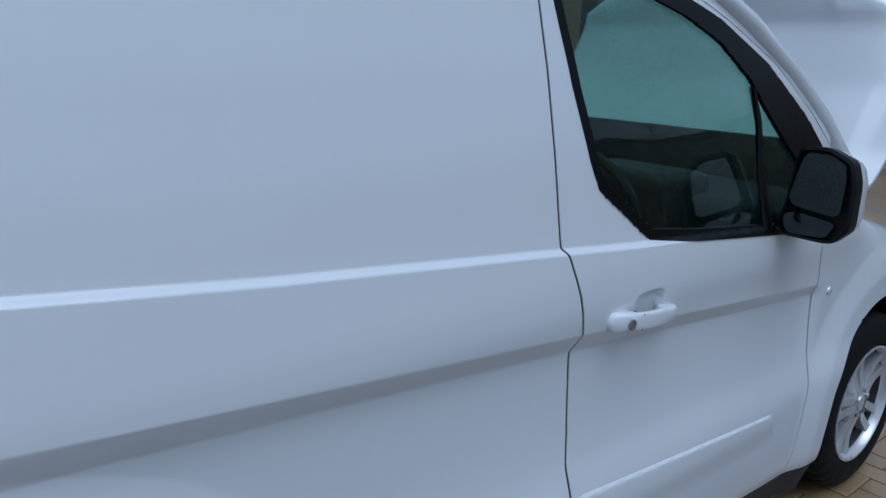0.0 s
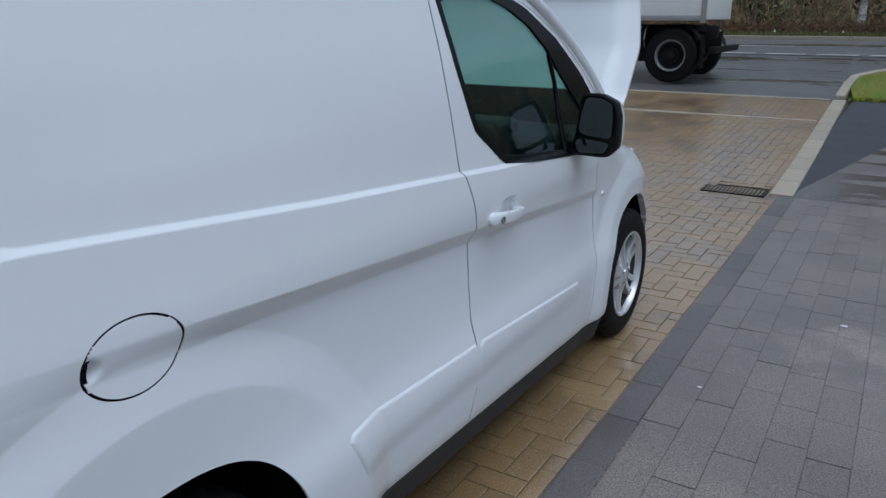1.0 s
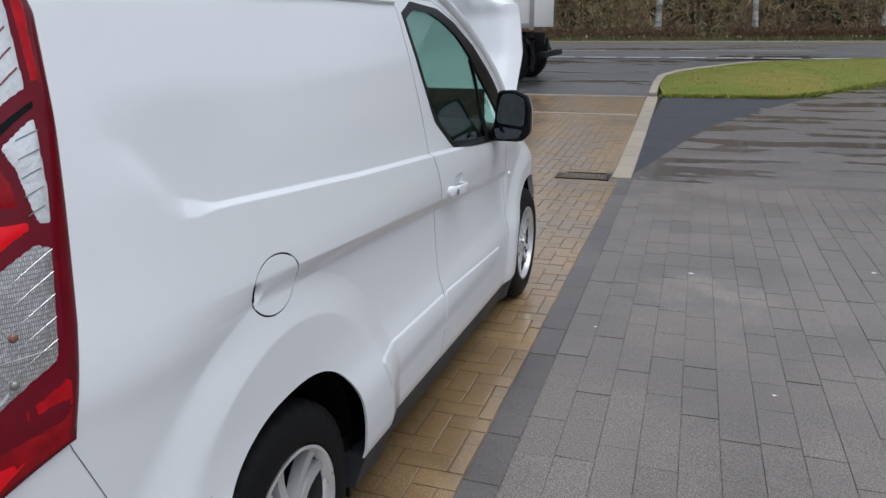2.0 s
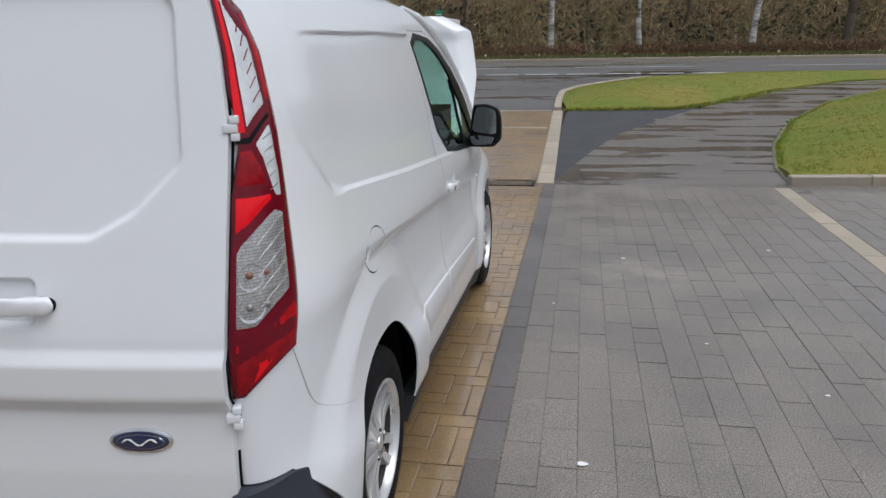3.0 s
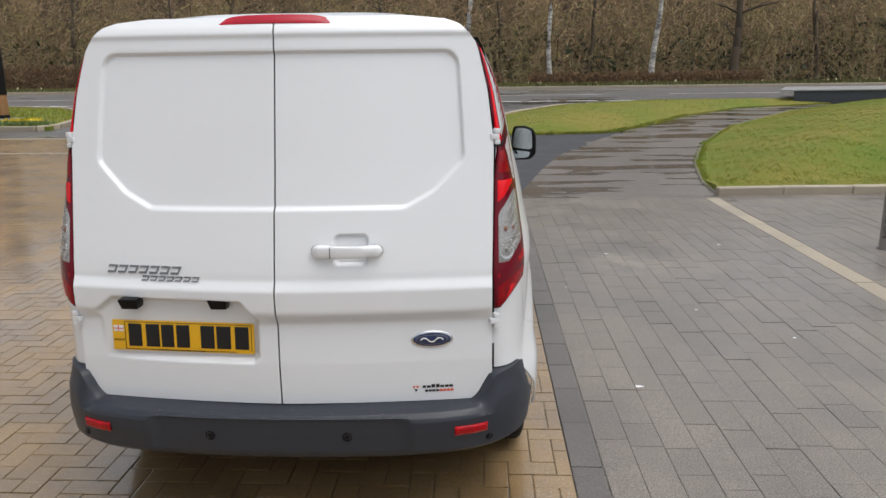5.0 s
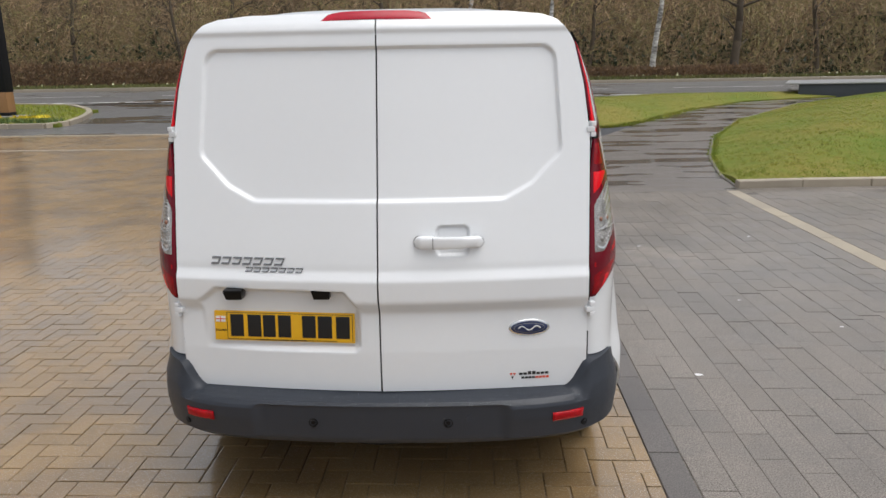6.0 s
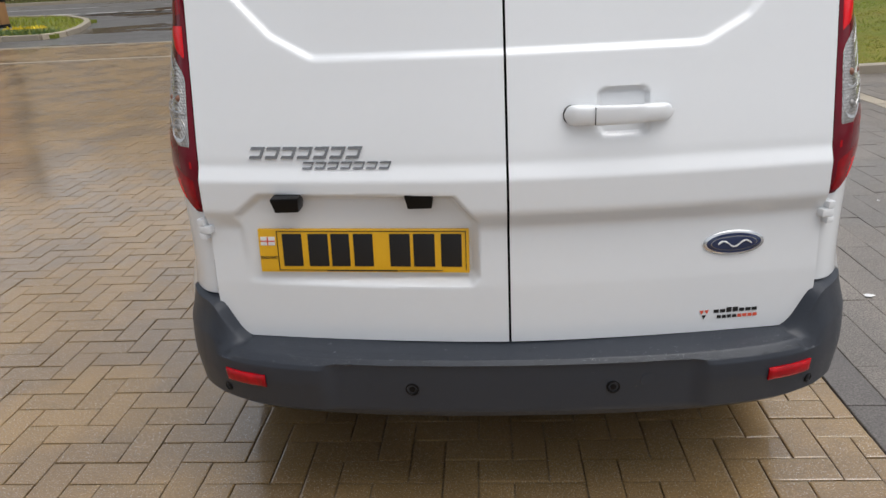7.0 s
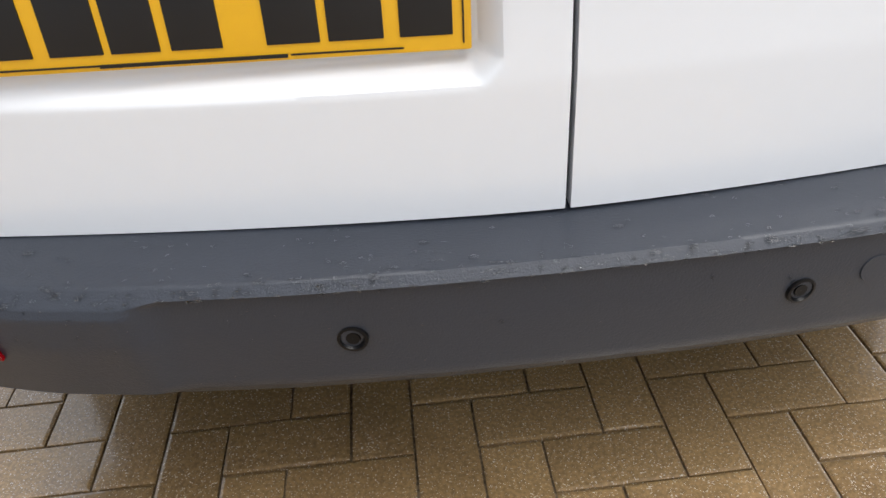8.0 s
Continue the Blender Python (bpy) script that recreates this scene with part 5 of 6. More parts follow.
for sgn in (1, -1):
    mirror_m = Matrix.Diagonal((sgn, 1, 1, 1)) @ Matrix.Translation((0.984, 2.68, 1.164)) @ pose(0, 0, 0, 0, 0, -6)
    bm = bmesh.new()
    cap = bmesh.new()
    rings, outer, n = shell(bm), shell(cap), len(HOUSING)
    for a, first, last in ((rings, 0, 2), (outer, 2, 8)):
        for r0, r1 in zip(a[first:last], a[first + 1:last + 1]):
            for i in range(n):
                (bm if a is rings else cap).faces.new((r0[i], r0[(i + 1) % n], r1[(i + 1) % n], r1[i]))
    cap.faces.new(outer[-1])
    for b in (bm, cap):
        bmesh.ops.delete(b, geom=[v for v in b.verts if not v.link_faces], context="VERTS")
    back = [bm.verts.new(Vector((v.co.x * 0.88, 0.012, v.co.z * 0.90))) for v in rings[0]]
    lip = [bm.verts.new(Vector((v.co.x * 0.92, -0.004, v.co.z * 0.935))) for v in rings[0]]
    for i in range(n):
        j = (i + 1) % n
        bm.faces.new((rings[0][j], rings[0][i], lip[i], lip[j]))
        bm.faces.new((lip[j], lip[i], back[i], back[j]))
    bm.faces.new(back[::-1])
    bmesh.ops.recalc_face_normals(bm, faces=bm.faces[:])
    bmesh.ops.transform(bm, matrix=mirror_m, verts=bm.verts[:])
    bmesh.ops.recalc_face_normals(cap, faces=cap.faces[:])
    bmesh.ops.transform(cap, matrix=mirror_m, verts=cap.verts[:])
    mir = part("door_mirror", bm, MIRRORBLACK, van, "black door mirror with split glass, rain-spotted")
    part("mirror_cap", cap, PAINT, mir, "white painted mirror cap")
    for outline, tilt in ((UPPER_GLASS, -4), (LOWER_GLASS, -14)):
        mid = outline.mean(0)
        gm = mirror_m @ Matrix.Translation((mid[0], 0.003, mid[1])) @ pose(0, 0, 0, tilt)
        bm = bmesh.new()
        front, rear = ([bm.verts.new(gm @ Vector((x - mid[0], y, z - mid[1]))) for x, z in outline] for y in (-0.003, 0.003))
        bm.faces.new(front)
        bm.faces.new(rear[::-1])
        for i in range(len(outline)):
            j = (i + 1) % len(outline)
            bm.faces.new((front[i], rear[i], rear[j], front[j]))
        bmesh.ops.recalc_face_normals(bm, faces=bm.faces[:])
        part("mirror_glass", bm, MIRROR, mir, "mirror glass")
    bm = bmesh.new()
    tube(bm, [(sgn * 0.835, 2.87, 1.070), (sgn * 0.87, 2.80, 1.070), (sgn * 0.925, 2.735, 1.078), (sgn * 0.96, 2.72, 1.105)], [0.05, 0.042, 0.036, 0.045], 12, 0.8)
    part("mirror_arm", bm, MIRRORBLACK, mir, "black mirror arm")
    bm = bmesh.new()
    rx_ = float(side_x(np.array(3.092), np.array(0.82)))
    bmesh.ops.create_uvsphere(bm, u_segments=16, v_segments=10, radius=1.0, matrix=Matrix.Translation((sgn * rx_, 3.092, 0.820)) @ Matrix.Diagonal((0.007, 0.016, 0.013, 1)))
    part("side_repeater", bm, CLEAR, van, "small clear side repeater lamp")

# pillars, windscreen, bonnet, nose
APILLAR = [(0.672, 2.14, 1.752), (0.700, 2.30, 1.716), (0.727, 2.47, 1.655), (0.757, 2.66, 1.563), (0.782, 2.855, 1.445), (0.802, 3.02, 1.325), (0.815, 3.16, 1.195), (0.815, 3.28, 1.06)]
bm = bmesh.new()
tube(bm, APILLAR, [0.016, 0.030, 0.034, 0.034, 0.034, 0.036, 0.042, 0.05], 12, 0.8)
both("a_pillar", bm, PAINT, None, "white windscreen pillar")
ws, wt = np.meshgrid(np.linspace(-1, 1, 24), np.linspace(0, 1, 16), indexing="ij")


def screen(a, t):
    y, z = 2.34 + 0.92 * t + 0.05 * np.sin(math.pi * t), 1.710 - 0.65 * t - 0.05 * np.sin(math.pi * t) * -1
    w = 0.705 + 0.10 * t
    return np.stack([a * w, y - 0.10 * a * a * (0.4 + t), z], -1)


part("windscreen", sheet("windscreen", ws, wt, screen), GLASS, van, "green tinted windscreen")
hs, ht = np.meshgrid(np.linspace(-1, 1, 41), np.linspace(0, 1, 28), indexing="ij")


def bonnet(a, t):
    w = np.interp(t, [0, 0.15, 0.5, 0.85, 1.0], [0.755, 0.785, 0.795, 0.745, 0.56])
    skirt = smooth((np.abs(a) - 0.86) / 0.14)
    y = np.interp(t, [0, 0.1, 0.25, 0.5, 0.75, 1.0], [3.28, 3.36, 3.47, 3.60, 3.67, 3.66]) + 0.06 * np.abs(a) ** 2.5
    z = np.interp(t, [0, 0.1, 0.25, 0.5, 0.75, 1.0], [1.03, 1.06, 1.18, 1.40, 1.61, 1.77])
    ridge = 0.014 * smooth((0.03 - np.abs(np.abs(a) - (0.80 - 0.12 * t))) / 0.05)
    return np.stack([a * w, y + 0.07 * skirt ** 1.5 - ridge, z], -1)


part("bonnet", sheet("bonnet", hs, ht, bonnet, [], 0.02, (0, 1, 0)), PAINT, van, "white bonnet propped wide open")
nx_, nz_ = np.meshgrid(np.linspace(-1, 1, 61), np.linspace(0.24, 0.76, 20), indexing="ij")


def nose(a, z):
    w = 0.735
    y = 4.48 - 0.24 * np.abs(a) ** 3.2 - 0.05 * ((z - 0.45) / 0.3) ** 2
    return np.stack([a * w * (1 - 0.03 * ((z - 0.45) / 0.3) ** 2), y, z], -1)


part("front_bumper", sheet("front_bumper", nx_, nz_, nose, [], 0.05, (0, -1, 0)), PAINT, van, "white front bumper")
bm = bmesh.new()
tube(bm, [(0.795, 3.72, 0.905), (0.745, 3.92, 0.83), (0.670, 4.10, 0.76), (0.56, 4.25, 0.71)], [0.012, 0.036, 0.050, 0.03], 12, 1.2)
both("headlight", bm, CLEAR, None, "clear headlight lens")
bm = bmesh.new()
box(bm, -0.70, 0.70, 3.35, 4.2, 0.42, 0.80, 0.02)
part("engine_bay", bm, SHUT, van, "dark engine bay under the raised bonnet")

# cabin
bm = bmesh.new()
box(bm, -0.74, 0.74, 2.76, 3.24, 0.68, 1.09, 0.06, None, 3)
box(bm, 0.20, 0.58, 2.66, 2.90, 0.90, 1.15, 0.05, None, 3)
part("dashboard", bm, CABIN, van, "dark moulded dashboard")
bm = bmesh.new()
ring = [Vector((0.39 + 0.185 * math.cos(2 * math.pi * k / 32), 2.535 - 0.07 * math.sin(2 * math.pi * k / 32), 1.050 + 0.172 * math.sin(2 * math.pi * k / 32))) for k in range(33)]
tube(bm, ring, 0.016, 8)
box(bm, 0.32, 0.46, 2.525, 2.585, 1.00, 1.10, 0.02)
tube(bm, [(0.22, 2.545, 1.05), (0.56, 2.545, 1.05)], 0.018, 8)
tube(bm, [(0.39, 2.555, 1.05), (0.39, 2.74, 0.98)], 0.03, 8)
part("steering_wheel", bm, CABIN, van, "black steering wheel")
for cx0, cx1 in ((0.14, 0.66), (-0.66, 0.06)):
    bm = bmesh.new()
    box(bm, cx0, cx1, 2.02, 2.53, 0.56, 0.72, 0.05, None, 3)
    part("seat_cushion", bm, FABRIC, van, "charcoal fabric seat cushion")
    bm = bmesh.new()
    box(bm, cx0, cx1, -0.06, 0.06, 0.0, 0.58, 0.05, pose(0, 2.07, 0.68, 14, 0, 0), 3)
    part("seat_back", bm, FABRIC, van, "charcoal fabric seat back")
    for hx in ([0.40] if cx0 > 0 else [-0.15, -0.47]):
        bm = bmesh.new()
        box(bm, hx - 0.11, hx + 0.11, 1.885, 1.965, 1.26, 1.42, 0.035, None, 3)
        part("headrest", bm, FABRIC, van, "charcoal headrest")
bm = bmesh.new()
box(bm, -0.68, 0.68, 1.905, 1.92, 0.38, 1.62)
part("bulkhead", bm, CABIN, van, "dark grey cabin bulkhead")
bm = bmesh.new()
box(bm, -0.66, 0.66, 1.90, 2.34, 1.655, 1.675)
part("headliner", bm, CABIN, van, "grey cabin headliner")

bm = bmesh.new()
box(bm, -0.70, 0.70, 3.245, 3.275, 1.03, 1.235, 0.01)
part("scuttle_panel", bm, CABIN, van, "dark scuttle behind the windscreen")
# added block, its lighter grey standing in for a pale reflection
bm = bmesh.new()
box(bm, -0.14, 0.16, 2.80, 2.95, 0.80, 1.135, 0.05, None, 3)
part("centre_console", bm, PODGREY, van, "grey block added for a pale reflection over the dashboard")
bm = bmesh.new()
box(bm, -0.11, 0.13, 2.50, 2.535, 1.47, 1.545, 0.02, None, 3)
tube(bm, [(0.01, 2.53, 1.53), (0.01, 2.56, 1.60)], 0.012, 6)
part("interior_mirror", bm, CABIN, van, "black interior mirror")


# rain beads on the rear bumper
def beads(name, spots, parent, label):
    unit = bmesh.new()
    bmesh.ops.create_icosphere(unit, subdivisions=1, radius=1.0)
    uv = np.array([v.co[:] for v in unit.verts])
    uf = np.array([[v.index for v in f.verts] for f in unit.faces])
    unit.free()
    V = np.concatenate([uv * np.array(r) + np.array(p) for p, r in spots])
    F = np.concatenate([uf + len(uv) * i for i in range(len(spots))])
    me = bpy.data.meshes.new(name)
    me.from_pydata(V.tolist(), [], F.tolist())
    ob = part(name, me, WATER, parent, label)
    ob["kind"] = "stuff"
    return ob


rb = random.Random(21)
spots = []
for k in range(900):
    s, b = rb.uniform(-0.78, 0.78), rb.choice([rb.uniform(0.2, 3.2), rb.uniform(1.5, 2.9), rb.uniform(2.3, 3.0), rb.uniform(3.2, 6.5)])
    if b > 3.2 and rb.random() < 0.5:
        continue
    r = rb.uniform(0.0010, 0.0030) * (1.6 if rb.random() < 0.15 and b < 3 else 1)
    spots.append((bumper_bm_at(s, b), (r * rb.uniform(1, 2.2), r * 1.1, r * 0.5) if b < 3 else (r * 0.8, r * 0.5, r * rb.uniform(0.8, 1.4))))
beads("rain_bead", spots, bumper_ob, "clear rain beads")


# ---- kerbs, drain, markings ----
def along(points, step):
    """Places and directions every step metres along a line in plan."""
    P = [Vector((x, y)) for x, y in points]
    out, carry = [], 0.0
    for a, b in zip(P, P[1:]):
        d = (b - a).length
        t = carry
        while t < d:
            out.append((a + (b - a) * (t / d), (b - a).normalized()))
            t += step
        carry = t - d
    return out


def kerb_run(points, width, height, length, mat, label, sink=0.10, name="kerb", base=0.0):
    """A run of kerb stones, each a piece of its own."""
    k = thing(name, label, "kerb", kind="structure")
    spots = along(points, length)
    for (p, d), (q, _) in zip(spots, spots[1:]):
        bm = bmesh.new()
        dd = (q - p)
        L, dv = dd.length, dd.normalized()
        z0, z1 = float(rise(p.y)), float(rise(q.y))
        box(bm, 0.003, L - 0.003, -width / 2, width / 2, -sink, height, min(0.012, height * 0.4 + 0.004), None, 1)
        m = Matrix.Translation((p.x, p.y, z0 + base)) @ Matrix.Rotation(math.atan2(dv.y, dv.x), 4, "Z") @ Matrix.Rotation(-math.atan2(z1 - z0, L), 4, "Y")
        bmesh.ops.transform(bm, matrix=m, verts=bm.verts[:])
        part("kerb_stone", bm, mat, k, smooth=False)
    return k


kerb_run([(1.105, 7.27), (1.08, 9.5), (1.03, 13.9)], 0.20, 0.012, 0.60, KERBSTONE, "flush cream kerb stones along the drive")
kerb_run([(1.02, 13.95), (1.0, 15.5), (1.04, 17.0), (1.44, 18.2), (2.96, 20.42), (6, 21.75), (14, 22.05), (26, 22.2)], 0.15, 0.075, 0.60, KERBSTONE, "raised cream kerb stones round the lawn corner")
kerb_run([(3.80, 7.42), (3.86, 7.49), (6.0, 7.53), (9.5, 7.88), (12, 8.4)], 0.13, 0.105, 0.90, KERBSTONE, "raised cream kerb stones at the foot of the mound")
kerb_run([(3.84, 7.52), (3.90, 8.4), (4.22, 10.0), (5.02, 12.4), (6.46, 15.2), (9.15, 18.6), (13.0, 20.35)], 0.05, 0.022, 0.9, SETT, "thin grey edging along the footpath", name="path_edging")
kerb_run([(-13.8, 11.75), (0.94, 11.75)], 0.11, 0.004, 0.866, KERBSTONE, "pale flush strip across the block paving", name="paving_strip")
kerb_run([(-13.8, 13.92), (0.91, 13.92)], 0.11, 0.006, 0.8645, KERBSTONE, "pale flush strip at the end of the drive", name="paving_strip")
kerb_run([(-40, 15.5), (-9.9, 15.5), (-10.2, 17.2), (-10.9, 19.0), (-12.5, 20.9), (-15.5, 21.8), (-40, 22.0)], 0.15, 0.10, 0.9, KERBSTONE, "raised pale kerb round the grass island")
kerb_run([(-60, 30.5), (60, 30.5)], 0.15, 0.12, 3.0, KERBSTONE, "far kerb of the main road")

drain = thing("drain_grate", "black iron drain grate set flush in block paving", "drain", (0, 0, 0))
bm = bmesh.new()
for a in ((0.425, 0.985, 7.125, 7.145), (0.425, 0.985, 7.455, 7.475), (0.425, 0.447, 7.145, 7.455), (0.963, 0.985, 7.145, 7.455)):
    box(bm, *a, -0.02, 0.008, 0.002)
part("frame", bm, TRIM, drain, "black iron frame")
for k in range(15):
    bm = bmesh.new()
    x = 0.462 + k * 0.0345
    box(bm, x, x + 0.015, 7.145, 7.455, -0.02, 0.006, 0.002, None, 1)
    part("bar", bm, TRIM, drain)
# near-black plate that stands in for the shade below the bars
bm = bmesh.new()
box(bm, 0.44, 0.97, 7.14, 7.46, -0.008, -0.006)
part("sump", bm, SHUT, drain, "near-black plate painting the shaded hollow below the bars")


def dashes(y0, x0, x1, length, gap, width, slope=0.0, label=""):
    t = thing("road_marking", label, "road marking", kind="structure")
    x = x0
    while x < x1:
        bm = bmesh.new()
        z = lambda yy: float(rise(yy)) + 0.012
        ys = y0 + slope * (x - x0)
        vs = [bm.verts.new((a, b, z(b))) for a, b in ((x, ys), (x + length, ys + slope * length), (x + length, ys + slope * length + width), (x, ys + width))]
        bm.faces.new(vs)
        part("dash", bm, ROADPAINT, t, smooth=False)
        x += length + gap


dashes(22.35, -24, 5.0, 1.0, 0.25, 0.22, label="broken white give-way line across the junction")
dashes(25.6, -50, 40, 4.0, 2.4, 0.14, label="broken white centre line on the main road")

# spots of dirt and chewing gum on the setts
for x, y, r in ((1.540, 1.30, 0.022), (1.84, 4.22, 0.018), (2.96, 4.58, 0.018), (2.2, 2.6, 0.010), (1.36, 3.14, 0.010), (2.65, 2.05, 0.012)):
    bm = bmesh.new()
    vs = [bm.verts.new((x + r * (1 + 0.2 * math.sin(3 * a + x * 9)) * math.cos(a), y + 0.7 * r * math.sin(a), 0.0062)) for a in [2 * math.pi * k / 14 for k in range(14)]]
    bm.faces.new(vs)
    tagged(part("gum_spot", bm, WHITEPRINT, None, "", False), "pale trodden gum spot on grey setts", "spot", "gum spots on the paving")

# steel post at the edge of the forecourt
post = thing("steel_bollard", "brushed steel bollard with black lettering on setts", "bollard", (4.42, 4.42, 0))
STEEL = material("brushed_steel", (0.36, 0.35, 0.33), 0.38, 0.85, scale=6, fine=90, stretch=(1, 1, 12))
bm = bmesh.new()
lathe(bm, [(0.0, 0.072), (0.02, 0.070), (0.02, 0.058), (0.95, 0.058), (0.985, 0.05), (1.0, 0.0005)], pose(0, 0, 0, 0, -90, 0), 28)
part("tube", bm, STEEL, post)
lettering("NO PARKING", 0.075, pose(-0.022, -0.060, 0.34, 0, -90, 0), BLACKPRINT, post, "lettering")

# ---- the lorry in the side road ----
LORRYWHITE = material("lorry_white_panel", (0.74, 0.74, 0.73), 0.4, second=(0.64, 0.64, 0.62), scale=2, fine=30, rough_var=0.1)
GALV = material("galvanised_rail", (0.42, 0.42, 0.42), 0.4, 0.6, second=(0.32, 0.32, 0.32), scale=5, fine=60)
CHASSIS = material("black_chassis", (0.008, 0.008, 0.009), 0.6, scale=6, spec=0.25)
gz = 0.33
lorry = thing("lorry", "white dropside lorry with black chassis and silver side guards", "lorry", (0, 0, 0))
LX = -1.60
bm = bmesh.new()
box(bm, LX - 3.3, LX + 0.10, 15.0, 17.35, 1.52, 2.16, 0.02)
lorry_body = part("load_body", bm, LORRYWHITE, lorry, "white panelled load body")
bm = bmesh.new()
box(bm, LX - 3.3, LX + 0.12, 14.985, 15.03, 1.50, 1.60, 0.01)
part("lower_rail", bm, GALV, lorry_body, "silver lower body rail")
bm = bmesh.new()
box(bm, LX + 0.03, LX + 0.12, 14.98, 15.05, 1.46, 2.17, 0.012)
part("corner_post", bm, GALV, lorry_body)
bm = bmesh.new()
box(bm, LX - 2.55, LX - 2.52, 14.992, 15.01, 1.60, 2.14, 0.002)
part("panel_joint", bm, GALV, lorry_body)
bm = bmesh.new()
box(bm, LX - 4.1, LX - 0.2, 15.7, 16.7, 1.05, 1.42, 0.02)
part("chassis_frame", bm, CHASSIS, lorry, "black chassis rails")
for z0, z1, x1 in ((1.34, 1.47, -2.05), (1.02, 1.14, -1.12), (0.66, 0.79, -1.12)):
    bm = bmesh.new()
    box(bm, LX - 3.2, LX + x1, 15.02, 15.05, z0, z1, 0.008)
    part("side_guard", bm, GALV, lorry, "silver side guard rail")
for x in (-3.1, -2.2, -2.05):
    bm = bmesh.new()
    box(bm, LX + x, LX + x + 0.05, 15.05, 15.09, 0.64, 1.50, 0.006)
    part("guard_upright", bm, GALV, lorry)
bm = bmesh.new()
lathe(bm, [(0, 0.001), (0, 0.21), (0.02, 0.23), (0.52, 0.23), (0.54, 0.21), (0.54, 0.001)], pose(LX - 1.55, 15.35, 1.16), 24)
tank = part("air_tank", bm, CHASSIS, lorry, "dark ribbed tank")
for k in range(5):
    bm = bmesh.new()
    lathe(bm, [(0.0, 0.225), (0.0, 0.242), (0.02, 0.242), (0.02, 0.225)], pose(LX - 1.52 + 0.115 * k, 15.35, 1.16), 24)
    part("tank_strap", bm, GALV, tank, "pale metal strap")
bm = bmesh.new()
box(bm, LX - 1.55, LX - 0.85, 15.2, 15.6, 0.72, 1.0, 0.04)
part("fuel_tank", bm, CHASSIS, lorry, "dark lower tank")
for x, yw in ((-0.50, 15.06), (-3.70, 15.06), (-0.50, 16.96), (-3.70, 16.96)):
    w = new("wheel")
    w.parent = lorry
    bm = bmesh.new()
    m = Matrix.Translation((LX + x, yw, gz + 0.52)) @ pose(0, 0, 0, 0, 0, -90)
    lathe(bm, [(0.02, 0.30), (0.0, 0.34), (0.0, 0.47), (-0.04, 0.515), (-0.26, 0.515), (-0.30, 0.47), (-0.30, 0.30), (0.02, 0.30)], m, 40)
    bmesh.ops.recalc_face_normals(bm, faces=bm.faces[:])
    part("tyre", bm, RUBBER, w, "black lorry tyre")
    bm = bmesh.new()
    lathe(bm, [(0.0, 0.30), (-0.02, 0.285), (-0.12, 0.27), (-0.13, 0.18), (-0.09, 0.16), (-0.09, 0.09), (-0.02, 0.085), (-0.01, 0.001)], m, 30)
    part("rim", bm, CHASSIS, w, "dark wheel centre")
    bm = bmesh.new()
    lathe(bm, [(0.004, 0.305), (0.006, 0.285), (-0.03, 0.262), (-0.06, 0.258)], m, 36)
    part("rim_flange", bm, GALV, w, "pale metal rim flange")
    for k in range(8):
        bm = bmesh.new()
        a = 2 * math.pi * k / 8
        bmesh.ops.create_cone(bm, cap_ends=True, segments=10, radius1=0.017, radius2=0.013, depth=0.02, matrix=m @ pose(-0.095, 0.205 * math.cos(a), 0.205 * math.sin(a), 0, 90, 0))
        part("wheel_stud", bm, CHASSIS, w, "dark wheel stud")
    bm = bmesh.new()
    ring0, ring1 = [], []
    for k in range(15):
        a = math.pi * k / 14
        c = Vector((LX + x + 0.60 * math.cos(a), yw, gz + 0.54 + 0.58 * math.sin(a)))
        ring0.append(bm.verts.new(c))
        ring1.append(bm.verts.new(c + Vector((0, 0.35, 0))))
    for k in range(14):
        bm.faces.new((ring0[k], ring0[k + 1], ring1[k + 1], ring1[k]))
    part("mudguard", bm, CHASSIS, w, "black mudguard")
bm = bmesh.new()
box(bm, LX + 0.06, LX + 0.075, 15.05, 15.40, 0.62, 1.25, 0.003)
part("mud_flap", bm, RUBBER, lorry, "black mud flap")
bm = bmesh.new()
box(bm, LX + 0.20, LX + 0.34, 15.15, 17.3, 0.90, 1.02, 0.02)
box(bm, LX - 0.2, LX + 0.26, 15.9, 16.0, 0.95, 1.3, 0.01)
part("rear_bar", bm, CHASSIS, lorry, "black rear underrun bar")
bm = bmesh.new()
box(bm, LX + 0.10, LX + 0.30, 15.25, 15.45, 1.18, 1.42, 0.03)
part("rear_lamp", bm, CHASSIS, lorry, "dark rear lamp cluster")
bm = bmesh.new()
box(bm, LX - 4.30, LX - 3.36, 15.05, 17.3, 0.95, 2.14, 0.12, None, 3)
cab = part("cab", bm, LORRYWHITE, lorry, "white lorry cab")
bm = bmesh.new()
box(bm, LX - 4.18, LX - 3.55, 15.04, 15.06, 1.55, 2.0, 0.008)
part("cab_window", bm, TRIM, cab, "dark cab side window")
bm = bmesh.new()
box(bm, LX - 3.1, LX - 2.9, 14.994, 15.0, 1.78, 1.84, 0.002)
part("body_mark", bm, BLACKPRINT, lorry_body, "small black bar")
for x in (-2.0, -0.9, 0.06):
    bm = bmesh.new()
    box(bm, LX + x - 0.04, LX + x + 0.04, 14.99, 15.02, 1.43, 1.47, 0.008)
    part("marker_lamp", bm, AMBER, lorry, "amber marker lamp")

# ---- far side: slab, sign, totem ----
slab = thing("retaining_wall", "low dark grey wall with pale wet top behind the mound", "wall", (0, 0, 0))
bm = bmesh.new()
box(bm, 9.95, 16.0, 20.5, 24.0, 0.40, 0.93, 0.01)
for v in bm.verts:
    v.co.x += 0.43 * (v.co.y - 20.45)
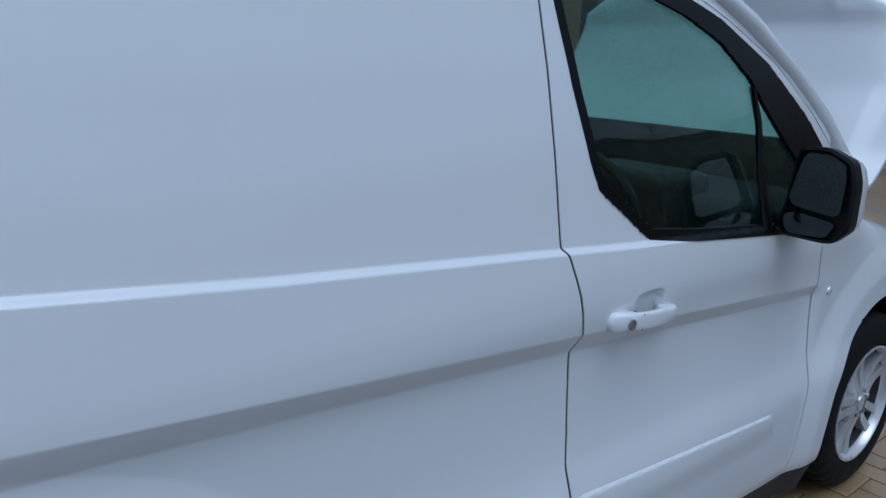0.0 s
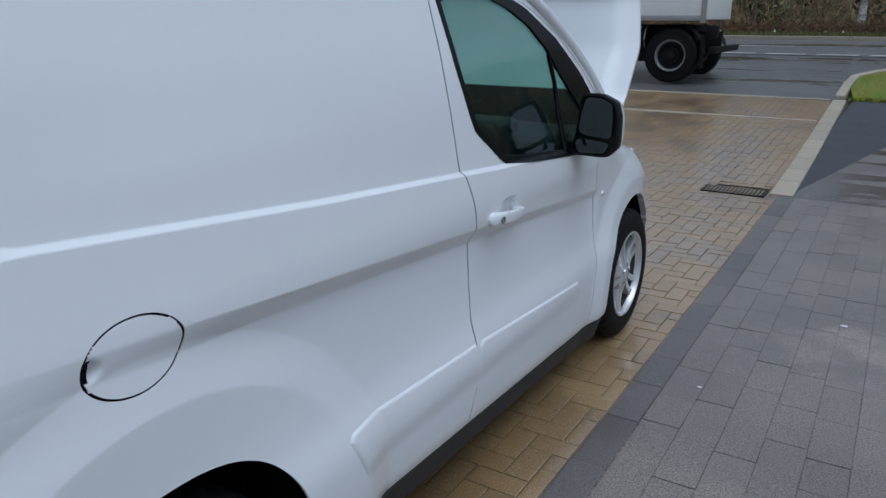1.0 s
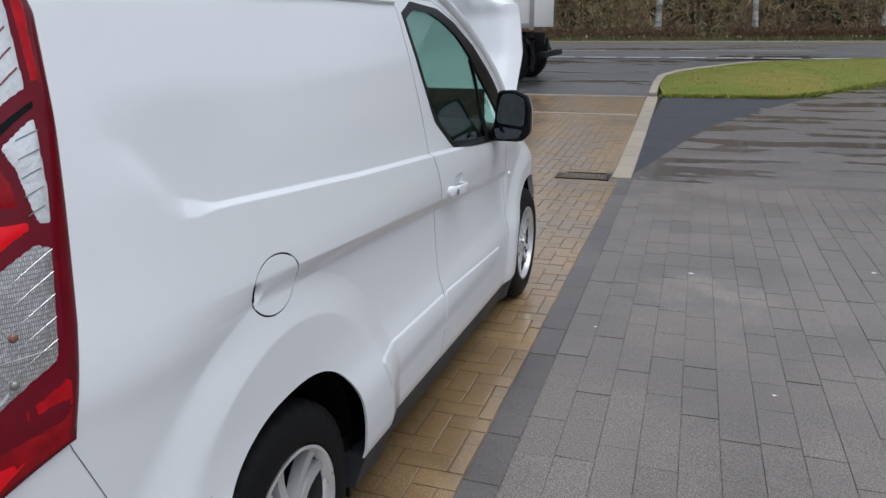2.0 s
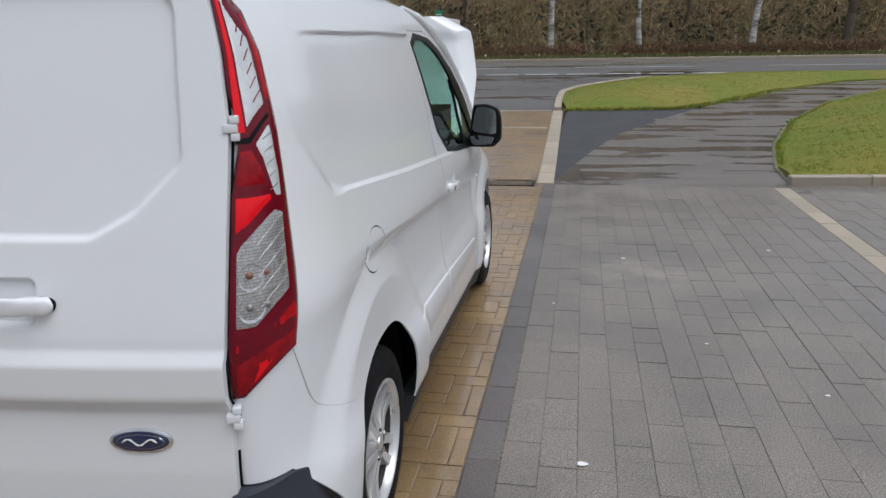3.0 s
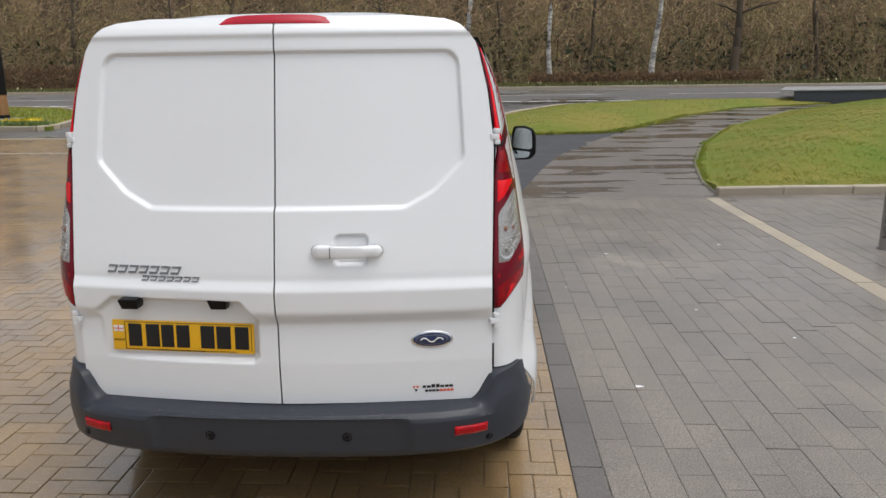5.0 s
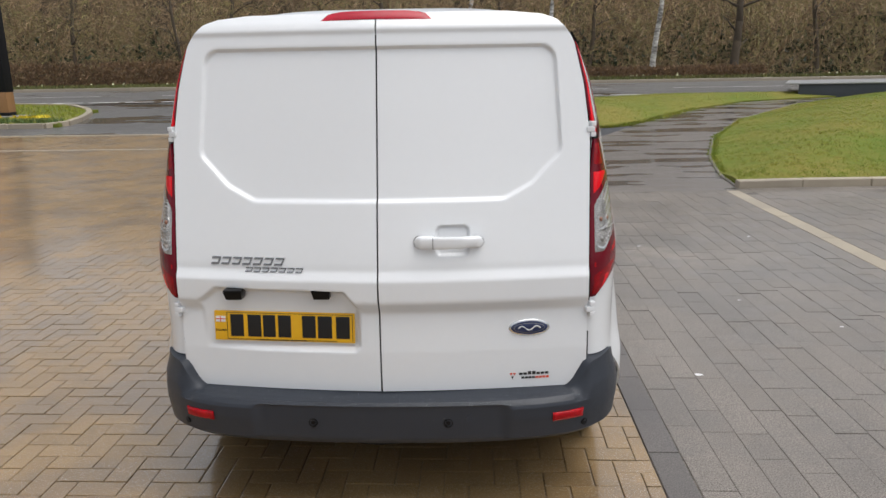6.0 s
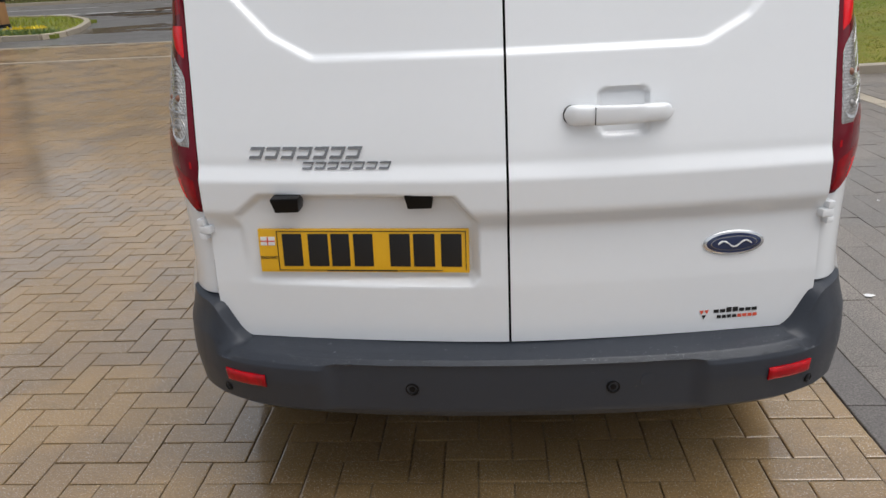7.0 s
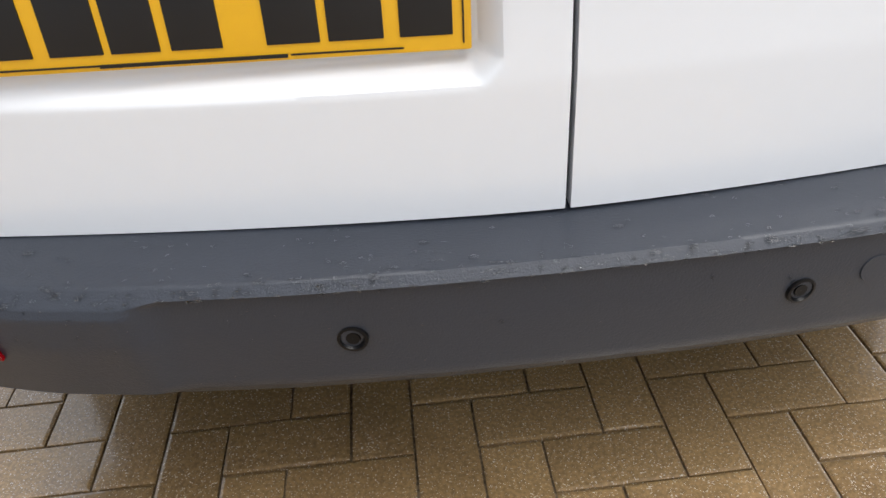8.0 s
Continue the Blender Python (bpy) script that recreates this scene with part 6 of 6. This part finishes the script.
part("wall_block", bm, material("dark_grey_render", (0.045, 0.052, 0.062), 0.5, second=(0.036, 0.042, 0.05), scale=3, fine=50), slab)
bm = bmesh.new()
box(bm, 9.55, 16.05, 20.45, 24.05, 0.934, 0.975, 0.006)
for v in bm.verts:
    v.co.x += 0.43 * (v.co.y - 20.45)
part("coping", bm, GALV, slab, "pale wet coping")
GREENSIGN = material("green_sign_face", (0.02, 0.22, 0.10), 0.4)
POSTGREY = material("grey_post", (0.10, 0.10, 0.10), 0.5, 0.3)
gs = thing("road_sign", "small green road sign on a grey post", "sign", (0, 0, 0))
bm = bmesh.new()
tube(bm, [(-4.67, 31.4, 0.85), (-4.67, 31.4, 3.3)], 0.04, 8)
part("post", bm, POSTGREY, gs)
for z0, z1 in ((2.36, 2.62), (2.10, 2.33), (2.66, 2.98)):
    bm = bmesh.new()
    box(bm, -4.85, -4.49, 31.33, 31.35, z0, z1, 0.01)
    plate_ob = part("sign_plate", bm, GREENSIGN, gs)
    bm = bmesh.new()
    box(bm, -4.80, -4.54, 31.324, 31.331, (z0 + z1) / 2 - 0.02, (z0 + z1) / 2 + 0.02)
    part("sign_bar", bm, WHITEPRINT, plate_ob, "white bar lettering")
totem = thing("entrance_totem", "timber and black totem sign with white lettering on grass", "sign", (0, 0, 0))
TIMBER = material("oiled_timber", (0.33, 0.18, 0.08), 0.5, second=(0.24, 0.12, 0.05), scale=3, fine=40, stretch=(1, 1, 0.15))
tz = float(rise(17.5)) + 0.07
bm = bmesh.new()
box(bm, -13.6, -12.62, 17.35, 17.6, tz, tz + 3.4, 0.01)
part("panel", bm, TIMBER, totem, "timber panel")
bm = bmesh.new()
box(bm, -12.60, -12.30, 17.3, 17.65, tz + 0.66, tz + 3.5, 0.01)
box(bm, -12.60, -12.30, 17.31, 17.64, tz, tz + 0.12, 0.01)
part("edge_frame", bm, CHASSIS, totem, "black metal edge")
bm = bmesh.new()
box(bm, -12.58, -12.31, 17.305, 17.645, tz + 0.12, tz + 0.66, 0.01)
part("timber_foot", bm, TIMBER, totem)
for k in range(4):
    bm = bmesh.new()
    box(bm, -12.54, -12.46, 17.285, 17.302, tz + 1.0 + k * 0.16, tz + 1.08 + k * 0.16, 0.006)
    part("letter_bar", bm, WHITEPRINT, totem, "white bar")
bm = bmesh.new()
box(bm, -14.0, -12.0, 17.1, 17.85, tz - 0.02, tz + 0.03, 0.02)
part("plinth", bm, GALV, totem, "grey stone plinth")

# ---- planting ----
rng = np.random.default_rng(7)


def blades(name, n, place, mat, label, category, h0, h1, w, lean=0.5, tufts=0.0):
    """Many thin upright triangles, taller in tufts where asked."""
    x, y, z = place(n)
    n = len(x)
    a, b = rng.uniform(0, 2 * math.pi, n), rng.uniform(0, 2 * math.pi, n)
    h = rng.uniform(h0, h1, n)
    if tufts:
        swell = sum(np.sin(k * (x * math.cos(q) + y * math.sin(q)) + 5 * q) for k, q in ((7, 0.3), (11, 1.3), (17, 2.2), (26, 0.8), (38, 2.9))) / 5
        h *= 1 + tufts * np.clip(3 * swell, -0.6, 1.5)
    ww = w * rng.uniform(0.6, 1.4, n)
    l = lean * h * rng.uniform(0, 1, n)
    V = np.empty((n, 3, 3))
    V[:, 0] = np.stack([x - ww * np.cos(a), y - ww * np.sin(a), z], -1)
    V[:, 1] = np.stack([x + ww * np.cos(a), y + ww * np.sin(a), z], -1)
    V[:, 2] = np.stack([x + l * np.cos(b), y + l * np.sin(b), z + h], -1)
    me = bpy.data.meshes.new(name)
    me.from_pydata(V.reshape(-1, 3).tolist(), [], np.arange(3 * n).reshape(-1, 3).tolist())
    return tagged(part(name, me, mat, None, "", False), label, category, kind="stuff")


def inside(poly, n, bounds, base, power=1.0):
    x = rng.uniform(bounds[0], bounds[1], n)
    y = bounds[2] + (bounds[3] - bounds[2]) * rng.uniform(0, 1, n) ** power
    k = poly_distance(x, y, poly) < -0.02
    x, y = x[k], y[k]
    return x, y, base(x, y)


blades("mound_grass", 240000, lambda n: inside(MOUND, n, (3.8, 13, 7.5, 20), lambda x, y: rise(y) + mound(x, y) - 0.01, 1.5), BLADE, "short green mound grass with yellowish patches", "grass", 0.012, 0.028, 0.0055, 1.0, 0.25)
blades("lawn_grass", 110000, lambda n: inside(LAWN, n, (1, 16, 13.9, 22), lambda x, y: rise(y) + lawn_rise(x, y) - 0.01), BLADE, "short green lawn grass", "grass", 0.012, 0.030, 0.008, 1.0, 0.25)


def along(line, n, spread, base):
    """Places scattered along a line in plan."""
    p = np.array(line, float)
    k, t = rng.integers(0, len(p) - 1, n), rng.uniform(0, 1, n)
    x, y = (p[k] + (p[k + 1] - p[k]) * t[:, None] + rng.normal(0, spread, (n, 2))).T
    return x, y, base(x, y)


blades("lawn_fringe", 5000, lambda n: along([(1.22, 14.0), (2.2, 14.06), (3.3, 14.14), (4.15, 14.92), (5.0, 16.1), (6.2, 17.7)], n, 0.05, lambda x, y: rise(y)), BLADE, "ragged grass fringe at the lawn's edge", "grass", 0.02, 0.07, 0.010, 1.2)
blades("mound_fringe", 6000, lambda n: along([(3.90, 7.62), (3.97, 8.4), (4.29, 10.0), (5.09, 12.4), (6.53, 15.2)], n, 0.03, lambda x, y: rise(y)), BLADE, "ragged grass fringe beside the footpath", "grass", 0.02, 0.06, 0.008, 1.2)
blades("island_grass", 9000, lambda n: inside(ISLAND, n, (-18, -9.9, 15.6, 21.8), lambda x, y: rise(y) + 0.06), BLADE, "green island grass", "grass", 0.03, 0.08, 0.015)
DAFF = material("daffodil_yellow", (0.80, 0.60, 0.03), 0.5)
LEAF = material("daffodil_leaf", (0.10, 0.16, 0.05), 0.5)
blades("flower_leaves", 700, lambda n: (rng.uniform(-13, -10.1, n), 15.85 + rng.uniform(-0.2, 0.35, n), np.full(n, float(rise(15.9)) + 0.06)), LEAF, "narrow green daffodil leaves on the island", "flowers", 0.08, 0.20, 0.012, 0.9)
blades("daffodils", 75, lambda n: (rng.choice([-12.6, -11.9, -11.2, -10.9, -10.5], n) + rng.normal(0, 0.13, n), 15.8 + rng.uniform(-0.1, 0.3, n), np.full(n, float(rise(15.9)) + 0.20)), DAFF, "yellow daffodil heads on the island", "flowers", 0.05, 0.09, 0.045, 0.9)
blades("verge_flowers", 55, lambda n: (rng.uniform(-32, 20, n), 31.0 + rng.uniform(0, 1.5, n), rise(np.full(n, 31.5)) + 0.22), material("pale_flower", (0.72, 0.70, 0.42), 0.5), "pale flowers dotted on the verge", "flowers", 0.05, 0.12, 0.05, 0.6)
blades("verge_grass", 30000, lambda n: (rng.uniform(-45, 40, n), 30.7 + 2.8 * rng.uniform(0, 1, n), rise(np.full(n, 32.0)) + 0.05), ROUGHBLADE, "rough brownish verge grass", "grass", 0.06, 0.22, 0.03)


def twigs(name, n, place, mat, label, category, l0, l1, w, up=0.6, kind="stuff"):
    """Thin bent twigs, each two slim triangles."""
    x, y, z = place(n)
    n = len(x)
    a = rng.uniform(0, 2 * math.pi, n)
    e = np.clip(rng.normal(up, 0.45, n), -0.5, 1.5)
    L = rng.uniform(l0, l1, n)
    d = np.stack([np.cos(a) * np.cos(e), np.sin(a) * np.cos(e) * 0.6, np.sin(e)], -1)
    p = np.stack([x, y, z], -1)
    bend = rng.normal(0, 0.12, (n, 3)) * L[:, None]
    q, r = p + d * L[:, None] * 0.5 + bend, p + d * L[:, None]
    s = np.stack([-d[:, 2], np.zeros(n), d[:, 0]], -1)
    s = s / np.maximum(np.linalg.norm(s, axis=1, keepdims=True), 1e-3) * (w * rng.uniform(0.5, 1.5, n))[:, None]
    V = np.stack([p - s, p + s, q + s * 0.7, q - s * 0.7, r], 1).reshape(-1, 3)
    i = 5 * np.arange(n)[:, None]
    F = np.concatenate([i + [[0, 1, 2]], i + [[0, 2, 3]], i + [[3, 2, 4]]], 1).reshape(-1, 3)
    me = bpy.data.meshes.new(name)
    me.from_pydata(V.tolist(), [], F.tolist())
    return tagged(part(name, me, mat, None, "", False), label, category, kind=kind)


BARK = material("brown_bark", (0.098, 0.076, 0.054), 0.9, second=(0.060, 0.047, 0.034), scale=2, fine=30, bump=0.01, per_island=0.3)
TWIG = material("winter_twig", (0.42, 0.295, 0.172), 0.9, second=(0.23, 0.162, 0.096), scale=0.25, fine=1.2, per_island=0.28, contrast=0.3)
OLIVE = material("mossy_twig", (0.31, 0.26, 0.115), 0.9, second=(0.19, 0.165, 0.075), scale=0.3, fine=1.2, per_island=0.28, contrast=0.3)
HEDGE = material("russet_hedge", (0.185, 0.110, 0.062), 0.9, second=(0.125, 0.082, 0.046), scale=0.6, fine=4, per_island=0.4)
IVY = material("ivy_and_gap_shade", (0.030, 0.042, 0.018), 0.7, second=(0.022, 0.030, 0.014), scale=0.6, fine=4, per_island=0.4)
BIRCH = material("birch_bark", (0.62, 0.60, 0.56), 0.75, second=(0.10, 0.09, 0.08), scale=2.2, fine=7, contrast=0.22, stretch=(1, 1, 2.2))

FAR = 0.88


def scrub(n, y0, y1, top):
    x = rng.uniform(-62, 62, n)
    y = rng.uniform(y0, y1, n)
    x = x + 0.9 * np.sin(1.15 * x + 1.7 * np.sin(0.8 * y)) + 0.35 * np.sin(3.1 * x + y)
    crest = top * (0.75 + 0.25 * np.sin(x * 0.31 + 1.3) * np.sin(x * 0.13 + y))
    return x, y, FAR + crest * rng.uniform(0, 1, n) ** 1.25


twigs("brushwood", 130000, lambda n: scrub(n, 35.5, 46, 8.5), TWIG, "bare brown brushwood of the roadside wood", "woodland", 0.25, 1.0, 0.013, 0.6)
twigs("thicket_stems", 1800, lambda n: scrub(n, 35.8, 45, 3.0), HEDGE, "slender dark stems in the roadside thicket", "woodland", 1.8, 4.5, 0.018, 1.15)
twigs("mossy_brushwood", 60000, lambda n: scrub(n, 35, 44, 5.5), OLIVE, "mossy olive brushwood of the roadside wood", "woodland", 0.25, 0.9, 0.013)
# ivy, with extra dark strips painting shaded gaps in the wood
twigs("ivy_scrub", 14000, lambda n: scrub(n, 37, 45, 3.2), IVY, "dark ivy in the roadside wood, thickened to paint shaded gaps", "woodland", 0.2, 0.6, 0.09)
twigs("low_hedge", 12000, lambda n: (np.concatenate([rng.uniform(-10, 1.6, n // 3), rng.uniform(3.0, 14, n - n // 3)]), 33.6 + rng.uniform(0, 0.8, n), FAR + 0.5 * rng.uniform(0, 1, n)), HEDGE, "low russet winter hedge behind the verge", "hedge", 0.12, 0.35, 0.018)
twigs("beech_hedge", 16000, lambda n: (rng.uniform(-46, -11.5, n), 33.8 + rng.uniform(0, 0.9, n), FAR + 1.15 * rng.uniform(0, 1, n)), HEDGE, "clipped brown beech hedge beyond the road", "hedge", 0.15, 0.4, 0.02)

# backdrop sheet whose dark brown paints the shade between the trees
WOODSHADE = material("wood_depth_shade", (0.110, 0.084, 0.056), 1.0, second=(0.040, 0.032, 0.022), scale=0.35, fine=3.0, contrast=0.35)
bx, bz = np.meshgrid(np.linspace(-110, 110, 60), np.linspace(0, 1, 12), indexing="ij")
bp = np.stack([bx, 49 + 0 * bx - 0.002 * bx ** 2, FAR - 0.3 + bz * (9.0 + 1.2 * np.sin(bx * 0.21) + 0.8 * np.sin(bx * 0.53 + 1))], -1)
tagged(part("backdrop", grid_mesh("backdrop", bp), WOODSHADE), "brown backdrop sheet, darkened for the shade deep in the wood", "backdrop", kind="structure")


def tree(x, y, r, h, lean, mat, name, label, seed, limbs=9, low=2.2):
    """A tapered trunk with forked limbs and fine bare branches."""
    rr = random.Random(seed)
    t = thing(name, label, "tree", (x, y, FAR - 0.1), group="trees by the road")
    bm = bmesh.new()
    pts = [Vector((lean * k / 10 * h + 0.05 * math.sin(k * 1.3 + seed), 0.03 * math.cos(k + seed), h * k / 10)) for k in range(11)]
    tube(bm, pts, [r * (1.25 if k == 0 else 1) * (1 - 0.75 * k / 10) for k in range(11)], 10)
    part("trunk", bm, mat, t)
    for i in range(limbs):
        bm = bmesh.new()
        z0 = low + (h - low) * (i + rr.random()) / limbs
        k = z0 / h * 10
        p = pts[int(k)].lerp(pts[min(10, int(k) + 1)], k - int(k))
        a, up = rr.uniform(0, 2 * math.pi), rr.uniform(0.4, 1.1)
        L = rr.uniform(1.0, 2.6) * (1.1 - 0.6 * z0 / h)
        d = Vector((math.cos(a) * math.cos(up), math.sin(a) * math.cos(up), math.sin(up)))
        q = [p + d * L * s + Vector((0, 0, -0.18 * L * s * s)) + Vector((rr.uniform(-1, 1), rr.uniform(-1, 1), 0)) * 0.08 * s for s in (0, 0.25, 0.5, 0.75, 1)]
        tube(bm, q, [r * 0.32 * (1 - 0.8 * s) for s in (0, 0.25, 0.5, 0.75, 1)], 5)
        for _ in range(9):
            s = rr.uniform(0.2, 0.95)
            b0 = p + d * L * s + Vector((0, 0, -0.18 * L * s * s))
            e = Vector((rr.uniform(-1, 1), rr.uniform(-1, 1), rr.uniform(-0.4, 1))).normalized() * rr.uniform(0.3, 0.9)
            tube(bm, [b0, b0 + e * 0.5, b0 + e + Vector((0, 0, -0.1))], [0.014, 0.009, 0.003], 4)
        part("branch", bm, BARK if mat is not BIRCH else TWIG, t)
    return t


for x, y, r, h, lean, seed in ((-0.05, 34.2, 0.15, 9, 0.055, 1), (3.95, 34.2, 0.13, 9, -0.010, 2), (8.75, 34.2, 0.15, 9, 0.075, 3)):
    tree(x, y, r, h, lean, BIRCH, "birch_tree", "white-barked birch standing behind the verge", seed, 8, 3.2)
for x, y, r, h, lean, seed in ((12.9, 35.0, 0.22, 9, 0.01, 4), (-14.6, 35.6, 0.10, 8, -0.06, 5), (-12.4, 36.4, 0.13, 8, 0.10, 6), (-20.5, 36.2, 0.12, 8, 0.05, 7), (-25, 36, 0.15, 8, -0.04, 8),
                              (-7.5, 36.5, 0.12, 8, 0.03, 9), (-4.4, 37, 0.14, 9, -0.02, 10), (6.2, 37.5, 0.13, 8, 0.08, 11), (17.5, 36.5, 0.13, 8, -0.12, 12), (21, 37, 0.16, 8, 0.05, 13), (25, 36.5, 0.13, 8, -0.08, 14), (1.8, 38, 0.12, 8, -0.06, 15)):
    tree(x, y, r, h, lean, BARK, "bare_tree", "dark bare winter tree at the wood's edge", seed, 11, 1.2)


# ---- paving pieces, last ----
CELL, GX, GY = 0.1012, -0.196, 0.209


def slab_verts(x0, x1, y0, y1, top, chamfer, deep=0.03):
    c = chamfer
    v = []
    for (a0, a1, b0, b1, z) in ((x0, x1, y0, y1, top - deep), (x0, x1, y0, y1, top - c * 0.3), (x0 + c, x1 - c, y0 + c, y1 - c, top)):
        v += [(a0, b0, z), (a1, b0, z), (a1, b1, z), (a0, b1, z)]
    return v


SLAB_FACES = [(8, 9, 10, 11)] + [(k + i, k + (i + 1) % 4, k + 4 + (i + 1) % 4, k + 4 + i) for k in (0, 4) for i in range(4)]


def lay(parent, name, rects, mat, near, chamfer, label, category, rest_name, turn=0.0):
    """Blocks as pieces of their own in the near stretch, joined beyond it."""
    cache, V, F, count = {}, [], [], 0
    rr = random.Random(3)
    for x0, x1, y0, y1 in rects:
        cx, cy = (x0 + x1) / 2, (y0 + y1) / 2
        z = float(rise(cy)) + rr.uniform(-0.0015, 0.0015)
        slope = float(rise(y1) - rise(y0)) / max(y1 - y0, 1e-3)
        if near(cx, cy) and count < 300:
            key = (round(x1 - x0, 3), round(y1 - y0, 3))
            if key not in cache:
                me = bpy.data.meshes.new(name)
                w, h = key[0] / 2, key[1] / 2
                me.from_pydata(slab_verts(-w, w, -h, h, 0, chamfer), [], SLAB_FACES)
                me.materials.append(mat)
                cache[key] = me
            ob = new(name, cache[key])
            ob.parent = parent
            ob.matrix_basis = pose(cx, cy, z, math.degrees(slope) + rr.uniform(-0.3, 0.3), rr.uniform(-0.3, 0.3), rr.uniform(-turn, turn))
            count += 1
        else:
            k = len(V)
            q = math.radians(rr.uniform(-turn, turn))
            V += [(a - q * (b - cy), b + q * (a - cx), c + z + slope * (b - cy)) for a, b, c in slab_verts(x0, x1, y0, y1, 0, chamfer)]
            F += [tuple(k + i for i in f) for f in SLAB_FACES]
    me = bpy.data.meshes.new(rest_name)
    me.from_pydata(V, [], F)
    ob = part(rest_name, me, mat, parent, label, False)
    ob["kind"] = "stuff"
    return count


def herringbone():
    g = 0.0022
    for i in range(-135, 16):
        for j in range(-95, 138):
            m = (i + j) % 4
            if m not in (0, 2):
                continue
            x0, y0 = GX + i * CELL, GY + j * CELL
            x1, y1 = x0 + CELL * (2 if m == 0 else 1), y0 + CELL * (1 if m == 0 else 2)
            x0, x1, y0, y1 = x0 + g, x1 - g, y0 + g, y1 - g
            edge = 1.080 if (y0 + y1) / 2 < 7.2 else 1.005 - 0.012 * ((y0 + y1) / 2 - 7.2)
            x1 = min(x1, edge)
            if x1 - x0 < 0.02 or y1 > 13.85 or (y0 < 11.81 and y1 > 11.69) or (x0 > 0.36 and y1 > 7.12 and y0 < 7.48):
                continue
            yield x0, x1, y0, y1


lay(tan_paving, "block", list(herringbone()), TAN, lambda x, y: -0.95 < x < 1.09 and -0.55 < y < 2.4 and (y < 0.75 or x > 0.70), 0.0045, "wet tan blocks in herringbone bond", "paving", "far_blocks", 0.35)


def courses(x0, x1, y0, y1, width, lengths, seed, starts=None):
    rr = random.Random(seed)
    x = x0
    g, e = 0.0007, 0.0016
    while x < x1 - 0.03:
        w = min(width, x1 - x)
        y = y0 - rr.uniform(0, 0.4)
        cuts = list(starts) if starts else []
        if cuts:
            y = cuts.pop(0)
        while y < y1:
            L = (cuts.pop(0) - y) if cuts else rr.choice(lengths) + rr.uniform(-0.02, 0.02)
            yield x + g + rr.uniform(0, 0.0014), x + w - g - rr.uniform(0, 0.0014), max(y, y0) + e * rr.uniform(0.4, 1.3), min(y + L, y1) - e * rr.uniform(0.4, 1.3)
            y += L
        x += w


edge = list(courses(1.087, 1.220, -2.5, 7.24, 0.133, (0.32, 0.40), 5, (-0.65, -0.30, 0.10, 0.48, 0.882, 1.279, 1.599, 1.936, 2.349, 2.72)))
edge += list(courses(1.087, 1.220, -9.4, -2.5, 0.133, (0.32, 0.40), 6))
lay(grey_paving, "edging_sett", [r for r in edge if r[3] - r[2] > 0.02], EDGING, lambda x, y: True, 0.004, "dark edging setts", "paving", "far_edging", 0.25)
setts = list(courses(1.224, 3.60, -9.4, 7.24, 0.1485, (0.24, 0.30, 0.32, 0.40), 11)) + list(courses(3.78, 11.5, -9.4, 7.44, 0.1485, (0.24, 0.30, 0.32, 0.40), 12))
lay(grey_paving, "sett", [r for r in setts if r[3] - r[2] > 0.02], SETT, lambda x, y: x < 2.8 and 0.3 < y < 7.3, 0.0024, "grey setts in long courses", "paving", "far_setts", 0.30)
band = list(courses(3.605, 3.775, -9.4, 7.24, 0.17, (0.45, 0.60), 13))
lay(grey_paving, "cream_sett", [r for r in band if r[3] - r[2] > 0.02], KERBSTONE, lambda x, y: True, 0.004, "cream band setts", "paving", "far_band")
